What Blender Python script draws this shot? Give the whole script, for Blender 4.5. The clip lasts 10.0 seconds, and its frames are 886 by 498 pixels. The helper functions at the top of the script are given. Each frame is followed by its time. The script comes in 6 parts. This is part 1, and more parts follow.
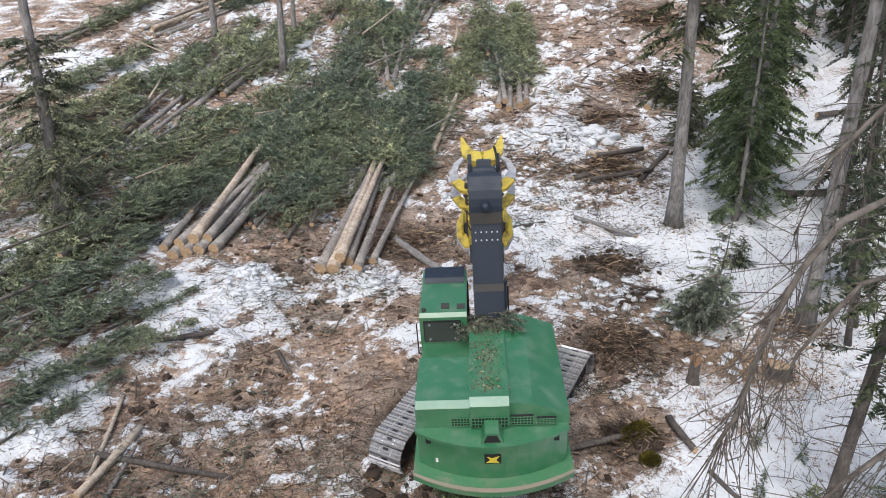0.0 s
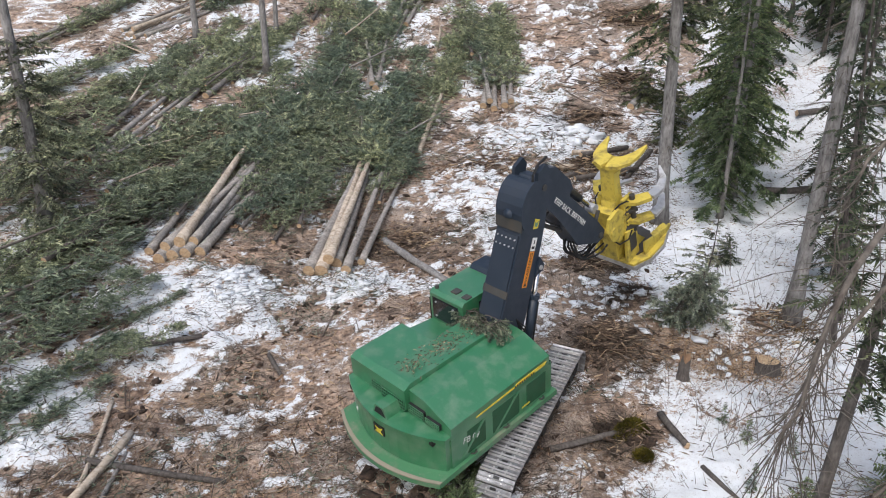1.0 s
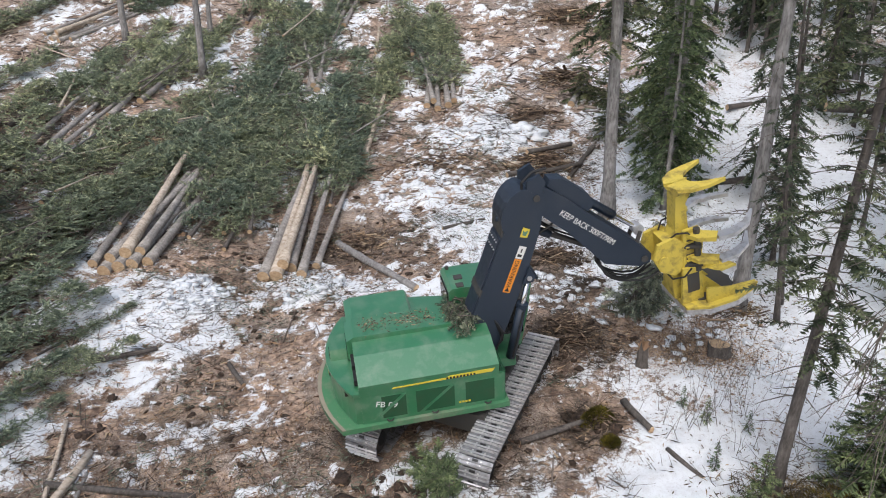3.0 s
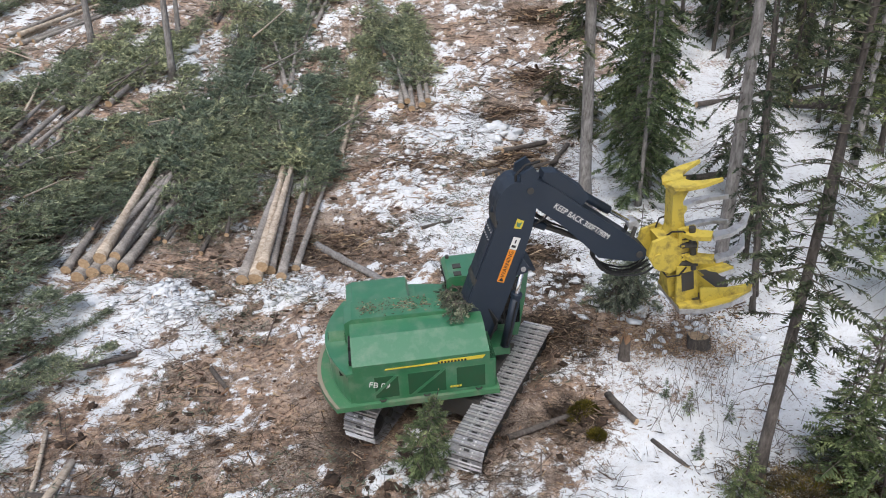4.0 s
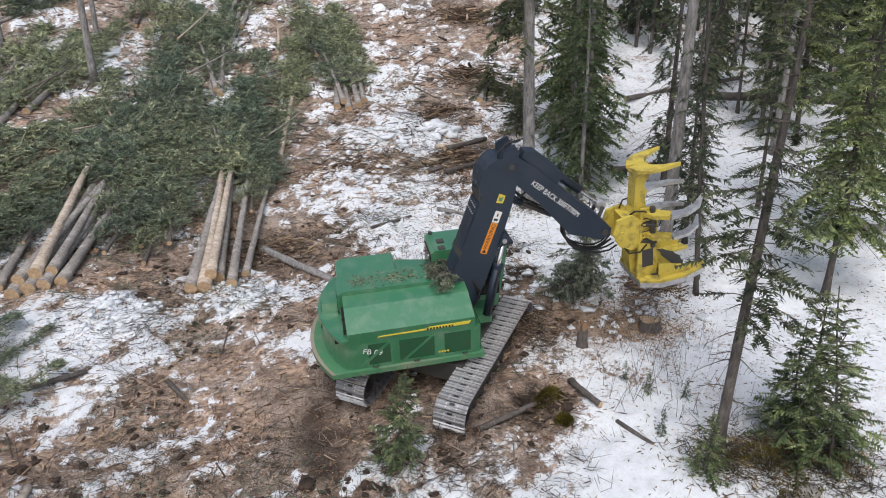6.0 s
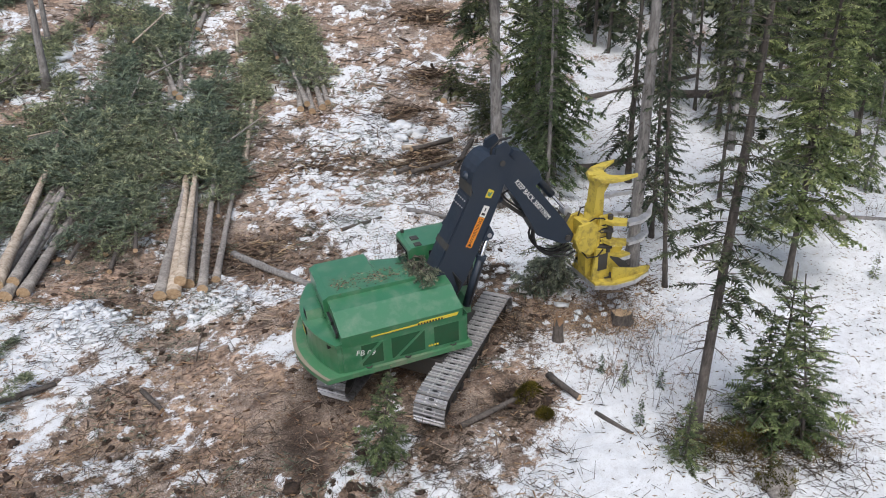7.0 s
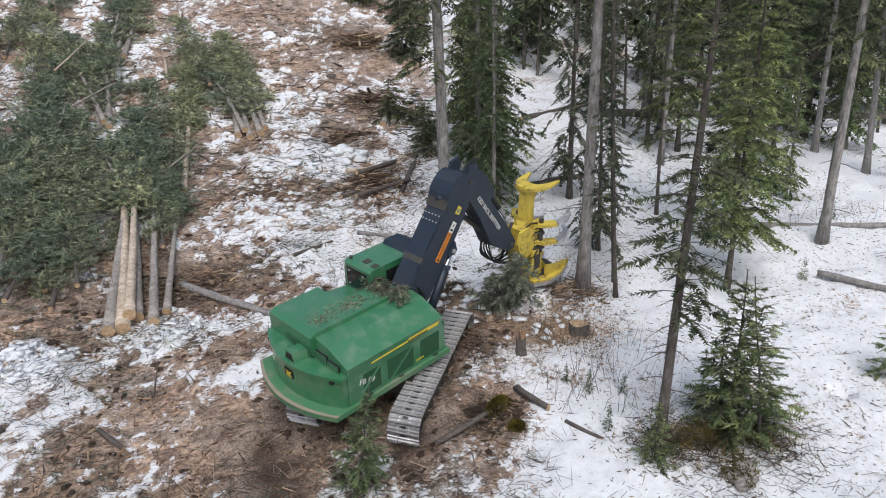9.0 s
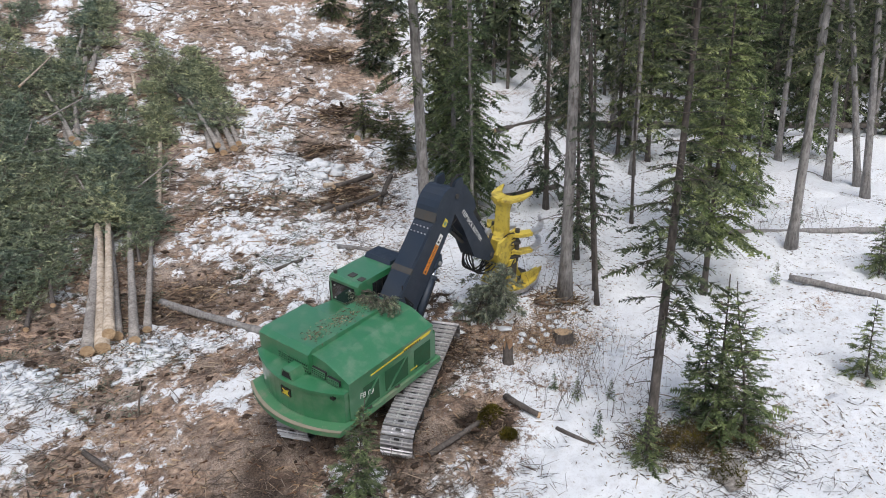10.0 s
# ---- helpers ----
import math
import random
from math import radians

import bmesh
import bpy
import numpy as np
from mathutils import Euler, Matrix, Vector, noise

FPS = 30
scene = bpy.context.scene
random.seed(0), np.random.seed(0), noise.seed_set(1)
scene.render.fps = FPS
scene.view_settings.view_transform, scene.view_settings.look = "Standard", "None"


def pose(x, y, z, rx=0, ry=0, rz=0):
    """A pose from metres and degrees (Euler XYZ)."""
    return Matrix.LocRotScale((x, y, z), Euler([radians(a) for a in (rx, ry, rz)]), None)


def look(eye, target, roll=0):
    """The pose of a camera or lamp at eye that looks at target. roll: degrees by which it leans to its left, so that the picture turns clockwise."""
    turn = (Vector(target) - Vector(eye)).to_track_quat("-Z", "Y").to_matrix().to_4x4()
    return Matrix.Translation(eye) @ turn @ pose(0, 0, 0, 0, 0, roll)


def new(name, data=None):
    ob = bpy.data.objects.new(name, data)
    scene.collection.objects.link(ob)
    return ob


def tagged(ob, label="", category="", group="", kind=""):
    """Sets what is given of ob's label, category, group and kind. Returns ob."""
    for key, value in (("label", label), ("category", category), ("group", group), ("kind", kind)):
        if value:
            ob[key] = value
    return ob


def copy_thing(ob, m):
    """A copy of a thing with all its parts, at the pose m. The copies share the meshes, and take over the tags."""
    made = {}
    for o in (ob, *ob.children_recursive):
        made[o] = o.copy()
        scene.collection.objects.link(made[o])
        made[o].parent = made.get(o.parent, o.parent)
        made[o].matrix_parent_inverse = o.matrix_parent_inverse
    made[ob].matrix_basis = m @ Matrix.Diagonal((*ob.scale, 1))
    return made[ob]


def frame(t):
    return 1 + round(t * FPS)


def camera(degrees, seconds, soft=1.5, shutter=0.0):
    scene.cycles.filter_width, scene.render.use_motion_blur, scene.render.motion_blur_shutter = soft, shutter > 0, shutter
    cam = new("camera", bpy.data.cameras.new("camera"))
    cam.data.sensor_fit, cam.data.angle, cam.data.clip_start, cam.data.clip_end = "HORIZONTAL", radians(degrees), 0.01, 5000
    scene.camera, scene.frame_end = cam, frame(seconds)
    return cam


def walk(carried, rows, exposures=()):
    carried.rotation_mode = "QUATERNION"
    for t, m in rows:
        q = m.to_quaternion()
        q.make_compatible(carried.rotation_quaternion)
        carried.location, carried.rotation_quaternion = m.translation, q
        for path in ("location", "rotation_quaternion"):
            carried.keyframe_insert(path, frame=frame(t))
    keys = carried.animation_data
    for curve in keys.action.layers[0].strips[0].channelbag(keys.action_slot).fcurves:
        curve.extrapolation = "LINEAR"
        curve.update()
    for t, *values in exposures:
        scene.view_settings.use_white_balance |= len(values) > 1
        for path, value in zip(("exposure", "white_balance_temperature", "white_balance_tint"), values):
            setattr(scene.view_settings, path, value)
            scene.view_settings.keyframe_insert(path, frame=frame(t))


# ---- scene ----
cam = camera(66.2, 10.0, soft=1.0)
METRES, EYE, TILT, LEAN, TURN = 4.0, 9.0, -19.0, -0.5, 0.0
ROWS = [
    (0.0, 0.0, 0.0, 0.0, -0.0, 0.0, 0.0),
    (0.5, -0.0295, -0.0016, 0.0005, -0.38, 0.01, 0.12),
    (1.0, -0.056, -0.0041, 0.0024, -1.49, -0.01, 0.62),
    (1.5, -0.0866, -0.0084, 0.007, -2.88, -0.06, 1.25),
    (2.0, -0.1251, -0.0118, 0.0063, -4.28, -0.08, 1.8),
    (2.5, -0.1693, -0.0155, 0.0084, -5.51, -0.13, 2.28),
    (4.0, -0.2904, -0.0232, 0.0014, -9.18, -0.29, 3.86),
    (4.5, -0.3376, -0.0226, 0.0008, -10.46, -0.37, 4.41),
    (5.0, -0.39, -0.0209, -0.0007, -11.97, -0.48, 5.0),
    (5.5, -0.4468, -0.0201, 0.0047, -13.62, -0.66, 5.66),
    (7.0, -0.6069, -0.0099, 0.0047, -18.68, -1.18, 7.76),
    (7.5, -0.6651, -0.0036, 0.01, -20.43, -1.19, 8.45),
    (8.0, -0.725, 0.0018, 0.0131, -22.04, -0.86, 9.05),
    (8.5, -0.7857, 0.009, 0.0181, -23.45, -0.56, 9.57),
    (9.0, -0.8482, 0.0174, 0.0231, -24.87, -0.26, 10.09),
    (9.5, -0.9168, 0.0305, 0.029, -26.32, 0.04, 10.61),
    (10.0, -0.9887, 0.0472, 0.0385, -27.76, 0.31, 11.15),
]
walk(cam, [(t, pose(0, 0, EYE, TILT, LEAN, TURN) @ pose(METRES * x, METRES * y, METRES * z, 90 + pitch, roll, yaw)) for t, x, y, z, yaw, pitch, roll in ROWS],
     exposures=[(0.0, 0.25), (4.5, 0.21), (7.0, 0.13), (10.0, 0.10)])

# ---- world and sun: bright overcast ----
world = bpy.data.worlds.new("overcast_sky")
scene.world = world
world.use_nodes = True
wt = world.node_tree
sky = wt.nodes.new("ShaderNodeTexSky")
sky.sky_type = "NISHITA"
sky.sun_disc = False
sky.sun_elevation = radians(48)
sky.sun_rotation = radians(200)
sky.air_density, sky.dust_density, sky.ozone_density = 1.0, 3.0, 1.0
soft = wt.nodes.new("ShaderNodeHueSaturation")
soft.inputs["Saturation"].default_value = 0.8
wt.links.new(sky.outputs["Color"], soft.inputs["Color"])
wt.links.new(soft.outputs["Color"], wt.nodes["Background"].inputs["Color"])
wt.nodes["Background"].inputs["Strength"].default_value = 0.15
sun = new("sun", bpy.data.lights.new("sun", "SUN"))
sun.data.energy, sun.data.angle, sun.data.color = 1.3, radians(35), (0.98, 0.99, 1.0)
sun.matrix_world = look((0, 0, 60), (10, 30, 0))

# ---- materials ----
def mat(name, base, rough=0.6, metal=0.0, spec=0.5):
    m = bpy.data.materials.new(name)
    m.use_nodes = True
    b = m.node_tree.nodes["Principled BSDF"]
    b.inputs["Base Color"].default_value = (*base, 1)
    b.inputs["Roughness"].default_value = rough
    b.inputs["Metallic"].default_value = metal
    b.inputs["Specular IOR Level"].default_value = spec
    return m


def node(m, kind, **inputs):
    n = m.node_tree.nodes.new(kind)
    for key, value in inputs.items():
        n.inputs[key].default_value = value
    return n


def wire(m, a, b):
    m.node_tree.links.new(a, b)


def place(m, scale=(1, 1, 1)):
    tc, mp = node(m, "ShaderNodeTexCoord"), node(m, "ShaderNodeMapping")
    mp.inputs["Scale"].default_value = scale
    wire(m, tc.outputs["Object"], mp.inputs["Vector"])
    return mp.outputs["Vector"]


def ramp(m, fac, stops):
    r = node(m, "ShaderNodeValToRGB")
    e = r.color_ramp.elements
    e[0].position, e[0].color = stops[0][0], (*stops[0][1], 1)
    e[1].position, e[1].color = stops[-1][0], (*stops[-1][1], 1)
    for p, c in stops[1:-1]:
        q = e.new(p)
        q.color = (*c, 1)
    wire(m, fac, r.inputs["Fac"])
    return r.outputs["Color"]


def noisy(m, vec, scale, detail=4, rough=0.6):
    n = node(m, "ShaderNodeTexNoise", Scale=scale, Detail=detail, Roughness=rough)
    wire(m, vec, n.inputs["Vector"])
    return n.outputs["Fac"]


def mix(m, fac, a, b, blend="MIX"):
    n = node(m, "ShaderNodeMix")
    n.data_type, n.blend_type = "RGBA", blend
    for sock, v in ((n.inputs[0], fac), (n.inputs[6], a), (n.inputs[7], b)):
        if isinstance(v, (int, float)):
            sock.default_value = v
        elif isinstance(v, tuple):
            sock.default_value = (*v, 1)
        else:
            wire(m, v, sock)
    return n.outputs[2]


def bump(m, height, strength=0.4, dist=0.02):
    n = node(m, "ShaderNodeBump", Strength=strength, Distance=dist)
    wire(m, height, n.inputs["Height"])
    wire(m, n.outputs["Normal"], m.node_tree.nodes["Principled BSDF"].inputs["Normal"])


def colour(m, sock):
    wire(m, sock, m.node_tree.nodes["Principled BSDF"].inputs["Base Color"])


def painted(name, base, dirt, amount=0.5, rough=0.42, scale=3.0):
    """Machine paint with dust, scuffs and streaks."""
    m = mat(name, base, rough)
    v = place(m)
    big, fine = noisy(m, v, scale, 6, 0.65), noisy(m, v, scale * 14, 4, 0.7)
    grime = ramp(m, big, [(0.48, (0, 0, 0)), (0.75, (amount, amount, amount))])
    specks = ramp(m, fine, [(0.62, (0, 0, 0)), (0.75, (amount, amount, amount))])
    c = mix(m, grime, base, dirt)
    c = mix(m, specks, c, dirt)
    colour(m, c)
    r = ramp(m, big, [(0.35, (rough, rough, rough)), (0.75, (0.8, 0.8, 0.8))])
    wire(m, r, m.node_tree.nodes["Principled BSDF"].inputs["Roughness"])
    bump(m, fine, 0.08, 0.004)
    return m


GREEN = painted("green_paint", (0.026, 0.160, 0.066), (0.22, 0.29, 0.21), 0.5, 0.28)
GREEN.node_tree.nodes["Principled BSDF"].inputs["Coat Weight"].default_value = 1.0
GREEN.node_tree.nodes["Principled BSDF"].inputs["Coat IOR"].default_value = 1.65
GREEN.node_tree.nodes["Principled BSDF"].inputs["Coat Roughness"].default_value = 0.28
GREEN_DARK = painted("dark_green_mesh", (0.012, 0.075, 0.03), (0.06, 0.07, 0.04), 0.4, 0.6)
BLACK = painted("black_boom_paint", (0.015, 0.025, 0.042), (0.085, 0.09, 0.10), 0.22, 0.34, 1.6)
YELLOW = painted("yellow_paint", (0.60, 0.465, 0.075), (0.12, 0.09, 0.05), 0.95, 0.45, 3.6)
STEEL = painted("worn_steel", (0.62, 0.615, 0.62), (0.15, 0.12, 0.10), 0.65, 0.28, 4.0)
STEEL.node_tree.nodes["Principled BSDF"].inputs["Metallic"].default_value = 0.75
DARKSTEEL = painted("dark_steel", (0.05, 0.048, 0.045), (0.09, 0.07, 0.05), 0.6, 0.55, 4.0)
DUST = painted("caked_mud", (0.27, 0.235, 0.18), (0.14, 0.16, 0.10), 0.6, 0.85, 2.5)
SHOEDARK = painted("dull_shaded_track_steel", (0.30, 0.30, 0.315), (0.09, 0.07, 0.055), 0.6, 0.32, 5.0)
SHOEDARK.node_tree.nodes["Principled BSDF"].inputs["Metallic"].default_value = 0.65
RUBBER = mat("black_rubber", (0.012, 0.012, 0.013), 0.7)
CHROME = mat("chrome_rod", (0.6, 0.6, 0.62), 0.15, 1.0)
GLASS = mat("dark_glass", (0.015, 0.018, 0.02), 0.06, 0.0, 0.8)
LIPDIRT = painted("dusty_green_lip", (0.06, 0.19, 0.09), (0.26, 0.23, 0.18), 0.9, 0.45, 1.2)
ORANGE = mat("orange_decal", (0.75, 0.26, 0.02), 0.45)
WHITE = mat("white_decal", (0.72, 0.72, 0.70), 0.5)
YELLOWDECAL = mat("yellow_decal", (0.62, 0.50, 0.05), 0.45)
INK = mat("black_ink", (0.012, 0.012, 0.012), 0.5)


def bark(name, a, b, c, zscale=0.25, scale=14):
    m = mat(name, a, 0.9)
    v = place(m, (1, 1, zscale))
    n1, n2 = noisy(m, v, scale, 5, 0.7), noisy(m, place(m), 2.2, 3)
    col = ramp(m, n1, [(0.32, a), (0.52, b), (0.72, c)])
    lich = ramp(m, n2, [(0.5, (0, 0, 0)), (0.75, (0.5, 0.5, 0.5))])
    colour(m, mix(m, lich, col, tuple(x * 1.35 for x in c)))
    bump(m, n1, 0.7, 0.03)
    return m


BARK = bark("grey_spruce_bark", (0.10, 0.092, 0.088), (0.225, 0.212, 0.204), (0.35, 0.335, 0.325))
BARK_BROWN = bark("brown_bark", (0.040, 0.034, 0.030), (0.09, 0.077, 0.069), (0.16, 0.14, 0.126))
LOGBARK = bark("scuffed_log_bark", (0.13, 0.115, 0.102), (0.27, 0.245, 0.225), (0.43, 0.40, 0.37))
PEELED = bark("peeled_log", (0.24, 0.18, 0.13), (0.46, 0.38, 0.30), (0.60, 0.53, 0.45), 0.1, 8)
DEADWOOD = bark("dead_twig_wood", (0.07, 0.055, 0.045), (0.14, 0.12, 0.10), (0.22, 0.19, 0.165))

CUTWOOD = mat("fresh_cut_wood", (0.45, 0.29, 0.15), 0.85)
_v = place(CUTWOOD)
_n = noisy(CUTWOOD, _v, 9, 5)
colour(CUTWOOD, ramp(CUTWOOD, _n, [(0.3, (0.36, 0.23, 0.13)), (0.55, (0.52, 0.37, 0.23)), (0.8, (0.66, 0.53, 0.37))]))
bump(CUTWOOD, _n, 0.3, 0.01)


def foliage(name, a, b, c):
    m = mat(name, b, 0.65, 0.0, 0.25)
    g = node(m, "ShaderNodeNewGeometry")
    o = node(m, "ShaderNodeObjectInfo")
    col = ramp(m, g.outputs["Random Per Island"], [(0.0, a), (0.5, b), (1.0, c)])
    var = ramp(m, o.outputs["Random"], [(0.0, (0.62, 0.68, 0.72)), (1.0, (1.25, 1.15, 1.0))])
    feather = ramp(m, noisy(m, place(m), 24, 4, 0.75), [(0.40, (0.35, 0.36, 0.38)), (0.60, (1.6, 1.55, 1.5))])
    col = mix(m, 0.3, col, feather, "MULTIPLY")
    # coarse noise puts light clumps and shaded gaps into the needle colour
    clump = ramp(m, noisy(m, place(m), 2.8, 3), [(0.38, (0.55, 0.58, 0.60)), (0.52, (1.0, 1.0, 1.0)), (0.66, (1.75, 1.68, 1.55))])
    col = mix(m, 1.0, mix(m, 1.0, col, var, "MULTIPLY"), clump, "MULTIPLY")
    colour(m, col)
    # thin needles let some light through
    through_light, blend = node(m, "ShaderNodeBsdfTranslucent"), node(m, "ShaderNodeMixShader", Fac=0.35)
    wire(m, col, through_light.inputs["Color"])
    wire(m, m.node_tree.nodes["Principled BSDF"].outputs[0], blend.inputs[1])
    wire(m, through_light.outputs[0], blend.inputs[2])
    wire(m, blend.outputs[0], m.node_tree.nodes["Material Output"].inputs["Surface"])
    return m


NEEDLES = foliage("spruce_needles", (0.052, 0.074, 0.046), (0.12, 0.15, 0.088), (0.23, 0.265, 0.16))
NEEDLES_OLIVE = foliage("felled_spruce_needles", (0.09, 0.11, 0.085), (0.22, 0.25, 0.18), (0.40, 0.43, 0.32))
NEEDLES_DUSTY = foliage("dusty_spruce_needles", (0.15, 0.18, 0.14), (0.30, 0.34, 0.26), (0.45, 0.49, 0.39))
NEEDLES_YOUNG = foliage("young_spruce_needles", (0.10, 0.145, 0.072), (0.20, 0.265, 0.13), (0.32, 0.385, 0.215))
BOUGHS = foliage("felled_bough_needles", (0.215, 0.265, 0.185), (0.335, 0.395, 0.275), (0.455, 0.515, 0.38))
DRYNEEDLES = foliage("dry_twigs_and_needles", (0.055, 0.04, 0.03), (0.14, 0.105, 0.078), (0.26, 0.21, 0.165))
GRASS = foliage("dry_grass_blades", (0.14, 0.095, 0.045), (0.28, 0.20, 0.10), (0.42, 0.33, 0.18))
MOSS = foliage("yellow_green_moss", (0.06, 0.06, 0.012), (0.12, 0.105, 0.02), (0.18, 0.15, 0.035))

STICKS = mat("broken_sticks", (0.2, 0.15, 0.1), 0.9)
_g = node(STICKS, "ShaderNodeNewGeometry")
colour(STICKS, ramp(STICKS, _g.outputs["Random Per Island"], [(0.0, (0.05, 0.035, 0.028)), (0.4, (0.14, 0.105, 0.085)), (0.75, (0.27, 0.225, 0.19)), (1.0, (0.46, 0.35, 0.25))]))
CHIPS = mat("wood_chips", (0.4, 0.25, 0.13), 0.9)
_g = node(CHIPS, "ShaderNodeNewGeometry")
colour(CHIPS, ramp(CHIPS, _g.outputs["Random Per Island"], [(0.0, (0.09, 0.045, 0.028)), (0.4, (0.20, 0.115, 0.07)), (0.75, (0.36, 0.235, 0.14)), (1.0, (0.52, 0.40, 0.27))]))

EARTH = mat("dark_turned_soil", (0.05, 0.033, 0.024), 0.95)
_v = place(EARTH)
_n = noisy(EARTH, _v, 18, 5, 0.7)
colour(EARTH, ramp(EARTH, _n, [(0.3, (0.018, 0.012, 0.009)), (0.55, (0.06, 0.038, 0.026)), (0.8, (0.15, 0.095, 0.06))]))
bump(EARTH, _n, 0.8, 0.03)

BROKEN = mat("splintered_wood", (0.3, 0.2, 0.12), 0.9)
_g = node(BROKEN, "ShaderNodeNewGeometry")
_n = noisy(BROKEN, place(BROKEN), 14, 4, 0.7)
_c = ramp(BROKEN, _g.outputs["Random Per Island"], [(0.0, (0.045, 0.03, 0.022)), (0.4, (0.15, 0.10, 0.07)), (0.7, (0.26, 0.19, 0.14)), (0.88, (0.42, 0.29, 0.18)), (1.0, (0.60, 0.48, 0.33))])
colour(BROKEN, mix(BROKEN, 1.0, _c, ramp(BROKEN, _n, [(0.35, (0.55, 0.55, 0.55)), (0.65, (1.25, 1.25, 1.25))]), "MULTIPLY"))
SNOW = mat("old_snow", (0.72, 0.74, 0.77), 0.75)
_v = place(SNOW)
_n, _n2 = noisy(SNOW, _v, 16, 5, 0.7), noisy(SNOW, _v, 2.5, 4)
colour(SNOW, mix(SNOW, ramp(SNOW, _n2, [(0.45, (0, 0, 0)), (0.8, (0.5, 0.5, 0.5))]), (0.74, 0.765, 0.80), (0.45, 0.435, 0.42)))
bump(SNOW, _n, 0.5, 0.03)

GROUND = mat("forest_floor_and_snow", (0.2, 0.15, 0.1), 0.92)
_v = place(GROUND)
_a = node(GROUND, "ShaderNodeAttribute")
_a.attribute_name = "snow"
_s = node(GROUND, "ShaderNodeAttribute")
_s.attribute_name = "churn"
_f1, _f2, _f3 = noisy(GROUND, _v, 26, 6, 0.75), noisy(GROUND, _v, 5.0, 5, 0.7), noisy(GROUND, _v, 0.55, 4)
_fa, _fb = noisy(GROUND, place(GROUND, (9, 1.2, 4)), 7, 4, 0.7), noisy(GROUND, place(GROUND, (1.3, 8, 4)), 7, 4, 0.7)
_fib = node(GROUND, "ShaderNodeMath")
_fib.operation = "MAXIMUM"
wire(GROUND, _fa, _fib.inputs[0])
wire(GROUND, _fb, _fib.inputs[1])
_dirt = ramp(GROUND, mix(GROUND, 0.55, _fib.outputs[0], _f1), [(0.42, (0.045, 0.034, 0.028)), (0.48, (0.20, 0.155, 0.125)), (0.55, (0.41, 0.345, 0.295)), (0.63, (0.70, 0.63, 0.56))])
_red = ramp(GROUND, _f2, [(0.35, (0.085, 0.054, 0.040)), (0.50, (0.33, 0.22, 0.155)), (0.64, (0.62, 0.44, 0.31))])
_soil = mix(GROUND, ramp(GROUND, _f3, [(0.36, (0.08, 0.08, 0.08)), (0.60, (0.8, 0.8, 0.8))]), _dirt, _red)
_blot = ramp(GROUND, noisy(GROUND, _v, 1.7, 5, 0.7), [(0.36, (0.42, 0.38, 0.36)), (0.52, (1.0, 1.0, 1.0)), (0.66, (1.3, 1.27, 1.24))])
_soil = mix(GROUND, 1.0, _soil, _blot, "MULTIPLY")
_soil = mix(GROUND, _s.outputs["Fac"], _soil, ramp(GROUND, _f1, [(0.38, (0.018, 0.012, 0.009)), (0.5, (0.06, 0.04, 0.03)), (0.64, (0.16, 0.11, 0.08))]))
_sn = mix(GROUND, ramp(GROUND, _f2, [(0.45, (0, 0, 0)), (0.80, (0.5, 0.5, 0.5))]), (0.80, 0.82, 0.85), (0.46, 0.445, 0.43))
_litter = ramp(GROUND, noisy(GROUND, _v, 40, 5, 0.8), [(0.58, (0, 0, 0)), (0.68, (0.6, 0.6, 0.6))])
_sn = mix(GROUND, _litter, _sn, (0.22, 0.18, 0.15))
_edge = node(GROUND, "ShaderNodeMath")
_edge.operation = "MULTIPLY_ADD"
_crumb = noisy(GROUND, _v, 7, 9, 0.86)
wire(GROUND, _crumb, _edge.inputs[0])
_edge.inputs[1].default_value = 2.5
wire(GROUND, _a.outputs["Fac"], _edge.inputs[2])
_edge2 = node(GROUND, "ShaderNodeMath")
_edge2.operation = "MULTIPLY"
wire(GROUND, _edge.outputs[0], _edge2.inputs[0])
_edge2.inputs[1].default_value = 0.5
_mask = ramp(GROUND, _edge2.outputs[0], [(0.79, (0, 0, 0)), (0.815, (0.75, 0.75, 0.75)), (0.85, (1, 1, 1))])
colour(GROUND, mix(GROUND, _mask, _soil, _sn))
bump(GROUND, _crumb, 0.6, 0.06)


# ---- mesh helpers ----
def link(name, verts, faces, material, parent=None, label="", smooth=False):
    me = bpy.data.meshes.new(name)
    me.from_pydata([tuple(v) for v in verts], [], [tuple(f) for f in faces])
    me.materials.append(material)
    if smooth:
        me.polygons.foreach_set("use_smooth", [True] * len(me.polygons))
    ob = new(name, me)
    if parent is not None:
        ob.parent = parent
    if label:
        ob["label"] = label
    return ob


def part(name, bm, material, parent=None, label="", bevel=0.0, smooth=False):
    if bevel:
        edges = [e for e in bm.edges if len(e.link_faces) == 2 and e.calc_face_angle(0) > 0.5]
        bmesh.ops.bevel(bm, geom=edges, offset=bevel, segments=2, affect="EDGES", profile=0.5, clamp_overlap=True)
    bmesh.ops.recalc_face_normals(bm, faces=bm.faces[:])
    me = bpy.data.meshes.new(name)
    bm.to_mesh(me)
    bm.free()
    me.materials.append(material)
    if smooth:
        me.polygons.foreach_set("use_smooth", [True] * len(me.polygons))
    ob = new(name, me)
    if parent is not None:
        ob.parent = parent
    if label:
        ob["label"] = label
    return ob


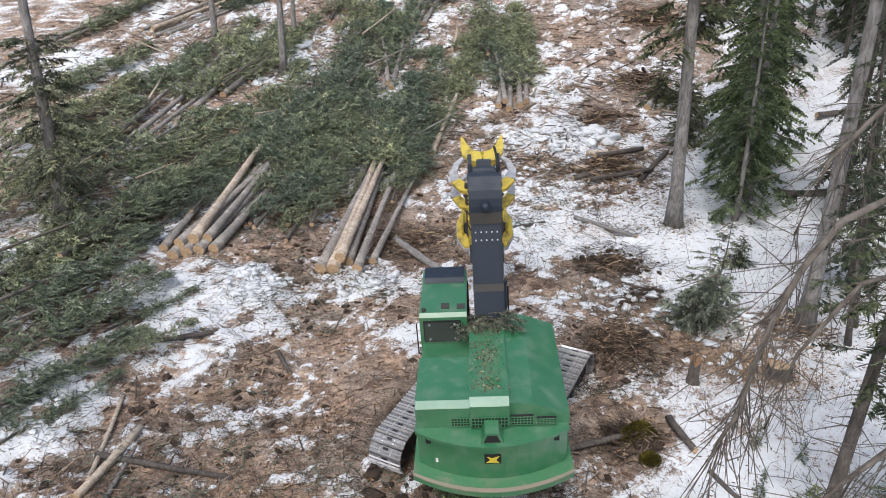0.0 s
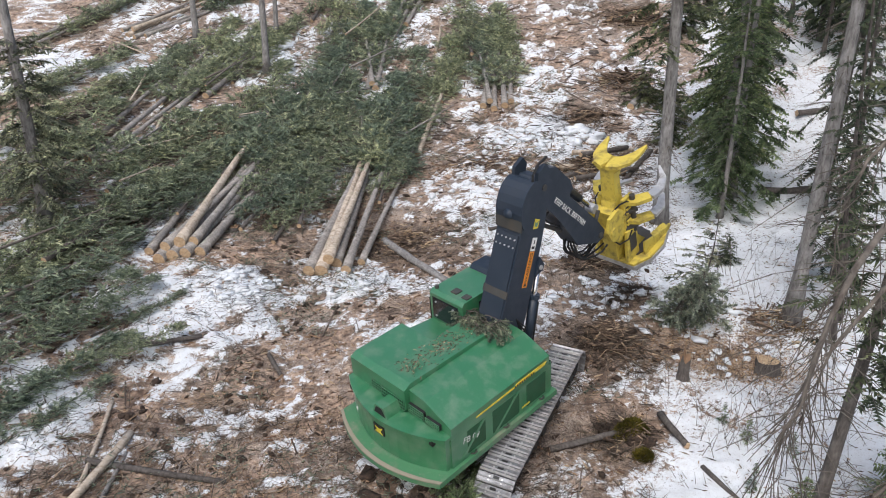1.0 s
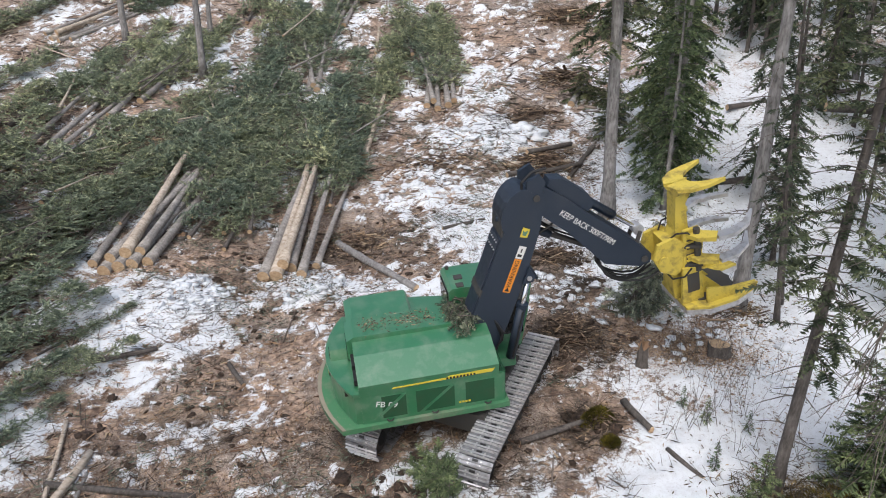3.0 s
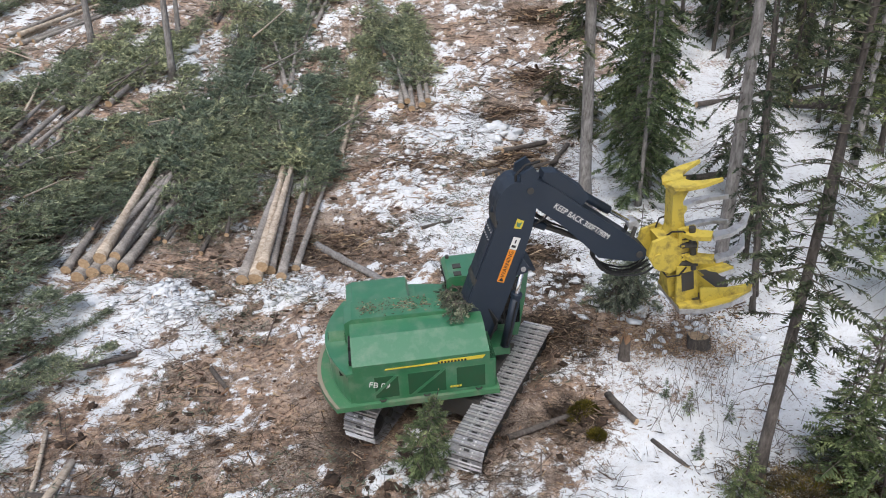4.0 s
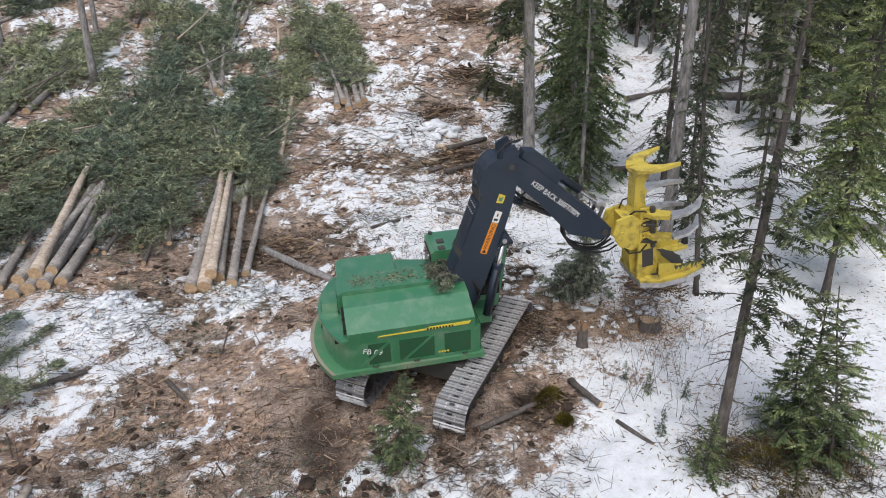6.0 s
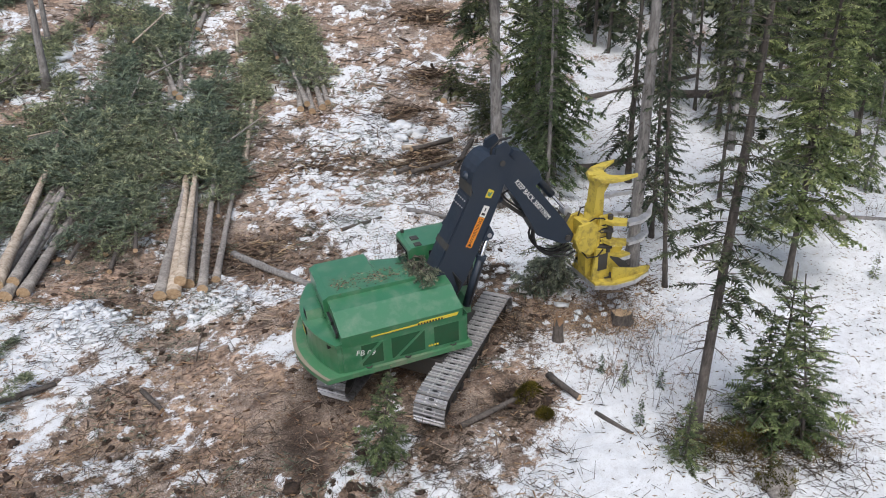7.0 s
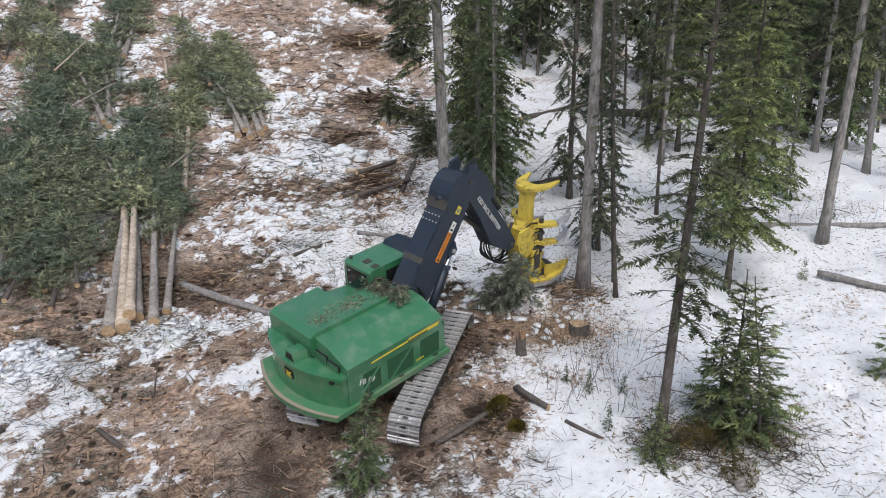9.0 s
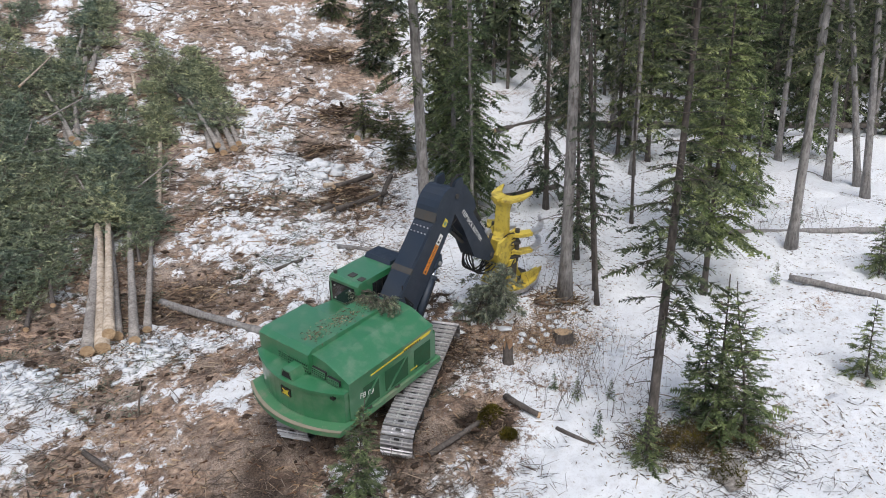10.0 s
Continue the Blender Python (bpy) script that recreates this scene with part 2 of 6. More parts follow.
def add_prism(bm, pts, lo, hi, axis="x"):
    """A polygon swept along an axis. axis x: pts are (y, z); y: (x, z); z: (x, y)."""
    def at(p, w):
        return (w, p[0], p[1]) if axis == "x" else (p[0], w, p[1]) if axis == "y" else (p[0], p[1], w)
    a = [bm.verts.new(at(p, lo)) for p in pts]
    b = [bm.verts.new(at(p, hi)) for p in pts]
    n = len(pts)
    bm.faces.new(a)
    bm.faces.new(b[::-1])
    for i in range(n):
        bm.faces.new((a[i], b[i], b[(i + 1) % n], a[(i + 1) % n]))
    return bm


def prism(pts, lo, hi, axis="x"):
    return add_prism(bmesh.new(), pts, lo, hi, axis)


def add_box(bm, x0, x1, y0, y1, z0, z1):
    return add_prism(bm, [(x0, y0), (x1, y0), (x1, y1), (x0, y1)], z0, z1, "z")


def box(x0, x1, y0, y1, z0, z1):
    return add_box(bmesh.new(), x0, x1, y0, y1, z0, z1)


def add_tube(bm, path, radii, sides=8, caps=True):
    """A round tube along a path of points."""
    rings = []
    for i, p in enumerate(path):
        p = Vector(p)
        d = (Vector(path[min(i + 1, len(path) - 1)]) - Vector(path[max(i - 1, 0)])).normalized()
        u = d.cross(Vector((0, 0, 1)) if abs(d.z) < 0.9 else Vector((1, 0, 0))).normalized()
        w = d.cross(u)
        r = radii[i] if isinstance(radii, (list, tuple)) else radii
        rings.append([bm.verts.new(p + r * (math.cos(a) * u + math.sin(a) * w)) for a in (2 * math.pi * k / sides for k in range(sides))])
    for a, b in zip(rings, rings[1:]):
        for k in range(sides):
            bm.faces.new((a[k], a[(k + 1) % sides], b[(k + 1) % sides], b[k]))
    if caps:
        bm.faces.new(rings[0][::-1])
        bm.faces.new(rings[-1])
    return bm


def tube(path, radii, sides=8):
    return add_tube(bmesh.new(), path, radii, sides)


def lettering(name, words, size, m, material, parent):
    cu = bpy.data.curves.new(name, "FONT")
    cu.body, cu.size, cu.extrude, cu.align_x, cu.align_y = words, size, 0.002, "CENTER", "CENTER"
    tmp = bpy.data.objects.new("letters", cu)
    scene.collection.objects.link(tmp)
    me = bpy.data.meshes.new_from_object(tmp.evaluated_get(bpy.context.evaluated_depsgraph_get()))
    bpy.data.objects.remove(tmp)
    me.transform(m)
    me.materials.clear()
    me.materials.append(material)
    ob = new(name, me)
    ob.parent = parent
    return ob


def thing(name, x=0.0, y=0.0, z=0.0, turn=0.0, **tags):
    ob = new(name)
    ob.matrix_basis = pose(x, y, z, 0, 0, turn)
    return tagged(ob, **tags)


# ---- ground ----
def smooth_height(x, y):
    g = np.clip(y, None, 58) - 20
    g = np.maximum(0, g)
    e = np.maximum(0, y - 58)
    xe = np.where(x > -4, 0.078 * np.minimum(x, 20), np.minimum(-0.312 - 0.06 * (x + 4), 0.77))
    return -2.05 + xe + 0.126 * y + 0.0044 * g * g + 0.23 * e


def lattice(seed, n=256):
    return np.random.RandomState(seed).rand(n, n)


LAT = [lattice(k) for k in range(6)]


def value_noise(x, y, scale, k):
    x, y = np.asarray(x, float) * scale + 77.3, np.asarray(y, float) * scale + 31.7
    i, j = np.floor(x).astype(int), np.floor(y).astype(int)
    u, v = x - i, y - j
    u, v = u * u * (3 - 2 * u), v * v * (3 - 2 * v)
    L = LAT[k % 6]
    i0, i1, j0, j1 = i % 256, (i + 1) % 256, j % 256, (j + 1) % 256
    return (L[i0, j0] * (1 - u) + L[i1, j0] * u) * (1 - v) + (L[i0, j1] * (1 - u) + L[i1, j1] * u) * v


def fractal(x, y, scale, octaves=4, k=0):
    total, amp = 0, 0.5
    for o in range(octaves):
        total = total + amp * value_noise(x, y, scale * 2 ** o, k + o)
        amp *= 0.5
    return total / (1 - 0.5 ** octaves)


def forest_edge(y):
    """x beyond which the uncut forest stands."""
    return np.interp(y, [0, 8, 12, 16, 24, 32, 45, 60], [2.6, 3.0, 3.6, 5.0, 6.5, 11.0, 18.0, 25.0])


# patches where snow lies in the cut: x, y, radius, weight
SNOW_PATCHES = [(5.8, 11.4, 1.7, 0.32), (4.9, 9.6, 1.2, 0.28), (-9.4, 20.1, 1.6, 0.5), (-6.3, 21.0, 1.0, 0.5), (-2.6, 21.3, 1.1, 0.5), (-6.2, 18.4, 1.6, 0.22), (-10.2, 17.3, 0.9, 0.4), (-6.0, 16.9, 1.4, 0.16),
                (-9.0, 14.9, 0.8, 0.4), (-10.0, 13.2, 0.7, 0.4), (-10.9, 16.1, 0.8, 0.35), (-15.2, 22.5, 1.2, 0.5), (-10.7, 44.9, 2.6, 0.5), (-19.4, 42.1, 2.4, 0.35),
                (-11.7, 34.3, 1.3, 0.4), (-13.1, 28.5, 0.8, 0.35), (4.4, 33.1, 2.6, 0.3), (7.0, 32.7, 1.6, 0.4), (3.4, 23.3, 1.8, 0.4), (6.4, 22.0, 1.6, 0.4),
                (7.6, 15.7, 1.2, -0.42), (6.3, 16.3, 0.9, -0.36), (8.9, 16.0, 0.9, -0.36), (5.7, 18.6, 1.0, -0.2), (9.2, 17.6, 0.9, -0.3), (5.6, 14.6, 0.6, -0.3), (8.3, 9.6, 0.8, -0.5)]
# churned bare soil: x, y, radius
CHURN = [(-0.85, 14.2, 0.8), (-0.3, 15.0, 0.8), (-0.9, 13.1, 0.6), (5.6, 20.9, 1.3), (6.1, 19.0, 0.6), (4.6, 16.4, 1.2), (-1.0, 24.0, 1.6), (4.3, 13.1, 0.7), (0.8, 16.2, 1.5), (2.2, 13.6, 0.9)]


def snow_amount(x, y):
    inside = 1 / (1 + np.exp(-(x - forest_edge(y)) / 0.7))
    n = fractal(x, y, 0.42, 5, 0)
    fine = fractal(x, y, 1.7, 3, 2)
    grit = fractal(x, y, 5.0, 2, 3)
    a = 0.20 + 1.1 * (n - 0.5) + 0.95 * (fine - 0.5) * (1 - 0.5 * inside) + (1.0 - 0.75 * inside) * (grit - 0.5)
    a = a + (0.17 - 0.10 * np.clip((y - 26) / 6, 0, 1)) * np.clip((x + 3) / 5, 0, 1) * np.clip((y - 19) / 4, 0, 1)
    for px, py, r, w in SNOW_PATCHES:
        a = a + w * 1.1 * np.exp(-((x - px) ** 2 + (y - py) ** 2) / (r * r))
    a = a + inside * (0.42 - 0.2 * (fine - 0.5)) + 0.22 * np.clip((x - 10) / 3, 0, 1) * np.clip((24 - y) / 4, 0, 1)
    for px, py, r in CHURN:
        a = a - 0.7 * np.exp(-((x - px) ** 2 + (y - py) ** 2) / (r * r))
    a = a - 0.16 * np.clip((y - 34) / 6, 0, 1) * np.clip((x - 6) / 4, 0, 1)
    low = np.clip((16.5 - y) / 4, 0, 1) * (1 - inside)
    return a - 0.10 * low


def churned(x, y):
    return np.clip(sum(np.exp(-((x - px) ** 2 + (y - py) ** 2) / (r * r)) for px, py, r in CHURN), 0, 1) * np.clip(fractal(x, y, 1.2, 3, 3) * 1.9 - 0.35, 0, 1)


# heaps of soil and snow: x, y, radius, height
MOUNDS = [(4.7, 16.4, 0.75, 0.40), (5.7, 21.0, 0.8, 0.22), (6.1, 19.0, 0.4, 0.22), (4.4, 13.0, 0.5, 0.28), (6.9, 14.2, 1.3, 0.2), (8.3, 9.2, 1.2, 0.22), (-6.2, 20.9, 0.9, 0.18), (-2.5, 21.3, 0.9, 0.15), (7.0, 32.5, 1.2, 0.3), (7.3, 29.0, 1.4, 0.25), (8.6, 17.3, 1.0, 0.25), (12.6, 9.6, 0.32, -0.30), (14.4, 9.9, 0.3, -0.2), (-0.85, 14.2, 0.7, -0.28), (-0.2, 15.0, 0.6, -0.2)]


def height(x, y):
    """The ground with its lumps, ruts and snow depth."""
    x, y = np.asarray(x, float), np.asarray(y, float)
    s = np.clip((snow_amount(x, y) - 0.35) * 3, 0, 1)
    rough = 0.5 * (fractal(x, y, 0.22, 3, 1) - 0.5) + 0.16 * (fractal(x, y, 1.3, 3, 4) - 0.5)
    under = np.exp(-((x - 1.9) ** 2 + (y - 15) ** 2) / 9)
    fines = 0.13 * (fractal(x, y, 3.6, 3, 5) - 0.5) * (1.1 - 0.6 * s)
    mound = sum(a * np.exp(-((x - px) ** 2 + (y - py) ** 2) / (r * r)) for px, py, r, a in MOUNDS)
    crust = 0.34 * (fractal(x, y, 0.8, 3, 2) - 0.5) * s
    return smooth_height(x, y) + mound + crust + rough * (1 - 0.75 * under) + fines * (1 - 0.5 * under) + 0.09 * s - 0.20 * under


def ground_z(x, y):
    return float(height(np.array([x]), np.array([y]))[0])


def build_ground():
    xs = np.concatenate([np.linspace(-400, -60, 18)[:-1], np.linspace(-60, -22, 60)[:-1], np.linspace(-22, 26, 310)[:-1], np.linspace(26, 60, 70)[:-1], np.linspace(60, 500, 24)])
    ys = np.concatenate([np.linspace(-120, -16, 18)[:-1], np.linspace(-16, -2, 60)[:-1], np.linspace(-2, 28, 230)[:-1], np.linspace(28, 62, 130)[:-1], np.linspace(62, 110, 40)[:-1], np.linspace(110, 700, 24)])
    X, Y = np.meshgrid(xs, ys)
    Z = height(X, Y)
    nx, ny = len(xs), len(ys)
    verts = np.stack([X.ravel(), Y.ravel(), Z.ravel()], 1)
    i = (np.arange(ny - 1)[:, None] * nx + np.arange(nx - 1)[None, :]).ravel()
    faces = np.stack([i, i + 1, i + nx + 1, i + nx], 1)
    me = bpy.data.meshes.new("ground")
    me.vertices.add(len(verts))
    me.vertices.foreach_set("co", verts.ravel())
    me.loops.add(faces.size)
    me.loops.foreach_set("vertex_index", faces.ravel())
    me.polygons.add(len(faces))
    me.polygons.foreach_set("loop_start", np.arange(0, faces.size, 4))
    me.update(calc_edges=True)
    me.polygons.foreach_set("use_smooth", [True] * len(faces))
    for name, values in (("snow", snow_amount(X, Y)), ("churn", churned(X, Y))):
        at = me.attributes.new(name, "FLOAT", "POINT")
        at.data.foreach_set("value", values.ravel().astype(np.float32))
    me.materials.append(GROUND)
    tagged(new("ground", me), "cut-over hillside of snow patches, brown slash and bare soil", "ground", kind="structure")


build_ground()


# ---- the tracked feller buncher ----
TILT_X, TILT_Y = 9.44, -4.10          # the slope that it stands on
BOOM_FOOT = (0.07, 0.35, 1.74)
BOOM_LEN, STICK_LEN = 4.1, 3.3
PIN_TO_HEAD = (1.12, -1.69)


def glide(t, keys):
    """A smooth curve through (time, value) keys."""
    ts = [k[0] for k in keys]
    i = max(0, min(len(keys) - 2, int(np.searchsorted(ts, t, side="right")) - 1))
    (t0, a), (t1, b) = keys[i], keys[i + 1]
    def slope(j):
        if j in (0, len(keys) - 1):
            return 0.0 if j else (keys[1][1] - keys[0][1]) / (keys[1][0] - keys[0][0])
        l = (keys[j][1] - keys[j - 1][1]) / (keys[j][0] - keys[j - 1][0])
        r = (keys[j + 1][1] - keys[j][1]) / (keys[j + 1][0] - keys[j][0])
        return 0.0 if l * r <= 0 else 2 * l * r / (l + r)
    h = t1 - t0
    u = (t - t0) / h
    return (2 * u ** 3 - 3 * u ** 2 + 1) * a + (u ** 3 - 2 * u ** 2 + u) * h * slope(i) + (3 * u ** 2 - 2 * u ** 3) * b + (u ** 3 - u ** 2) * h * slope(i + 1)


SWING = [(0, -2.3), (0.5, -23.1), (1, -47.5), (1.5, -67.2), (2, -78.0), (2.5, -82.6), (4, -92.5), (4.5, -96.0), (5, -97.0), (5.5, -97.0), (7, -88.5), (7.5, -86.2), (8, -81.5), (8.5, -75.5), (9, -71.3), (9.5, -69.0), (10, -67.5)]
DRIVE = [(0, 0), (1.5, 0), (2, 0.06), (2.5, 0.22), (4, 0.92), (4.5, 1.23), (5.5, 1.96), (7, 2.3), (7.5, 2.32), (10, 2.32)]
HEADING = [(0, -29.0), (2, -29.5), (2.5, -31.0), (4.5, -37.0), (5.5, -39.5), (7, -43.5), (10, -44.0)]
BOOM_UP = [(0, 70.5), (5.7, 70.7), (7.5, 61.0), (9, 52.6), (10, 48.4)]
STICK_UP = [(0, -46.0), (0.5, -45.0), (1, -41.5), (1.5, -37.5), (2.5, -36.0), (5.5, -36.5), (7, -51.0), (7.5, -52.7), (10, -53.3)]
HEAD_BACK = [(0, 15.0), (1, 15.0), (2.5, 12.0), (4.5, 8.5), (5.5, 9.0), (7.2, 0.5), (10, 0.0)]


def machine_pose(t):
    s, way = glide(t, DRIVE), radians(-40.3)
    x, y = 1.237 - s * math.sin(way), 14.294 + s * math.cos(way)
    z = -2.685 + 0.0778 * x + 0.1633 * y
    return pose(x, y, z) @ pose(0, 0, 0, TILT_X, TILT_Y, 0) @ pose(0, 0, 0, 0, 0, glide(t, HEADING))


def upper_pose(t):
    return pose(0, 0, 0, 0, 0, glide(t, SWING) - glide(t, HEADING))


def boom_pose(t):
    return upper_pose(t) @ pose(*BOOM_FOOT, glide(t, BOOM_UP), 0, 0)


def stick_pose(t):
    return boom_pose(t) @ pose(0, BOOM_LEN, 0, glide(t, STICK_UP) - glide(t, BOOM_UP), 0, 0)


def head_pose(t):
    pin = stick_pose(t) @ pose(0, STICK_LEN, 0, -glide(t, STICK_UP) + glide(t, HEAD_BACK), 0, 0)
    return pin @ pose(0, *PIN_TO_HEAD)


def lift_pose(t, top=True):
    """The lift cylinder between the deck and the boom, pointing along its y axis."""
    a = Vector((0.07, 1.15, 1.55))
    b = (pose(*BOOM_FOOT, glide(t, BOOM_UP), 0, 0) @ Vector((0, 2.25, -0.5)))
    up = math.degrees(math.atan2(b.z - a.z, b.y - a.y))
    at = b if top else a
    return upper_pose(t) @ pose(at.x, at.y, at.z, up, 0, 0)


def arc_outline(half, front, corner, rear, n=12):
    """A deck outline with a bowed rear edge."""
    pts = [(half, front), (-half, front)]
    for k in range(n + 1):
        x = -half + 2 * half * k / n
        pts.append((x, corner + (rear - corner) * (1 - (x / half) ** 2)))
    return pts


def upper_body(machine):
    body = part("upper_body", prism(arc_outline(1.46, 0.7, -2.62, -3.08), 1.27, 2.05, "z"), GREEN, machine, "green counterweight and engine bay", 0.03)
    part("deck_plate", prism(arc_outline(1.58, 0.78, -2.95, -3.42), 1.13, 1.265, "z"), LIPDIRT, body, "dusty worn green deck lip", 0.025)
    outer, inner = arc_outline(1.585, -2.9, -2.955, -3.425)[2:], arc_outline(1.585, -2.9, -2.88, -3.33)[2:]
    part("rear_bumper_lip", prism(outer + inner[::-1], 1.255, 1.275, "z"), DUST, body, "tan mud caked on the rear lip")
    part("counterweight_shoulder", prism(arc_outline(1.50, -2.3, -2.66, -3.13), 2.053, 2.13, "z"), GREEN, body, "", 0.025)
    # engine hoods
    right = [(0.36, 2.0), (1.5, 2.0), (1.52, 2.32), (0.82, 2.61), (0.36, 2.66)]
    part("engine_hood", prism(right, -2.5, 0.56, "y"), GREEN, body, "", 0.02)
    part("side_panel", box(1.44, 1.50, -2.5, 0.66, 1.27, 2.04), GREEN, body, "", 0.01)
    left = [(-2.56, 2.0), (-1.0, 2.0), (-1.0, 2.60), (-1.06, 2.68), (-2.4, 2.68), (-2.56, 2.60)]
    part("engine_hood", prism(left, -1.47, -0.41, "x"), GREEN, body, "", 0.02)
    ridge = [(-2.62, 2.2), (0.3, 2.2), (0.3, 2.74), (-2.44, 2.78), (-2.62, 2.68)]
    part("hood_ridge", prism(ridge, -0.405, 0.355, "x"), GREEN, body, "green ridge strewn with needles", 0.02)
    low = [(-0.998, 2.0), (-0.1, 2.0), (-0.1, 2.34), (-0.85, 2.44), (-0.998, 2.44)]
    part("step_deck", prism(low, -1.46, -0.41, "x"), GREEN, body, "", 0.015)
    part("front_bulkhead", box(-0.40, 1.44, 0.57, 0.72, 1.27, 2.05), GREEN_DARK, body, "", 0.01)
    # rear grille
    for x0, x1, z0, z1 in ((-0.78, -0.42, 2.17, 2.36), (-0.38, 0.32, 2.17, 2.42), (0.38, 0.82, 2.17, 2.36), (0.88, 1.26, 2.17, 2.30)):
        y = -2.63 if x0 > -0.5 and x1 < 0.4 else -2.57
        g = part("rear_grille", box(x0, x1, y, y + 0.1, z0, z1), RUBBER, body, "black vent grille")
        bars = bmesh.new()
        n = max(4, int((x1 - x0) / 0.06))
        for k in range(n + 1):
            x = x0 + (x1 - x0) * k / n
            add_box(bars, x - 0.008, x + 0.008, y - 0.012, y - 0.001, z0, z1)
        for k in range(4):
            z = z0 + (z1 - z0) * k / 3
            add_box(bars, x0, x1, y - 0.014, y - 0.002, z - 0.008, z + 0.008)
        part("grille_bars", bars, GREEN, body)
    part("exhaust_hood", prism([(-0.22, 2.13), (0.22, 2.13), (0.13, 2.36), (-0.13, 2.36)], -3.02, -2.62, "y"), GREEN, body, "", 0.015)
    # a flat black plate marks the exhaust opening
    part("exhaust_outlet", prism([(-0.16, 2.16), (0.16, 2.16), (0.09, 2.32), (-0.09, 2.32)], -3.032, -3.0, "y"), RUBBER, body, "black exhaust mouth")
    part("badge", prism([(-0.16, 1.69), (0.16, 1.69), (0.16, 1.91), (-0.16, 1.91)], -3.10, -3.06, "y"), INK, body, "black badge with a yellow rim", 0.02)
    part("badge_emblem", prism([(-0.13, 1.72), (0.12, 1.71), (0.06, 1.78), (0.13, 1.88), (0.0, 1.83), (-0.11, 1.86), (-0.05, 1.78)], -3.108, -3.095, "y"), YELLOWDECAL, body, "yellow emblem shape")
    for x in (-1.24, 1.24):
        part("hood_latch", box(x - 0.05, x + 0.05, -2.80, -2.70, 1.95, 2.07), INK, body, "black latch", 0.01)
    part("tail_reflector", box(-1.12, -0.98, -2.83, -2.79, 1.48, 1.58), WHITE, body)
    # meshed openings on the side, with green braces between
    for a, b in (((-2.05, 1.36), (-1.52, 1.95)), ((-1.30, 1.36), (-0.45, 1.95)), ((-0.20, 1.36), (0.45, 1.95))):
        part("side_mesh", box(1.500, 1.506, a[0], b[0], a[1], b[1]), GREEN_DARK, body, "dark green meshed vent")
    for y0, y1 in ((-2.25, -1.60), (-0.45, -1.15)):
        d = 0.1 if y1 > y0 else -0.1
        part("side_brace", prism([(y0, 1.36 if y1 > y0 else 1.95)] + [(y0 + d, 1.36 if y1 > y0 else 1.95)] + [(y1 + d, 1.95 if y1 > y0 else 1.36)] + [(y1, 1.95 if y1 > y0 else 1.36)], 1.505, 1.515, "x"), GREEN, body)
    part("name_stripe", prism([(-1.80, 2.135), (0.40, 2.15), (0.46, 2.235), (-0.55, 2.225), (-0.62, 2.185), (-1.78, 2.165)], 1.515, 1.524, "x"), YELLOWDECAL, body, "yellow side stripe with dark lettering bars")
    for k in range(9):
        y = -0.62 + k * 0.075
        part("stripe_bar", box(1.523, 1.527, y, y + 0.045, 2.145, 2.195), INK, body)
    for k in range(4):
        part("model_bar", box(1.507, 1.511, -0.36 + k * 0.07, -0.31 + k * 0.07, 1.41, 1.46), YELLOWDECAL, body)
    face = Matrix(((0, 0, 1, 1.512), (1, 0, 0, -1.95), (0, 1, 0, 1.72), (0, 0, 0, 1)))
    lettering("unit_letters", "FB 09", 0.21, face @ pose(0, 0, 0, 0, 0, -14), WHITE, body)
    for y in (-1.9, -0.9, 0.3):
        part("tie_down", tube([(1.50, y - 0.07, 1.30), (1.56, y - 0.04, 1.31), (1.56, y + 0.04, 1.31), (1.50, y + 0.07, 1.30)], 0.018, 6), DARKSTEEL, body, "dark tie-down loop")
    # cab
    x0, x1 = -1.50, -0.44
    side = [(-0.08, 1.20), (1.68, 1.20), (1.84, 2.2), (1.92, 3.06), (1.85, 3.13), (-0.02, 3.13), (-0.10, 3.05)]
    cab = part("cab", prism(side, x0, x1, "x"), GREEN, body, "green operator cab with dark windows", 0.03)
    part("cab_rear_window", box(-1.40, -0.60, -0.125, -0.095, 2.42, 2.95), GLASS, body, "dark rear cab window", 0.01)
    part("rear_window_frame", prism([(-1.42, 2.40), (-0.58, 2.40), (-0.58, 2.97), (-1.42, 2.97)], -0.108, -0.09, "y"), RUBBER, body)
    part("cab_side_window", box(x1, x1 + 0.012, 0.45, 1.72, 1.6, 2.95), GLASS, body, "dark barred side window")
    part("cab_side_window", box(x0 - 0.012, x0, 0.25, 1.4, 1.75, 2.9), GLASS, body)
    part("cab_windscreen", prism([(1.745, 1.5), (1.86, 2.2), (1.93, 2.95), (1.90, 2.95), (1.82, 2.2), (1.70, 1.5)], x0 + 0.08, x1 - 0.08, "x"), GLASS, body)
    for k in range(5):
        y = 0.55 + 0.25 * k
        part("window_bar", box(x1 + 0.012, x1 + 0.03, y, y + 0.03, 1.6, 2.95), INK, body)
    part("cab_visor", prism([(1.22, 3.135), (1.30, 3.24), (1.80, 3.24), (2.12, 3.05), (2.08, 3.0), (1.94, 3.08), (1.80, 3.135)], x0 + 0.06, x1 - 0.06, "x"), BLACK, body, "dark grey sloping cab visor", 0.02)
    part("roof_hatch", box(-1.02, -0.83, 0.12, 0.32, 3.13, 3.16), DARKSTEEL, body, "", 0.01)
    part("roof_hatch", box(-0.66, -0.48, 0.10, 0.28, 3.13, 3.155), DARKSTEEL, body, "", 0.01)
    part("roof_lamp", tube([(-1.4, 0.05, 3.13), (-1.4, 0.05, 3.2)], 0.05, 10), DARKSTEEL, body)
    for z in (2.5, 2.88):
        for x in (-1.28, -0.72):
            part("window_bolt", tube([(x, -0.15, z), (x, -0.12, z)], 0.025, 6), STEEL, body)
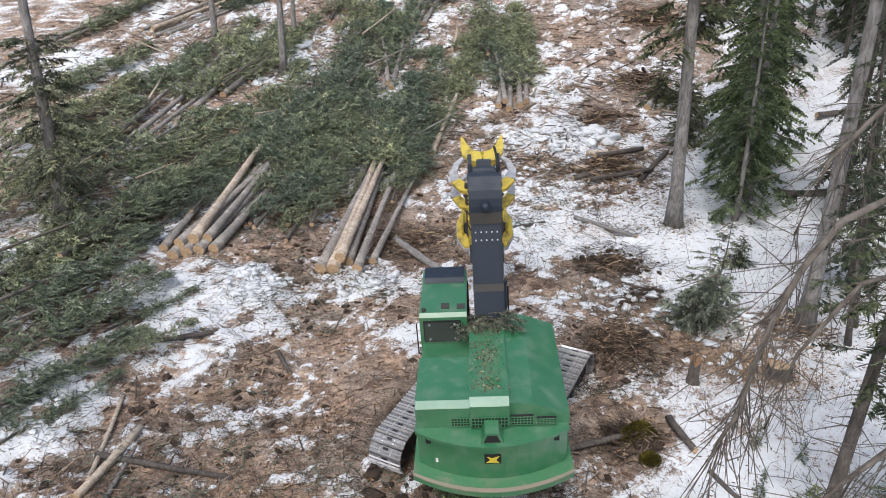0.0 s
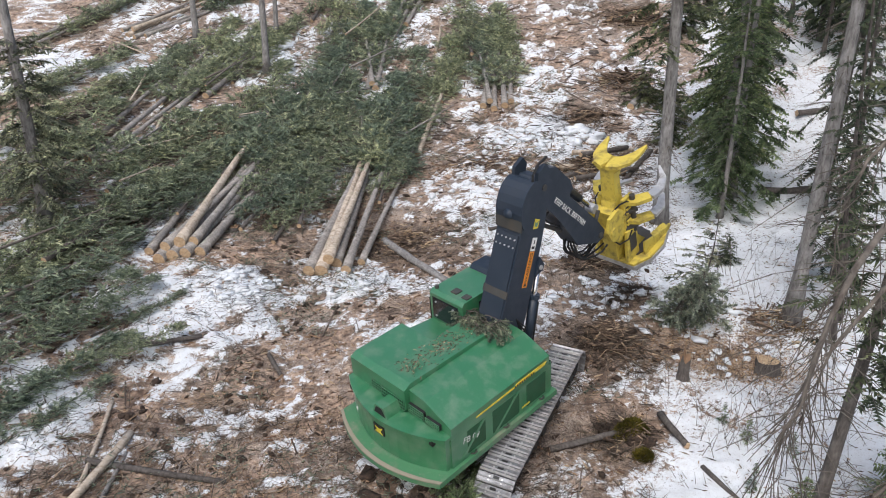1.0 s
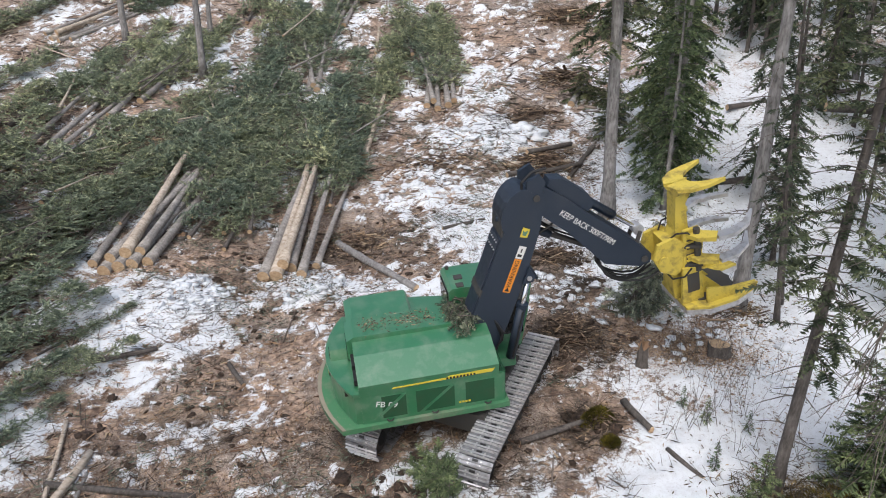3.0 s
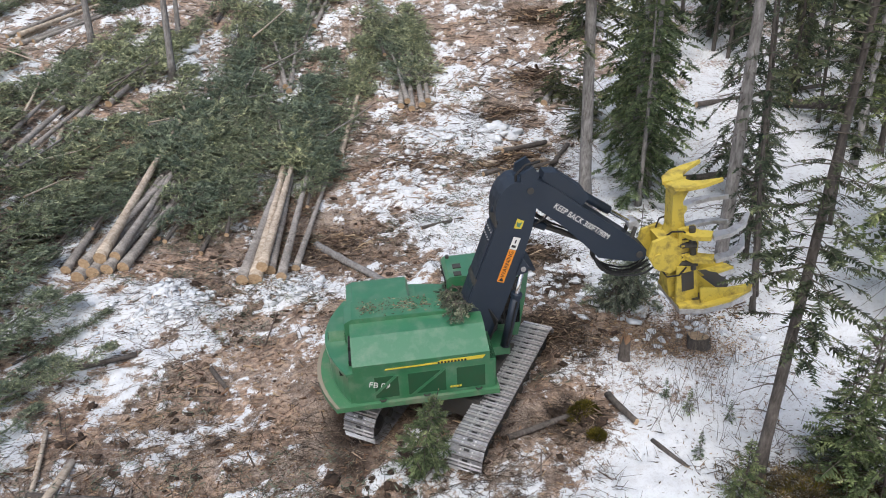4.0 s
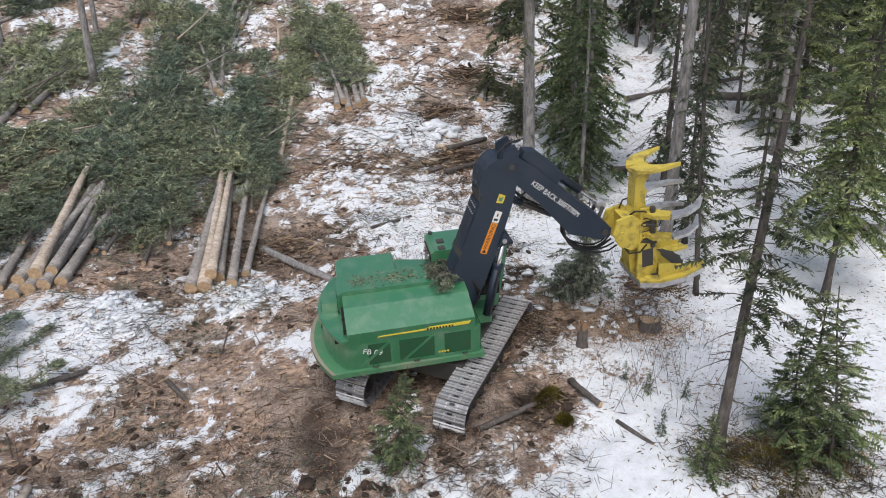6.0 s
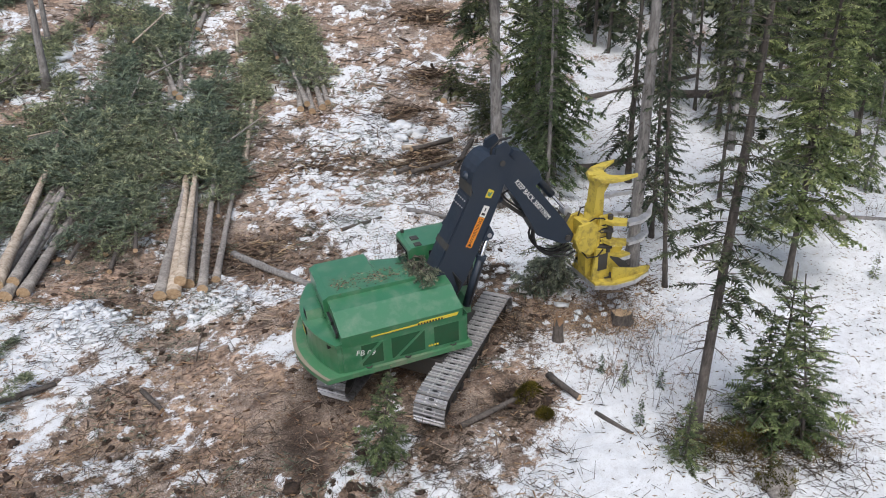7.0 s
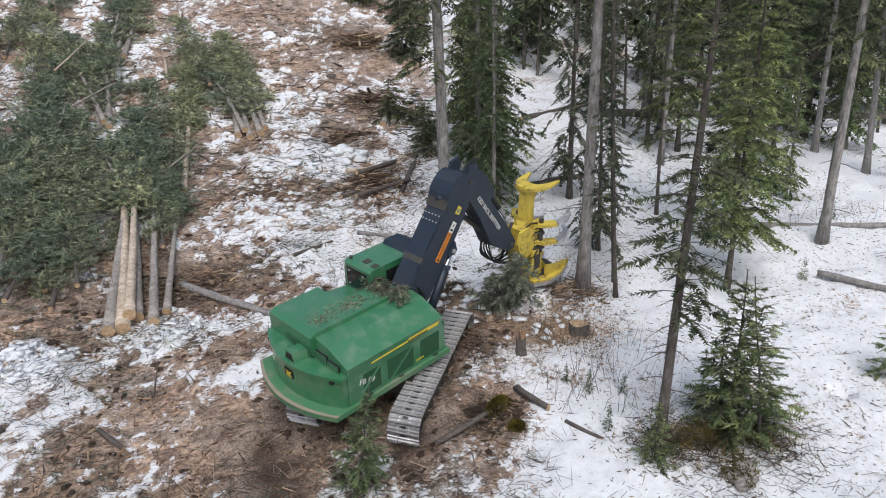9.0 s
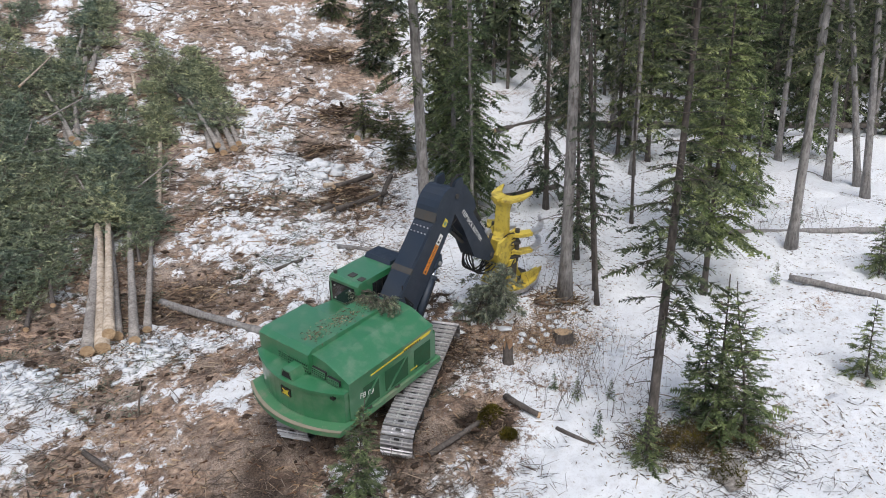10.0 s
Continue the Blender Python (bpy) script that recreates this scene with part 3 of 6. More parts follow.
    part("cab_grab_rail", tube([(-1.53, -0.02, 2.0), (-1.58, -0.04, 2.05), (-1.58, -0.04, 2.85), (-1.53, -0.02, 2.9)], 0.016, 6), RUBBER, body)
    # boom mounting and hoses
    part("boom_bracket", prism([(0.05, 1.27), (0.75, 1.27), (0.62, 2.2), (0.3, 2.3)], 0.43, 0.50, "x"), GREEN_DARK, body, "", 0.01)
    part("boom_bracket", prism([(0.05, 1.27), (0.75, 1.27), (0.62, 2.2), (0.3, 2.3)], -0.36, -0.29, "x"), GREEN_DARK, body, "", 0.01)
    part("cylinder_mount", box(-0.25, 0.42, 0.72, 1.28, 1.3, 1.55), GREEN, body, "", 0.02)
    for k in range(4):
        part("hydraulic_hose", tube([(0.35 + 0.05 * k, 0.7, 1.7), (0.42 + 0.04 * k, 0.95, 2.1 + 0.1 * k), (0.38, 0.75, 2.7), (0.35, 0.75, 3.0)], 0.022, 6), RUBBER, body)
    return body


def boom(machine):
    outer = [(-0.28, -0.25), (0.2, -0.40), (1.0, -0.44), (2.4, -0.42), (3.3, -0.36), (3.95, -0.25), (4.25, -0.12), (4.3, 0.08), (4.1, 0.26), (3.4, 0.44), (2.4, 0.44), (1.0, 0.46), (0.1, 0.40), (-0.25, 0.2)]
    b = part("boom", prism(outer, -0.34, 0.34, "x"), BLACK, machine, "black boom with a warning decal", 0.035)
    # curved cover at the elbow
    hood = [(3.15, 0.40)]
    for k in range(9):
        a = radians(150 - k * 19)
        hood.append((3.68 + 0.62 * math.cos(a) * 0.9, 0.26 + 0.36 * math.sin(a)))
    hood += [(4.2, 0.15), (3.4, 0.25)]
    part("elbow_cover", prism(hood, -0.365, 0.365, "x"), BLACK, b, "curved dark grey elbow cover", 0.02)
    part("cover_lip", prism([(3.10, 0.43), (3.32, 0.52), (3.34, 0.55), (3.08, 0.47)], -0.36, 0.36, "x"), DARKSTEEL, b)
    part("elbow_ear", prism([(3.95, 0.2), (4.4, 0.32), (4.62, 0.12), (4.5, -0.06), (4.1, -0.1)], -0.36, -0.27, "x"), BLACK, b, "", 0.015)
    part("elbow_ear", prism([(3.95, 0.2), (4.4, 0.32), (4.62, 0.12), (4.5, -0.06), (4.1, -0.1)], 0.27, 0.36, "x"), BLACK, b, "", 0.015)
    part("elbow_pin", tube([(-0.39, 4.1, 0), (0.39, 4.1, 0)], 0.075, 12), DARKSTEEL, b)
    part("cross_strap", prism([(1.55, 0.445), (1.72, 0.44), (1.72, 0.48), (1.55, 0.485)], -0.345, 0.345, "x"), DARKSTEEL, b)
    # plate, decals and emblem on the flank
    part("warning_decal", box(0.345, 0.349, 1.78, 2.64, -0.19, -0.02), ORANGE, b, "orange warning decal")
    part("white_decal", box(0.345, 0.349, 2.65, 2.96, -0.19, -0.02), WHITE, b, "white pictogram decal")
    part("pictogram", box(0.349, 0.352, 2.70, 2.76, -0.15, -0.05), INK, b)
    part("pictogram", box(0.349, 0.352, 2.81, 2.90, -0.12, -0.09), INK, b)
    flank = Matrix(((0, 0, 1, 0.351), (1, 0, 0, 2.26), (0, 1, 0, -0.105), (0, 0, 0, 1)))
    lettering("warning_letters", "WARNING", 0.145, flank, INK, b)
    part("warning_triangle", prism([(1.81, -0.165), (1.81, -0.045), (1.91, -0.105)], 0.349, 0.352, "x"), INK, b)
    part("emblem", prism([(3.18, -0.12), (3.38, -0.12), (3.40, 0.05), (3.16, 0.05)], 0.344, 0.349, "x"), YELLOWDECAL, b, "small yellow emblem shape")
    part("emblem_mark", prism([(3.21, -0.07), (3.35, -0.09), (3.30, -0.02), (3.34, 0.03), (3.22, 0.01)], 0.349, 0.353, "x"), GREEN, b)
    part("top_guard", prism([(0.25, 0.448), (3.0, 0.443), (3.0, 0.475), (0.25, 0.485)], -0.30, 0.30, "x"), BLACK, b, "", 0.01)
    for s in (0.35, 0.42, 2.72, 2.90):
        for x in (-0.24, -0.12, 0.0, 0.12, 0.24):
            part("guard_bolt", tube([(x, s, 0.47), (x, s, 0.50)], 0.02, 6), STEEL, b)
    part("lift_lug", prism([(2.05, -0.40), (2.50, -0.40), (2.32, -0.62), (2.18, -0.62)], -0.40, -0.31, "x"), BLACK, b, "", 0.01)
    part("lift_lug", prism([(2.05, -0.40), (2.50, -0.40), (2.32, -0.62), (2.18, -0.62)], 0.31, 0.40, "x"), BLACK, b, "", 0.01)
    part("lug_pin", tube([(-0.43, 2.25, -0.5), (0.43, 2.25, -0.5)], 0.06, 10), STEEL, b)
    # the stick cylinder, slung under the elbow
    part("hydraulic_hose", tube([(0.20, 3.2, -0.36), (0.2, 3.5, -0.62), (0.2, 3.9, -0.7), (0.2, 4.1, -0.45)], 0.025, 6), RUBBER, b)
    part("hydraulic_hose", tube([(0.28, 3.9, 0.25), (0.3, 4.35, 0.42), (0.28, 4.6, 0.28), (0.25, 4.75, 0.0)], 0.03, 6), RUBBER, b)
    return b


def stick(machine):
    prof = [(-0.22, -0.1), (-0.05, -0.22), (0.5, -0.30), (1.2, -0.34), (1.9, -0.45), (2.5, -0.56), (2.85, -0.42), (3.35, -0.2), (3.5, 0.0), (3.38, 0.18), (2.8, 0.24), (1.4, 0.26), (0.5, 0.30), (0.0, 0.26), (-0.2, 0.12)]
    s = part("stick", prism(prof, -0.255, 0.255, "x"), BLACK, machine, "black stick with a white keep-back notice", 0.03)
    flank = Matrix(((0, 0, 1, 0.258), (1, 0, 0, 1.55), (0, 1, 0, -0.03), (0, 0, 0, 1)))
    lettering("keep_back_letters", "KEEP BACK 300FT/90M", 0.19, flank @ Matrix.Scale(0.86, 4, (1, 0, 0)), WHITE, s)
    part("wrist_cylinder", tube([(0.0, 0.25, 0.42), (0.0, 2.05, 0.46)], 0.105, 12), BLACK, s, "grey hydraulic cylinder", smooth=True)
    part("cylinder_guard", prism([(0.15, 0.30), (1.35, 0.27), (1.35, 0.5), (1.1, 0.60), (0.35, 0.60), (0.1, 0.45)], -0.17, 0.17, "x"), BLACK, s, "dented dark grey guard", 0.05)
    part("wrist_rod", tube([(0.0, 2.05, 0.46), (0.0, 2.75, 0.48)], 0.05, 10), CHROME, s)
    part("rod_eye", tube([(-0.12, 2.78, 0.48), (0.12, 2.78, 0.48)], 0.13, 12), STEEL, s)
    for x in (-0.2, 0.2):
        part("wrist_link", tube([(x, 2.78, 0.48), (x, 2.95, 0.05)], 0.05, 8), DARKSTEEL, s)
    part("stick_pin", tube([(-0.30, 3.3, 0), (0.30, 3.3, 0)], 0.08, 12), DARKSTEEL, s)
    part("stick_pin", tube([(-0.29, 0.0, 0), (0.29, 0.0, 0)], 0.1, 12), DARKSTEEL, s)
    part("stick_cylinder", tube([(0.0, -0.35, -0.85), (0.0, 1.0, -0.62)], 0.10, 12), BLACK, s, "black stick cylinder", smooth=True)
    part("stick_rod", tube([(0.0, 1.0, -0.62), (0.0, 1.9, -0.46)], 0.055, 10), DARKSTEEL, s)
    rng = random.Random(5)
    for k in range(6):
        x = -0.2 + 0.08 * k
        drop = 0.62 + 0.10 * rng.random()
        part("hydraulic_hose", tube([(x + 0.06 * math.sin(3 * q + k), 3.02 - (0.62 + 0.05 * (k % 3)) * math.cos(q) + 0.1 * q / 3, -0.40 + 0.10 * q - drop * 0.75 * math.sin(q)) for q in (math.pi * j / 9 for j in range(10))], 0.026, 6), RUBBER, s)
    for x in (-0.1, 0.1):
        part("hydraulic_hose", tube([(x, -0.3, -0.62), (x, 0.4, -0.48), (x, 1.1, -0.5), (x, 1.6, -0.42)], 0.024, 6), RUBBER, s)
    return s


def curved_claw(points, widths, thick, z):
    """A flat curved horn: a centre line in plan with its widths."""
    bm = bmesh.new()
    rows = []
    for i, (x, y, dz) in enumerate(points):
        a, b = points[max(i - 1, 0)], points[min(i + 1, len(points) - 1)]
        d = Vector((b[0] - a[0], b[1] - a[1], 0)).normalized()
        n = Vector((-d.y, d.x, 0)) * widths[i] / 2
        c = Vector((x, y, z + dz))
        up = Vector((0, 0, thick / 2))
        rows.append([bm.verts.new(c - n - up), bm.verts.new(c + n - up), bm.verts.new(c + n + up), bm.verts.new(c - n + up)])
    for a, b in zip(rows, rows[1:]):
        for k in range(4):
            bm.faces.new((a[k], a[(k + 1) % 4], b[(k + 1) % 4], b[k]))
    bm.faces.new(rows[0][::-1])
    bm.faces.new(rows[-1])
    return bm


def felling_head(machine):
    spine = [(-0.42, 0.22), (0.22, 0.22), (0.20, 0.9), (0.12, 1.2), (0.12, 1.95), (0.02, 2.1), (-0.02, 3.1), (-0.22, 3.1), (-0.30, 2.1), (-0.40, 1.9), (-0.40, 1.1), (-0.46, 0.8)]
    h = part("felling_head", prism(spine, -0.20, 0.20, "x"), YELLOW, machine, "worn yellow disc-saw felling head", 0.025)
    # saw housing: a shoe with two prongs and a pocket between
    shoe = [(-0.62, -0.35), (0.62, -0.35), (0.84, 0.15), (0.84, 0.8), (0.62, 1.45), (0.40, 1.55), (0.34, 1.0), (0.20, 0.55), (-0.20, 0.55), (-0.34, 1.0), (-0.40, 1.55), (-0.62, 1.45), (-0.84, 0.8), (-0.84, 0.15)]
    part("saw_housing", prism(shoe, 0.12, 0.19, "z"), YELLOW, h, "yellow saw housing scraped to bare metal", 0.015)
    part("housing_rim", prism([(x * 1.02, y * 1.02) for x, y in shoe], -0.02, 0.118, "z"), STEEL, h, "dirty grey steel skid", 0.015)
    disc = [(0.66 * math.cos(2 * math.pi * k / 28) * (1 if k % 2 else 0.93), 0.45 + 0.66 * math.sin(2 * math.pi * k / 28) * (1 if k % 2 else 0.93)) for k in range(28)]
    part("saw_disc", prism(disc, 0.195, 0.225, "z"), DARKSTEEL, h, "toothed dark saw disc")
    for sx in (-1, 1):
        part("prong_wall", prism([(0.15, 0.19), (1.38, 0.19), (1.44, 0.33), (0.9, 0.40), (0.15, 0.62)], sx * 0.66 - 0.03, sx * 0.66 + 0.03, "x"), YELLOW, h, "", 0.01)
        part("gusset", prism([(-0.2, 0.19), (0.75, 0.19), (0.1, 0.95), (-0.2, 1.1)], sx * 0.30 - 0.025, sx * 0.30 + 0.025, "x"), YELLOW, h, "", 0.01)
        part("side_cheek", prism([(-0.38, 0.19), (0.18, 0.19), (0.15, 1.15), (-0.30, 1.2)], sx * 0.44 - 0.04, sx * 0.44 + 0.04, "x"), YELLOW, h, "", 0.015)
        part("arm_bracket", prism([(-0.25, 1.2), (0.2, 1.2), (0.26, 1.7), (0.2, 2.15), (-0.2, 2.15)], sx * 0.34 - 0.05, sx * 0.34 + 0.05, "x"), YELLOW, h, "", 0.015)
        part("arm_pivot", tube([(sx * 0.46, 0.08, 1.05), (sx * 0.46, 0.08, 2.2)], 0.075, 10), DARKSTEEL, h)
        # upper grab arm
        up = [(sx * 0.30, 0.0, 0), (sx * 0.55, 0.12, 0.0), (sx * 0.78, 0.40, 0.02), (sx * 0.86, 0.75, 0.05), (sx * 0.74, 1.12, 0.10), (sx * 0.46, 1.42, 0.18)]
        part("grab_arm", curved_claw(up[:3], [0.34, 0.34, 0.28], 0.11, 2.02), YELLOW, h, "yellow curved grab arm", 0.015)
        part("arm_tip", curved_claw(up[2:], [0.278, 0.22, 0.16, 0.05], 0.10, 2.02), STEEL, h, "bare steel claw tip", 0.012)
        lo = [(sx * 0.30, 0.0, 0), (sx * 0.58, 0.10, 0.0), (sx * 0.80, 0.42, 0.01), (sx * 0.82, 0.80, 0.03), (sx * 0.66, 1.15, 0.08), (sx * 0.36, 1.36, 0.16)]
        part("grab_arm", curved_claw(lo[:3], [0.32, 0.32, 0.25], 0.10, 1.42), YELLOW, h, "", 0.015)
        part("arm_tip", curved_claw(lo[2:], [0.248, 0.22, 0.15, 0.05], 0.09, 1.42), STEEL, h, "", 0.012)
        part("arm_cylinder", tube([(sx * 0.26, -0.30, 1.72), (sx * 0.52, 0.16, 1.72)], 0.07, 10), DARKSTEEL, h)
        part("arm_cylinder", tube([(sx * 0.26, -0.30, 1.20), (sx * 0.54, 0.16, 1.24)], 0.07, 10), DARKSTEEL, h)
        part("knuckle_cheek", prism([(-0.95, 1.62), (-0.82, 1.98), (-0.40, 2.05), (-0.18, 1.85), (-0.18, 1.15), (-0.45, 1.02), (-0.80, 1.25)], sx * 0.33 - 0.045, sx * 0.33 + 0.045, "x"), YELLOW, h, "", 0.02)
        part("knuckle_boss", tube([(sx * 0.29, -0.72, 1.52), (sx * 0.42, -0.72, 1.52)], 0.13, 14), YELLOW, h, "", 0.015)
    part("knuckle", box(-0.28, 0.28, -0.62, -0.35, 1.15, 1.95), YELLOW, h, "", 0.03)
    part("motor_cover", prism([(-0.44, 0.95), (-0.66, 1.05), (-0.66, 1.45), (-0.44, 1.5)], -0.18, 0.18, "x"), YELLOW, h, "", 0.03)
    # flat dark plates for hollows, their shade put into the colour
    part("pocket_shade", box(-0.16, 0.16, 0.125, 0.16, 1.1, 1.95), DARKSTEEL, h)
    part("pocket_shade", box(-0.17, 0.17, 0.20, 0.225, 0.45, 0.95), DARKSTEEL, h)
    for z in (1.55, 1.78):
        part("guide_rib", box(-0.30, 0.30, 0.10, 0.20, z, z + 0.06), YELLOW, h)
    for sx in (-1, 1):
        # dark side plates for the shaded gaps between the ribs
        part("pocket_shade", box(min(sx * 0.392, sx * 0.402), max(sx * 0.392, sx * 0.402), -0.16, 0.17, 1.27, 1.52), DARKSTEEL, h)
        part("pocket_shade", box(min(sx * 0.392, sx * 0.402), max(sx * 0.392, sx * 0.402), -0.14, 0.19, 1.64, 1.90), DARKSTEEL, h)
        part("pocket_shade", box(min(sx * 0.482, sx * 0.492), max(sx * 0.482, sx * 0.492), -0.22, 0.08, 0.50, 1.02), DARKSTEEL, h)
        for z in (1.34, 1.46, 1.71, 1.83):
            part("side_rib", box(min(sx * 0.40, sx * 0.45), max(sx * 0.40, sx * 0.45), -0.17, 0.20, z, z + 0.035), YELLOW, h)
        part("head_hose", tube([(sx * 0.25, -0.5, 1.98), (sx * 0.36, -0.35, 2.14), (sx * 0.43, -0.12, 2.12), (sx * 0.46, 0.02, 1.96)], 0.022, 6), RUBBER, h)
        part("head_hose", tube([(sx * 0.20, -0.62, 1.12), (sx * 0.38, -0.52, 0.95), (sx * 0.5, -0.28, 1.0), (sx * 0.5, -0.1, 1.18)], 0.022, 6), RUBBER, h)
    # crest: a crescent guide on top of the spine
    for sx in (-1, 1):
        horn = [(0.0, -0.12, 0.0), (sx * 0.22, -0.06, 0.0), (sx * 0.38, 0.10, 0.01), (sx * 0.48, 0.36, 0.03), (sx * 0.55, 0.76, 0.07)]
        part("crest_horn", curved_claw(horn, [0.50, 0.46, 0.36, 0.22, 0.04], 0.085, 3.2), YELLOW, h, "bright yellow crescent horn", 0.012)
    part("crest_wall", prism([(-0.24, 3.0), (0.24, 3.0), (0.42, 3.17), (-0.42, 3.17)], -0.24, -0.02, "y"), YELLOW, h, "", 0.02)
    for sx in (-1, 1):
        part("crest_gusset", prism([(-0.2, 2.7), (0.0, 2.75), (0.25, 3.17), (-0.2, 3.17)], sx * 0.17 - 0.02, sx * 0.17 + 0.02, "x"), YELLOW, h)
    return h


def shoe_mesh():
    """One steel track plate, its length along y, tread outwards along z."""
    bm = bmesh.new()
    prof = [(-0.088, 0.0), (-0.090, 0.03), (-0.074, 0.075), (-0.058, 0.030), (-0.012, 0.028), (0.002, 0.060), (0.016, 0.028), (0.070, 0.028), (0.084, 0.024), (0.086, 0.0)]
    add_prism(bm, [(y * 1.2, z) for y, z in prof], -0.40, 0.40, "x")
    bmesh.ops.recalc_face_normals(bm, faces=bm.faces[:])
    me = bpy.data.meshes.new("track_shoe")
    bm.to_mesh(me)
    bm.free()
    me.materials.append(STEEL)
    me.materials.append(INK)
    me.materials.append(SHOEDARK)
    bm = bmesh.new()
    bm.from_mesh(me)
    # dull steel below the ridges, with the recesses' shade put into its colour
    for f in bm.faces:
        if f.calc_center_median().z < 0.034:
            f.material_index = 2
    n0 = len(bm.faces)
    # a black box stands for the dark of the plate's hole
    add_box(bm, -0.065, 0.065, 0.022, 0.082, 0.020, 0.0345)
    bm.faces.ensure_lookup_table()
    for f in bm.faces[n0:]:
        f.material_index = 1
    for x, y in ((-0.14, 0.04), (0.14, 0.04), (-0.14, -0.04), (0.14, -0.04)):
        add_box(bm, x - 0.016, x + 0.016, y - 0.016, y + 0.016, 0.028, 0.050)
    bm.to_mesh(me)
    bm.free()
    return me


TRACK_FRONT, TRACK_REAR, TRACK_R, TRACK_MID = 2.15, -2.15, 0.43, 0.40
TRACK_STRAIGHT = TRACK_FRONT - TRACK_REAR
TRACK_LOOP = 2 * TRACK_STRAIGHT + 2 * math.pi * TRACK_R
SHOES = 52


def on_loop(d):
    """Place and turn on the track's loop, d metres on: forwards along the top."""
    d = d % TRACK_LOOP
    half = math.pi * TRACK_R
    if d < TRACK_STRAIGHT:
        return TRACK_REAR + d, TRACK_MID + TRACK_R, 0.0
    d -= TRACK_STRAIGHT
    if d < half:
        a = d / TRACK_R
        return TRACK_FRONT + TRACK_R * math.sin(a), TRACK_MID + TRACK_R * math.cos(a), -math.degrees(a)
    d -= half
    if d < TRACK_STRAIGHT:
        return TRACK_FRONT - d, TRACK_MID - TRACK_R, -180.0
    a = (d - TRACK_STRAIGHT) / TRACK_R
    return TRACK_REAR - TRACK_R * math.sin(a), TRACK_MID - TRACK_R * math.cos(a), -180.0 - math.degrees(a)


def undercarriage(machine):
    shoes = []
    me = shoe_mesh()
    for x in (-1.34, 1.34):
        frame_prof = [(-2.1, 0.18), (2.1, 0.18), (2.3, 0.4), (2.05, 0.64), (-2.05, 0.64), (-2.3, 0.4)]
        f = part("track_frame", prism(frame_prof, x - 0.2, x + 0.2, "x"), DARKSTEEL, machine, "muddy dark track frame", 0.02)
        for y in (TRACK_FRONT, TRACK_REAR):
            part("track_wheel", tube([(x - 0.24, y, TRACK_MID), (x + 0.24, y, TRACK_MID)], 0.36, 18), DARKSTEEL, f)
            part("wheel_hub", tube([(x - 0.29, y, TRACK_MID), (x + 0.29, y, TRACK_MID)], 0.17, 14), RUBBER, f)
        for k in range(7):
            y = -1.5 + 0.5 * k
            part("track_roller", tube([(x - 0.22, y, 0.12), (x + 0.22, y, 0.12)], 0.11, 10), DARKSTEEL, f)
        part("track_chain", prism([(TRACK_REAR, 0.73), (TRACK_FRONT, 0.73), (TRACK_FRONT, 0.81), (TRACK_REAR, 0.81)], x - 0.12, x + 0.12, "x"), DARKSTEEL, f)
        for k in range(SHOES):
            s = new("track_shoe", me)
            s.parent = machine
            shoes.append((s, x, TRACK_LOOP * k / SHOES))
    part("car_body", prism([(-1.2, 0.4), (1.2, 0.4), (1.2, 0.95), (-1.2, 0.95)], -1.1, 1.1, "x"), DARKSTEEL, machine, "dark undercarriage body", 0.04)
    part("swing_bearing", tube([(0, 0, 0.9), (0, 0, 1.14)], 0.85, 28), DARKSTEEL, machine)
    return shoes


def lift_cylinder(machine):
    c = part("lift_cylinder", tube([(0.33, 0, 0), (0.33, 1.45, 0)], 0.115, 14), BLACK, machine, "black lift cylinder", smooth=True)
    part("cylinder_gland", tube([(0.33, 1.40, 0), (0.33, 1.50, 0)], 0.135, 14), BLACK, c)
    part("cylinder_pipe", tube([(0.47, 0.1, 0), (0.47, 1.35, 0)], 0.02, 6), RUBBER, c)
    r = part("lift_rod", tube([(0.33, -1.6, 0), (0.33, 0, 0)], 0.06, 12), CHROME, machine, "bright chrome rod", smooth=True)
    return c, r


machine = thing("feller_buncher", label="green tracked feller buncher with black boom and yellow saw head", category="forestry machine")
PARTS = {"upper": upper_body(machine), "boom": boom(machine), "stick": stick(machine), "head": felling_head(machine)}
SHOE_LIST = undercarriage(machine)
PARTS["lift"], PARTS["rod"] = lift_cylinder(machine)


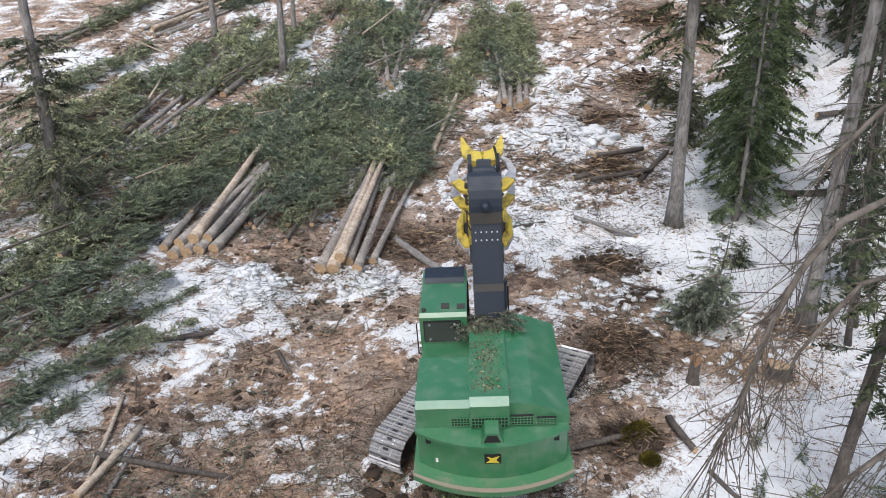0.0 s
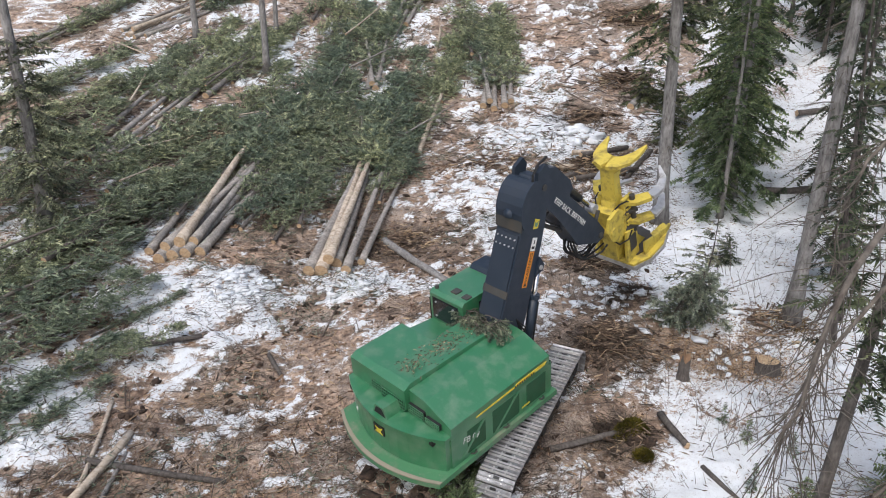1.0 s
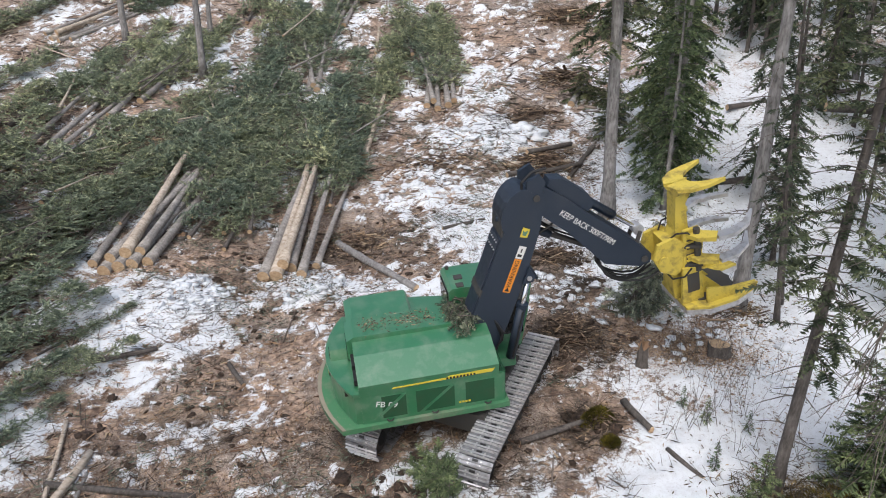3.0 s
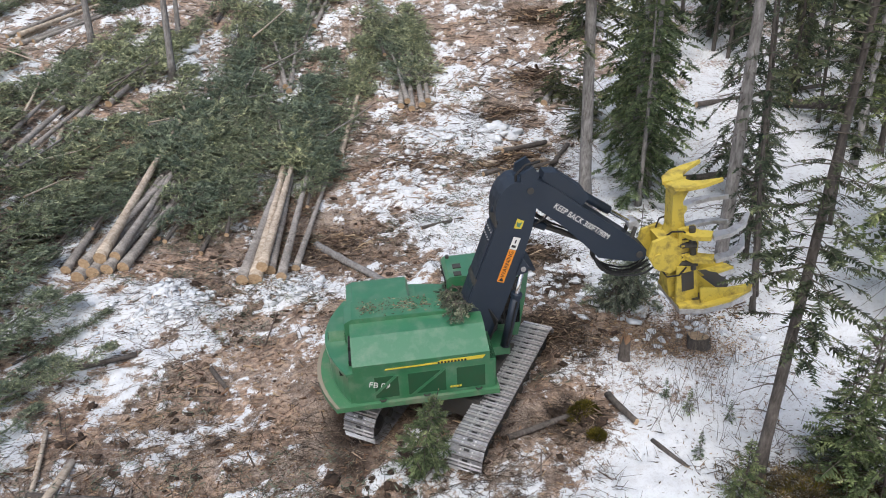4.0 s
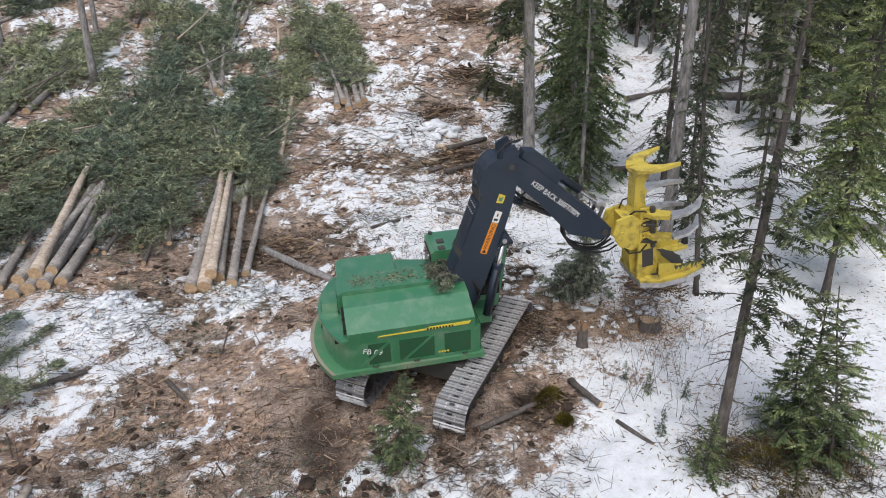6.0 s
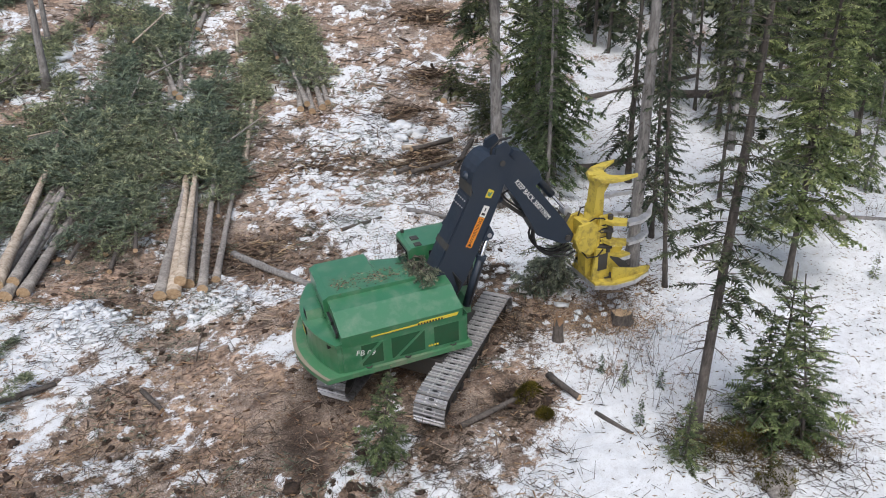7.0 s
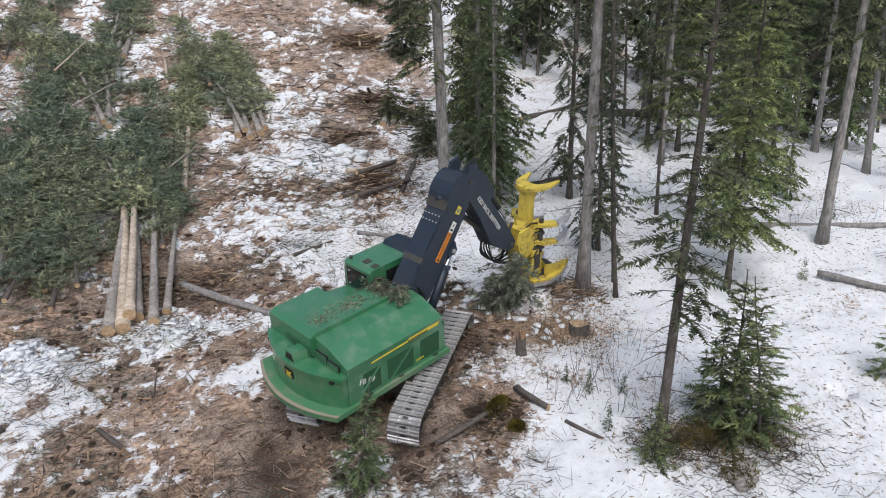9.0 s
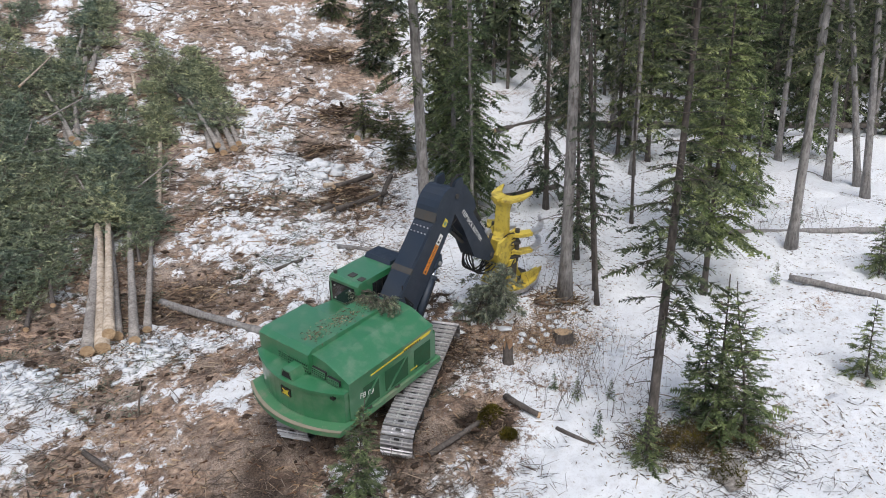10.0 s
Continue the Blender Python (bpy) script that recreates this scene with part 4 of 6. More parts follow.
# ---- vegetation ----
class Tris:
    """Gathers many small faces as arrays for one mesh."""
    def __init__(self):
        self.v, self.f, self.n = [], [], 0

    def add(self, verts, faces):
        self.v.append(np.asarray(verts, float).reshape(-1, 3))
        self.f.append(np.asarray(faces, int) + self.n)
        self.n += len(self.v[-1])

    def diamonds(self, p, d, length, width, rng):
        """Pointed flat sprays at points p, along directions d."""
        p, d = np.asarray(p, float), np.asarray(d, float)
        if not len(p):
            return
        d = d / np.linalg.norm(d, axis=1)[:, None]
        r = rng.normal(size=p.shape)
        side = np.cross(d, r)
        side /= np.linalg.norm(side, axis=1)[:, None] + 1e-9
        length, width = np.asarray(length).reshape(-1, 1), np.asarray(width).reshape(-1, 1)
        mid = p + d * length * 0.45
        q = np.stack([p, mid + side * width / 2, p + d * length, mid - side * width / 2], 1)
        k = np.arange(len(p))[:, None] * 4 + np.arange(4)[None, :]
        self.add(q.reshape(-1, 3), k)

    def fronds(self, p, d, length, width, rng, parts=6, sag=0.25, tilt=0.35):
        """Feathered flat boughs at points p, along directions d: a spine with pointed teeth on both sides."""
        p, d = np.asarray(p, float), np.asarray(d, float)
        n = len(p)
        if not n:
            return
        d = d / np.linalg.norm(d, axis=1)[:, None]
        up = np.array([[0, 0, 1.0]]) + rng.normal(0, tilt, (n, 3))
        side = np.cross(d, up)
        side /= np.linalg.norm(side, axis=1)[:, None] + 1e-9
        L, W = np.asarray(length).reshape(-1, 1), np.asarray(width).reshape(-1, 1)
        down = np.array([[0, 0, -1.0]])
        cols = [p + d * L * (i / parts) + down * L * sag * (i / parts) ** 2 for i in range(parts + 1)]
        faces = []
        for i in range(parts):
            wide = W * (1.15 - 0.8 * i / parts)
            for sgn in (-1, 1):
                reach = wide * rng.uniform(0.55, 1.25, (n, 1))
                tip = cols[i] + side * sgn * reach + d * reach * rng.uniform(0.5, 1.0, (n, 1)) + down * reach * rng.uniform(-0.15, 0.5, (n, 1))
                faces.append((i, i + 1, len(cols)))
                cols.append(tip)
        q = np.stack(cols, 1)
        m = q.shape[1]
        f = np.arange(n)[:, None, None] * m + np.array(faces)[None]
        self.add(q.reshape(-1, 3), f.reshape(-1, 3))

    def rods(self, a, b, ra, rb, sides=3):
        """Thin tapered sticks from points a to points b."""
        a, b = np.asarray(a, float), np.asarray(b, float)
        if not len(a):
            return
        d = b - a
        d /= np.linalg.norm(d, axis=1)[:, None] + 1e-9
        ref = np.where(np.abs(d[:, 2:3]) < 0.9, np.array([[0, 0, 1.0]]), np.array([[1.0, 0, 0]]))
        u = np.cross(d, ref)
        u /= np.linalg.norm(u, axis=1)[:, None] + 1e-9
        w = np.cross(d, u)
        ra, rb = np.asarray(ra, float).reshape(-1, 1) * np.ones((len(a), 1)), np.asarray(rb, float).reshape(-1, 1) * np.ones((len(a), 1))
        rings = [[c + r * (math.cos(t) * u + math.sin(t) * w) for t in (2 * math.pi * k / sides for k in range(sides))] for c, r in ((a, ra), (b, rb))]
        q = np.stack(rings[0] + rings[1], 1)
        base = np.arange(len(a))[:, None] * 2 * sides
        quads = np.concatenate([base + np.array([[k, (k + 1) % sides, (k + 1) % sides + sides, k + sides]]) for k in range(sides)], 0)
        self.add(q.reshape(-1, 3), quads)

    def mesh(self, name, material):
        v = np.concatenate(self.v)
        corners = np.concatenate([f.ravel() for f in self.f])
        counts = np.concatenate([np.full(len(f), f.shape[1]) for f in self.f])
        me = bpy.data.meshes.new(name)
        me.vertices.add(len(v))
        me.vertices.foreach_set("co", v.ravel())
        me.loops.add(len(corners))
        me.loops.foreach_set("vertex_index", corners)
        me.polygons.add(len(counts))
        me.polygons.foreach_set("loop_start", np.cumsum(counts) - counts)
        me.update(calc_edges=True)
        me.materials.append(material)
        return me


def trunk_mesh(h, r, material, rng, axis="z", sides=12, cut=0.0, bend=0.12, rings=16):
    """A tapered, slightly bent trunk with a flared foot; cut: it ends there with a sawn face."""
    bm = bmesh.new()
    path, radii = [], []
    ph, am = rng.uniform(0, 6), bend * rng.uniform(0.4, 1)
    for k in range(rings + 1):
        u = k / rings
        flare = 1 + 0.45 * math.exp(-u * h / 0.35) if axis == "z" else 1 + 0.12 * math.exp(-u * h / 0.5)
        off = am * math.sin(u * 4 + ph) - am * math.sin(ph)
        p = (off, 0.5 * off, u * h) if axis == "z" else (off, u * h, 0.0)
        path.append(p)
        radii.append(max(0.012, r * (1 - 0.93 * u) ** 0.85 * flare))
    add_tube(bm, path, radii, sides)
    for v in bm.verts:
        v.co += Vector(rng.normal(size=3) * r * 0.03)
    bmesh.ops.recalc_face_normals(bm, faces=bm.faces[:])
    me = bpy.data.meshes.new("trunk")
    bm.to_mesh(me)
    bm.free()
    me.polygons.foreach_set("use_smooth", [len(p.vertices) == 4 for p in me.polygons])
    me.materials.append(material)
    me.materials.append(CUTWOOD)
    for p in me.polygons:
        if len(p.vertices) > 4:
            p.material_index = 1
    return me


def limbs(green, wood, rng, base, out, length, droop, twigs, blades, bare=0.2, flat=1.0, wood_r=0.012, joints=4):
    """One branch: a drooping limb with side twigs and needle sprays."""
    n = joints
    s = np.linspace(0, 1, n)
    out = np.asarray(out, float)
    pts = base + out[None, :] * (s * length)[:, None]
    pts[:, 2] -= droop * length * s ** 1.6
    pts[:, 2] += 0.10 * droop * length * np.maximum(0, s - 0.7) * 3
    wood.rods(pts[:-1], pts[1:], wood_r * (1 - s[:-1]) + 0.004, wood_r * (1 - s[1:]) + 0.003)
    if twigs <= 0:
        return pts
    side = np.cross(out, (0, 0, 1.0))
    side /= np.linalg.norm(side) + 1e-9
    u = np.sort(rng.uniform(bare, 1.0, twigs))
    root = np.stack([np.interp(u, s, pts[:, k]) for k in range(3)], 1)
    sign = rng.choice([-1, 1], twigs)
    d = out[None, :] * 0.75 + side[None, :] * (sign * rng.uniform(0.5, 1.1, twigs))[:, None] + np.array([[0, 0, -1.0]]) * (droop * 0.7 + rng.uniform(-0.15, 0.45, twigs))[:, None] * flat
    d /= np.linalg.norm(d, axis=1)[:, None]
    tl = length * (0.12 + 0.30 * (1 - u)) * rng.uniform(0.7, 1.2, twigs) + 0.06
    tip = root + d * tl[:, None]
    if blades:
        green.fronds(root, d, tl * 1.2, tl * rng.uniform(0.26, 0.40, twigs) + 0.02, rng, blades + 2, 0.18, 0.45)
        green.fronds(pts[-2:-1], (pts[-1] - pts[-2])[None], [0.45 * length + 0.05], [0.12 * length + 0.03], rng, blades + 2, 0.05)
    else:
        wood.rods(root, tip, 0.005, 0.002)
    return pts


def spruce(name, seed, h, r, lo, hi, reach, whorls, per, twigs, blades, needles, label, dead=0, bark_mat=None, droop=0.45, shape=0.75, category="tree", twiggy=6, joints=4):
    """A standing spruce: trunk, dead lower limbs, live crown from height lo to hi."""
    rng = np.random.RandomState(seed)
    ob = thing(name, label=label, category=category)
    tr = new("trunk", trunk_mesh(h, r, bark_mat or BARK, rng, sides=12 if r > 0.08 else 7))
    tr.parent = ob
    green, wood = Tris(), Tris()
    for k in range(whorls):
        u = (k + rng.uniform(-0.3, 0.3)) / whorls
        z = lo + (hi - lo) * min(max(u, 0), 1)
        span = max(0.06, (1 - (z - lo) / max(0.1, h - lo)) ** shape)
        for j in range(per):
            if rng.rand() < 0.12:
                continue
            a = 2 * math.pi * (j + rng.uniform(-0.35, 0.35)) / per + k * 1.3
            L = reach * span * rng.uniform(0.6, 1.15)
            limbs(green, wood, rng, np.array([0, 0, z]), (math.cos(a), math.sin(a), 0.15 + 0.5 * u), L, droop * rng.uniform(0.6, 1.4) + 0.15, twigs, blades, bare=0.12, joints=joints)
    for k in range(dead):
        z = rng.uniform(0.06 * h, lo + 0.35 * (hi - lo))
        a = rng.uniform(0, 2 * math.pi)
        limbs(green, wood, rng, np.array([0, 0, z]), (math.cos(a), math.sin(a), rng.uniform(-0.3, 0.2)), reach * rng.uniform(0.3, 0.85), rng.uniform(0.2, 0.6), twiggy, 0, bare=0.3, wood_r=0.016)
    if green.n:
        c = new("crown", green.mesh("crown", needles))
        c.parent = ob
    if wood.n:
        w = tagged(new("limbwood", wood.mesh("limbwood", DEADWOOD)), kind="stuff")
        w.parent = ob
    return ob


def stand(ob, x, y, turn=0.0, scale=1.0, lean=(0, 0), sink=0.08):
    ob.scale = (scale,) * 3
    ob.matrix_basis = pose(x, y, ground_z(x, y) - sink, lean[0], lean[1], turn) @ Matrix.Scale(scale, 4)
    return ob


def again(ob, x, y, turn=0.0, scale=1.0, lean=(0, 0), sink=0.08, label=""):
    c = copy_thing(ob, Matrix.Identity(4))
    if label:
        c["label"] = label
    return stand(c, x, y, turn, scale, lean, sink)


SPRUNG, MOVED = (0.5, 12.5, 0.74), []
SPRUNG_LEAN = [(0, 78.0), (2.2, 78.0), (2.8, 66.0), (3.8, 26.0), (4.5, 12.0), (6.0, 8.0), (10, 8.0)]


def sprung_pose(t):
    x, y, s = SPRUNG
    return pose(x, y, ground_z(x, y) - 0.06, glide(t, SPRUNG_LEAN), 5, 0) @ pose(0, 0, 0, 0, 0, 30) @ Matrix.Scale(s, 4)


def build_forest():
    # the trees at the edge of the cut
    tall = spruce("spruce_tree", 11, 24, 0.245, 6.5, 23.5, 1.9, 36, 4, 7, 4, NEEDLES, "tall grey-barked spruce with dead twigs below its crown", dead=40)
    stand(tall, 8.5, 23.8, 40, 1.0, (0, -3.5))
    bare = spruce("spruce_tree", 12, 25, 0.20, 9.0, 24.5, 1.6, 28, 4, 7, 4, NEEDLES, "tall straight spruce with a bare grey trunk", dead=60)
    stand(bare, 9.9, 16.8, 10, lean=(0, 1.5))
    slim = spruce("spruce_tree", 13, 14.5, 0.125, 3.2, 14.4, 1.3, 42, 3, 6, 6, NEEDLES, "slender leaning spruce with short feathery boughs", dead=34, bark_mat=BARK_BROWN, shape=0.4, droop=0.28)
    stand(slim, 7.15, 10.3, 0, lean=(-2, 5.5))
    bushy = spruce("spruce_tree", 14, 13, 0.15, 0.8, 12.9, 2.0, 34, 5, 6, 4, NEEDLES_YOUNG, "dense green spruce with boughs down to the snow", droop=0.55, shape=0.6)
    stand(bushy, 11.9, 25.6, 0)
    for x, y, turn, s in ((12.4, 28.3, 120, 1.0), (10.9, 24.2, 70, 0.7), (13.3, 29.9, 200, 1.1), (23.0, 19.5, 140, 0.45), (33.5, 24.0, 330, 1.0)):
        again(bushy, x, y, turn, s)
    drooping = spruce("spruce_tree", 28, 14, 0.12, 0.9, 13.6, 1.9, 28, 4, 5, 5, NEEDLES, "dark spruce with long drooping boughs and dead twigs", dead=46, droop=0.95, shape=0.55, bark_mat=BARK_BROWN)
    stand(drooping, 14.4, 23.6, 0)
    again(drooping, 12.2, 18.9, 130, 0.66)
    again(drooping, 22.4, 27.6, 300, 0.9)
    middle = spruce("spruce_tree", 29, 11.5, 0.10, 2.3, 11.4, 1.65, 34, 5, 8, 4, NEEDLES_YOUNG, "green spruce with a full crown over a thin bare foot", dead=16, droop=0.4, shape=0.55, bark_mat=BARK_BROWN)
    stand(middle, 14.5, 15.0, 0, 1.0, (0, 2))
    again(middle, 17.6, 17.6, 100, 1.05)
    again(middle, 26.4, 23.0, 40, 1.1)
    again(middle, 23.4, 26.4, 160, 1.2)
    young = spruce("young_spruce", 15, 3.3, 0.04, 0.25, 3.2, 1.0, 17, 5, 5, 5, NEEDLES_YOUNG, "young bright green spruce standing in snow", droop=0.2, shape=0.85, bark_mat=BARK_BROWN)
    stand(young, 8.9, 9.85, 0, 1.2)
    sparse = spruce("young_spruce", 30, 3.6, 0.035, 0.4, 3.5, 0.95, 17, 5, 5, 5, NEEDLES_YOUNG, "thin open young spruce leaning over the snow", droop=0.12, shape=0.8, bark_mat=BARK_BROWN)
    stand(sparse, 9.05, 9.15, 80, 1.08, (0, 7))
    again(young, 9.2, 10.4, 150, 0.85)
    again(young, 6.5, 9.75, 30, 0.5, label="small spruce sapling in snow")
    small = again(sparse, SPRUNG[0], SPRUNG[1], 30, SPRUNG[2], (8, 6), label="small spruce bent in the churned soil behind the machine")
    MOVED.append(small)
    bent = spruce("young_spruce", 27, 3.3, 0.04, 0.25, 3.2, 1.15, 14, 4, 4, 5, NEEDLES_DUSTY, "grey-green spruce sapling pushed over into the snow", droop=0.4, shape=0.7, bark_mat=BARK_BROWN)
    stand(bent, 7.25, 17.5, 110, 1.0, (28, 18))
    again(bent, 7.7, 17.6, 10, 0.9, (36, -30))
    again(bent, 6.9, 17.7, 220, 0.75, (-30, 28))
    sapling = spruce("spruce_sapling", 25, 3.0, 0.03, 0.2, 2.9, 0.8, 13, 4, 5, 4, NEEDLES_YOUNG, "small spruce sapling in snow", droop=0.2, shape=0.9, bark_mat=BARK_BROWN, category="sapling")
    stand(sapling, 6.6, 13.2, 0, 0.22)
    bush = spruce("spruce_bush", 26, 3.2, 0.06, 0.1, 3.1, 1.7, 16, 5, 7, 4, NEEDLES, "dark bushy spruce at the forest edge", droop=0.3, shape=0.6, category="bush")
    stand(bush, 16.6, 46.3, 0, 1.15)
    for x, y, s in ((11.6, 36.6, 0.8), (12.4, 35.2, 0.7), (18.8, 49.0, 1.1), (19.6, 53.0, 1.3), (12.0, 33.0, 0.7), (17.4, 56.0, 1.2), (23.0, 57.0, 1.3), (11.2, 31.6, 0.6), (9.6, 20.6, 0.35), (21.6, 12.8, 0.5)):
        again(bush, x, y, x * 91 % 360, s)
    for x, y, s in ((17.2, 14.2, 0.3), (6.9, 12.6, 0.25), (6.4, 11.2, 0.25), (7.7, 12.2, 0.22), (22.0, 16.6, 0.3), (10.4, 12.0, 0.2)):
        again(sapling, x, y, x * 37 % 360, s)
    for x, y, s in ((14.3, 9.3, 0.7), (15.6, 8.2, 1.0), (13.6, 20.5, 0.8), (20.5, 12.5, 0.7)):
        again(young, x, y, x * 37 % 360, s)
    # the slender lone trees standing alone in the cut
    lone = spruce("lone_spruce", 16, 17, 0.21, 10, 17, 1.0, 16, 4, 5, 3, NEEDLES, "lone bare-trunked spruce standing alone in the cut", dead=10)
    stand(lone, -14.9, 46.6, 0, 1.0, (0, -1))
    again(lone, -9.6, 42.4, 60, 1.0)
    again(lone, -10.0, 48.0, 130, 0.8)
    grey = spruce("lone_spruce", 17, 17, 0.24, 0.8, 7.0, 1.7, 24, 4, 7, 4, NEEDLES_OLIVE, "grey leaning spruce with thin lower boughs", dead=10, droop=0.55, shape=0.5)
    stand(grey, -14.1, 24.4, 0, 1.0, (0, 0.5))
    # the forest behind
    stem = spruce("forest_spruce", 18, 22, 0.18, 7, 21.5, 1.7, 24, 4, 4, 3, NEEDLES, "grey-stemmed forest spruce standing in snow", dead=16, joints=2)
    full = spruce("forest_spruce", 19, 16, 0.16, 1.0, 15.8, 2.3, 30, 4, 5, 3, NEEDLES, "dark green forest spruce standing in snow", dead=6, joints=2, droop=0.6, shape=0.6, bark_mat=BARK_BROWN)
    thin = spruce("forest_spruce", 20, 15, 0.09, 4.0, 14.8, 1.1, 20, 4, 4, 3, NEEDLES, "thin forest spruce standing in snow", dead=16, joints=2, bark_mat=BARK_BROWN)
    stand(stem, 19.9, 15.5, 0, 1.0, (0, 3))
    stand(full, 27.5, 44.2, 0)
    stand(thin, 10.8, 16.2, 0, 0.8, (3, -7))
    for k, (x, y, lean) in enumerate(((21.1, 25.2, 2), (30.6, 20.8, 7), (30.9, 19.4, 9), (29.3, 18.1, 4), (43.5, 25.8, 3), (30.7, 23.8, 1), (24.6, 29.0, 0))):
        again(stem, x, y, 50 * k, 0.85 + 0.05 * (k % 4), (0, lean))
    for k, (x, y) in enumerate(((11.4, 17.0), (21.5, 21.2), (23.2, 30.4), (16.4, 20.4))):
        again(thin, x, y, 70 * k, 0.8 + 0.07 * (k % 3), (2, -6 + 4 * (k % 3)))
    rng = random.Random(4)
    taken = [(27.5, 44.2), (21.1, 25.2), (8.5, 23.8), (30.6, 20.8), (24.6, 29.0)]
    count = 0
    for _ in range(3000):
        if count >= 84:
            break
        y = rng.uniform(24, 60)
        x = rng.uniform(14, 62)
        if x < float(forest_edge(y)) + 2.2 + 0.04 * max(0, y - 20) or y > 30 + 0.75 * x + 12 or (y < 30 and x < 29):
            continue
        if 28 < y < 43 and -1 < x - 15 - 0.72 * (y - 30) < 5.2:      # a snowy glade
            continue
        if any((x - a) ** 2 + (y - b) ** 2 < 2.4 ** 2 for a, b in taken):
            continue
        taken.append((x, y))
        again(rng.choice((stem, full, full, full, thin, full)), x, y, rng.uniform(0, 360), rng.uniform(0.75, 1.15), (rng.uniform(-2, 2), rng.uniform(-2, 3)))
        count += 1


def build_far_forest():
    """The closed woods behind, too far to pick apart."""
    rng = np.random.RandomState(61)
    green, wood = Tris(), Tris()
    n = 0
    while n < 760:
        x, y = rng.uniform(22, 150), rng.uniform(26, 150)
        if x < float(forest_edge(min(y, 60))) + 0.45 * max(0, y - 60) + 5 or x + y < 60 or (y < 24 and x < 40):
            continue
        n += 1
        z, h, lean = float(smooth_height(np.array([x]), np.array([y]))[0]), rng.uniform(9, 19), rng.normal(0, 0.02, 2)
        wood.rods([(x, y, z - 0.3)], [(x + lean[0] * h, y + lean[1] * h, z + h)], 0.16, 0.02, 4)
        m = 38
        u = rng.rand(m) ** 0.8
        lo = rng.uniform(0.05, 0.3)
        zz = z + h * (lo + (1 - lo) * u)
        a = rng.uniform(0, 6.28, m)
        L = (0.35 + 1.9 * (1 - u)) * rng.uniform(0.7, 1.2, m)
        p = np.stack([x + lean[0] * (zz - z), y + lean[1] * (zz - z), zz], 1)
        d = np.stack([np.cos(a), np.sin(a), rng.uniform(-0.75, -0.2, m)], 1)
        green.fronds(p, d, L, 0.12 + 0.28 * L, rng, 3)
    tagged(new("far_woods", green.mesh("far_woods", NEEDLES)), "dense dark spruce woods on the far slope", "woods", kind="stuff")
    tagged(new("far_trunks", wood.mesh("far_trunks", BARK_BROWN)), "dark trunks of the far spruce woods", "woods", kind="stuff")


def felled(name, seed, length, r, start, reach, whorls, per, label, material, mess=10):
    """A tree lying along +y with its sawn butt at the origin: stem and flattened crown."""
    rng = np.random.RandomState(seed)
    ob = thing(name, label=label, category="felled tree")
    t = new("stem", trunk_mesh(length, r, material, rng, axis="y", sides=12))
    t.parent = ob
    wood = Tris()
    for k in range(whorls):
        y = start + (length - start) * rng.rand()
        for j in range(per):
            a = rng.choice([0.0, math.pi]) + rng.normal(0, 0.55)
            out = np.array([math.cos(a), rng.uniform(-0.35, 1.0), abs(math.sin(a)) + rng.uniform(-0.05, 0.35)])
            limbs(wood, wood, rng, np.array([0, y, 0.0]), out, reach * rng.uniform(0.35, 0.9), 0.25, 2, 0, bare=0.2)
    for k in range(mess):
        y = rng.uniform(0.25 * start, start)
        a = rng.uniform(0, math.pi)
        limbs(wood, wood, rng, np.array([0, y, 0.0]), (math.cos(a), 0.4, math.sin(a)), reach * rng.uniform(0.15, 0.45), 0.2, 4, 0, wood_r=0.014)
    # boughs in humps, each hump with its own lean
    n = int(36 * (length - start) * reach)
    hump = rng.randint(0, max(4, int((length - start) * 2.2)), n)
    at = rng.rand(hump.max() + 1)
    off, rise = rng.normal(0, 0.55, len(at)), rng.uniform(0.25, 1.0, len(at))
    u = np.clip(at[hump] + rng.normal(0, 0.45, n) / (length - start), 0, 1)
    half = reach * (1 - 0.6 * u) * 0.62
    px = (off[hump] + rng.normal(0, 0.42, n)) * half
    pz = rng.uniform(-0.1, 0.95, n) * rise[hump] * np.exp(-((px / half - off[hump]) / 0.75) ** 2) * (1 - 0.4 * u)
    way = np.stack([0.8 * np.sign(px / half - off[hump]) * rng.rand(n) + rng.normal(0, 0.4, n), rng.uniform(-0.2, 1.0, n), rng.uniform(-0.35, 0.45, n)], 1)
    big = rng.uniform(0.25, 0.75, n)
    boughs = Tris()
    boughs.fronds(np.stack([px, start + (length - start) * u, pz], 1), way, big, big * rng.uniform(0.18, 0.32, n), rng, 7, 0.2, 0.3)
    for block in wood.v + boughs.v:
        low = block[:, 2] < -r * 0.8
        block[low, 2] = -r * 0.8 + 0.05 * rng.rand(low.sum())
    b = tagged(new("crown", boughs.mesh("crown", BOUGHS)), kind="stuff")
    b.parent = ob
    w = tagged(new("limbwood", wood.mesh("limbwood", DEADWOOD)), kind="stuff")
    w.parent = ob
    ob["run"] = length
    return ob


def lay(ob, x, y, turn, scale=1.0, up=0.0, roll=0.0):
    """Lay a felled tree from its butt at x, y along the slope."""
    run = ob["run"] * scale
    a = radians(turn)
    x2, y2 = x - run * math.sin(a), y + run * math.cos(a)
    r = 0.19 * scale
    z1, z2 = float(smooth_height(np.array([x]), np.array([y]))[0]), float(smooth_height(np.array([x2]), np.array([y2]))[0])
    pitch = math.degrees(math.atan2(z2 - z1, run))
    ob.matrix_basis = pose(x, y, ground_z(x, y) + r * 0.9 + up, 0, 0, turn) @ pose(0, 0, 0, pitch, 0, 0) @ pose(0, 0, 0, 0, roll, 0) @ Matrix.Scale(scale, 4)
    return ob


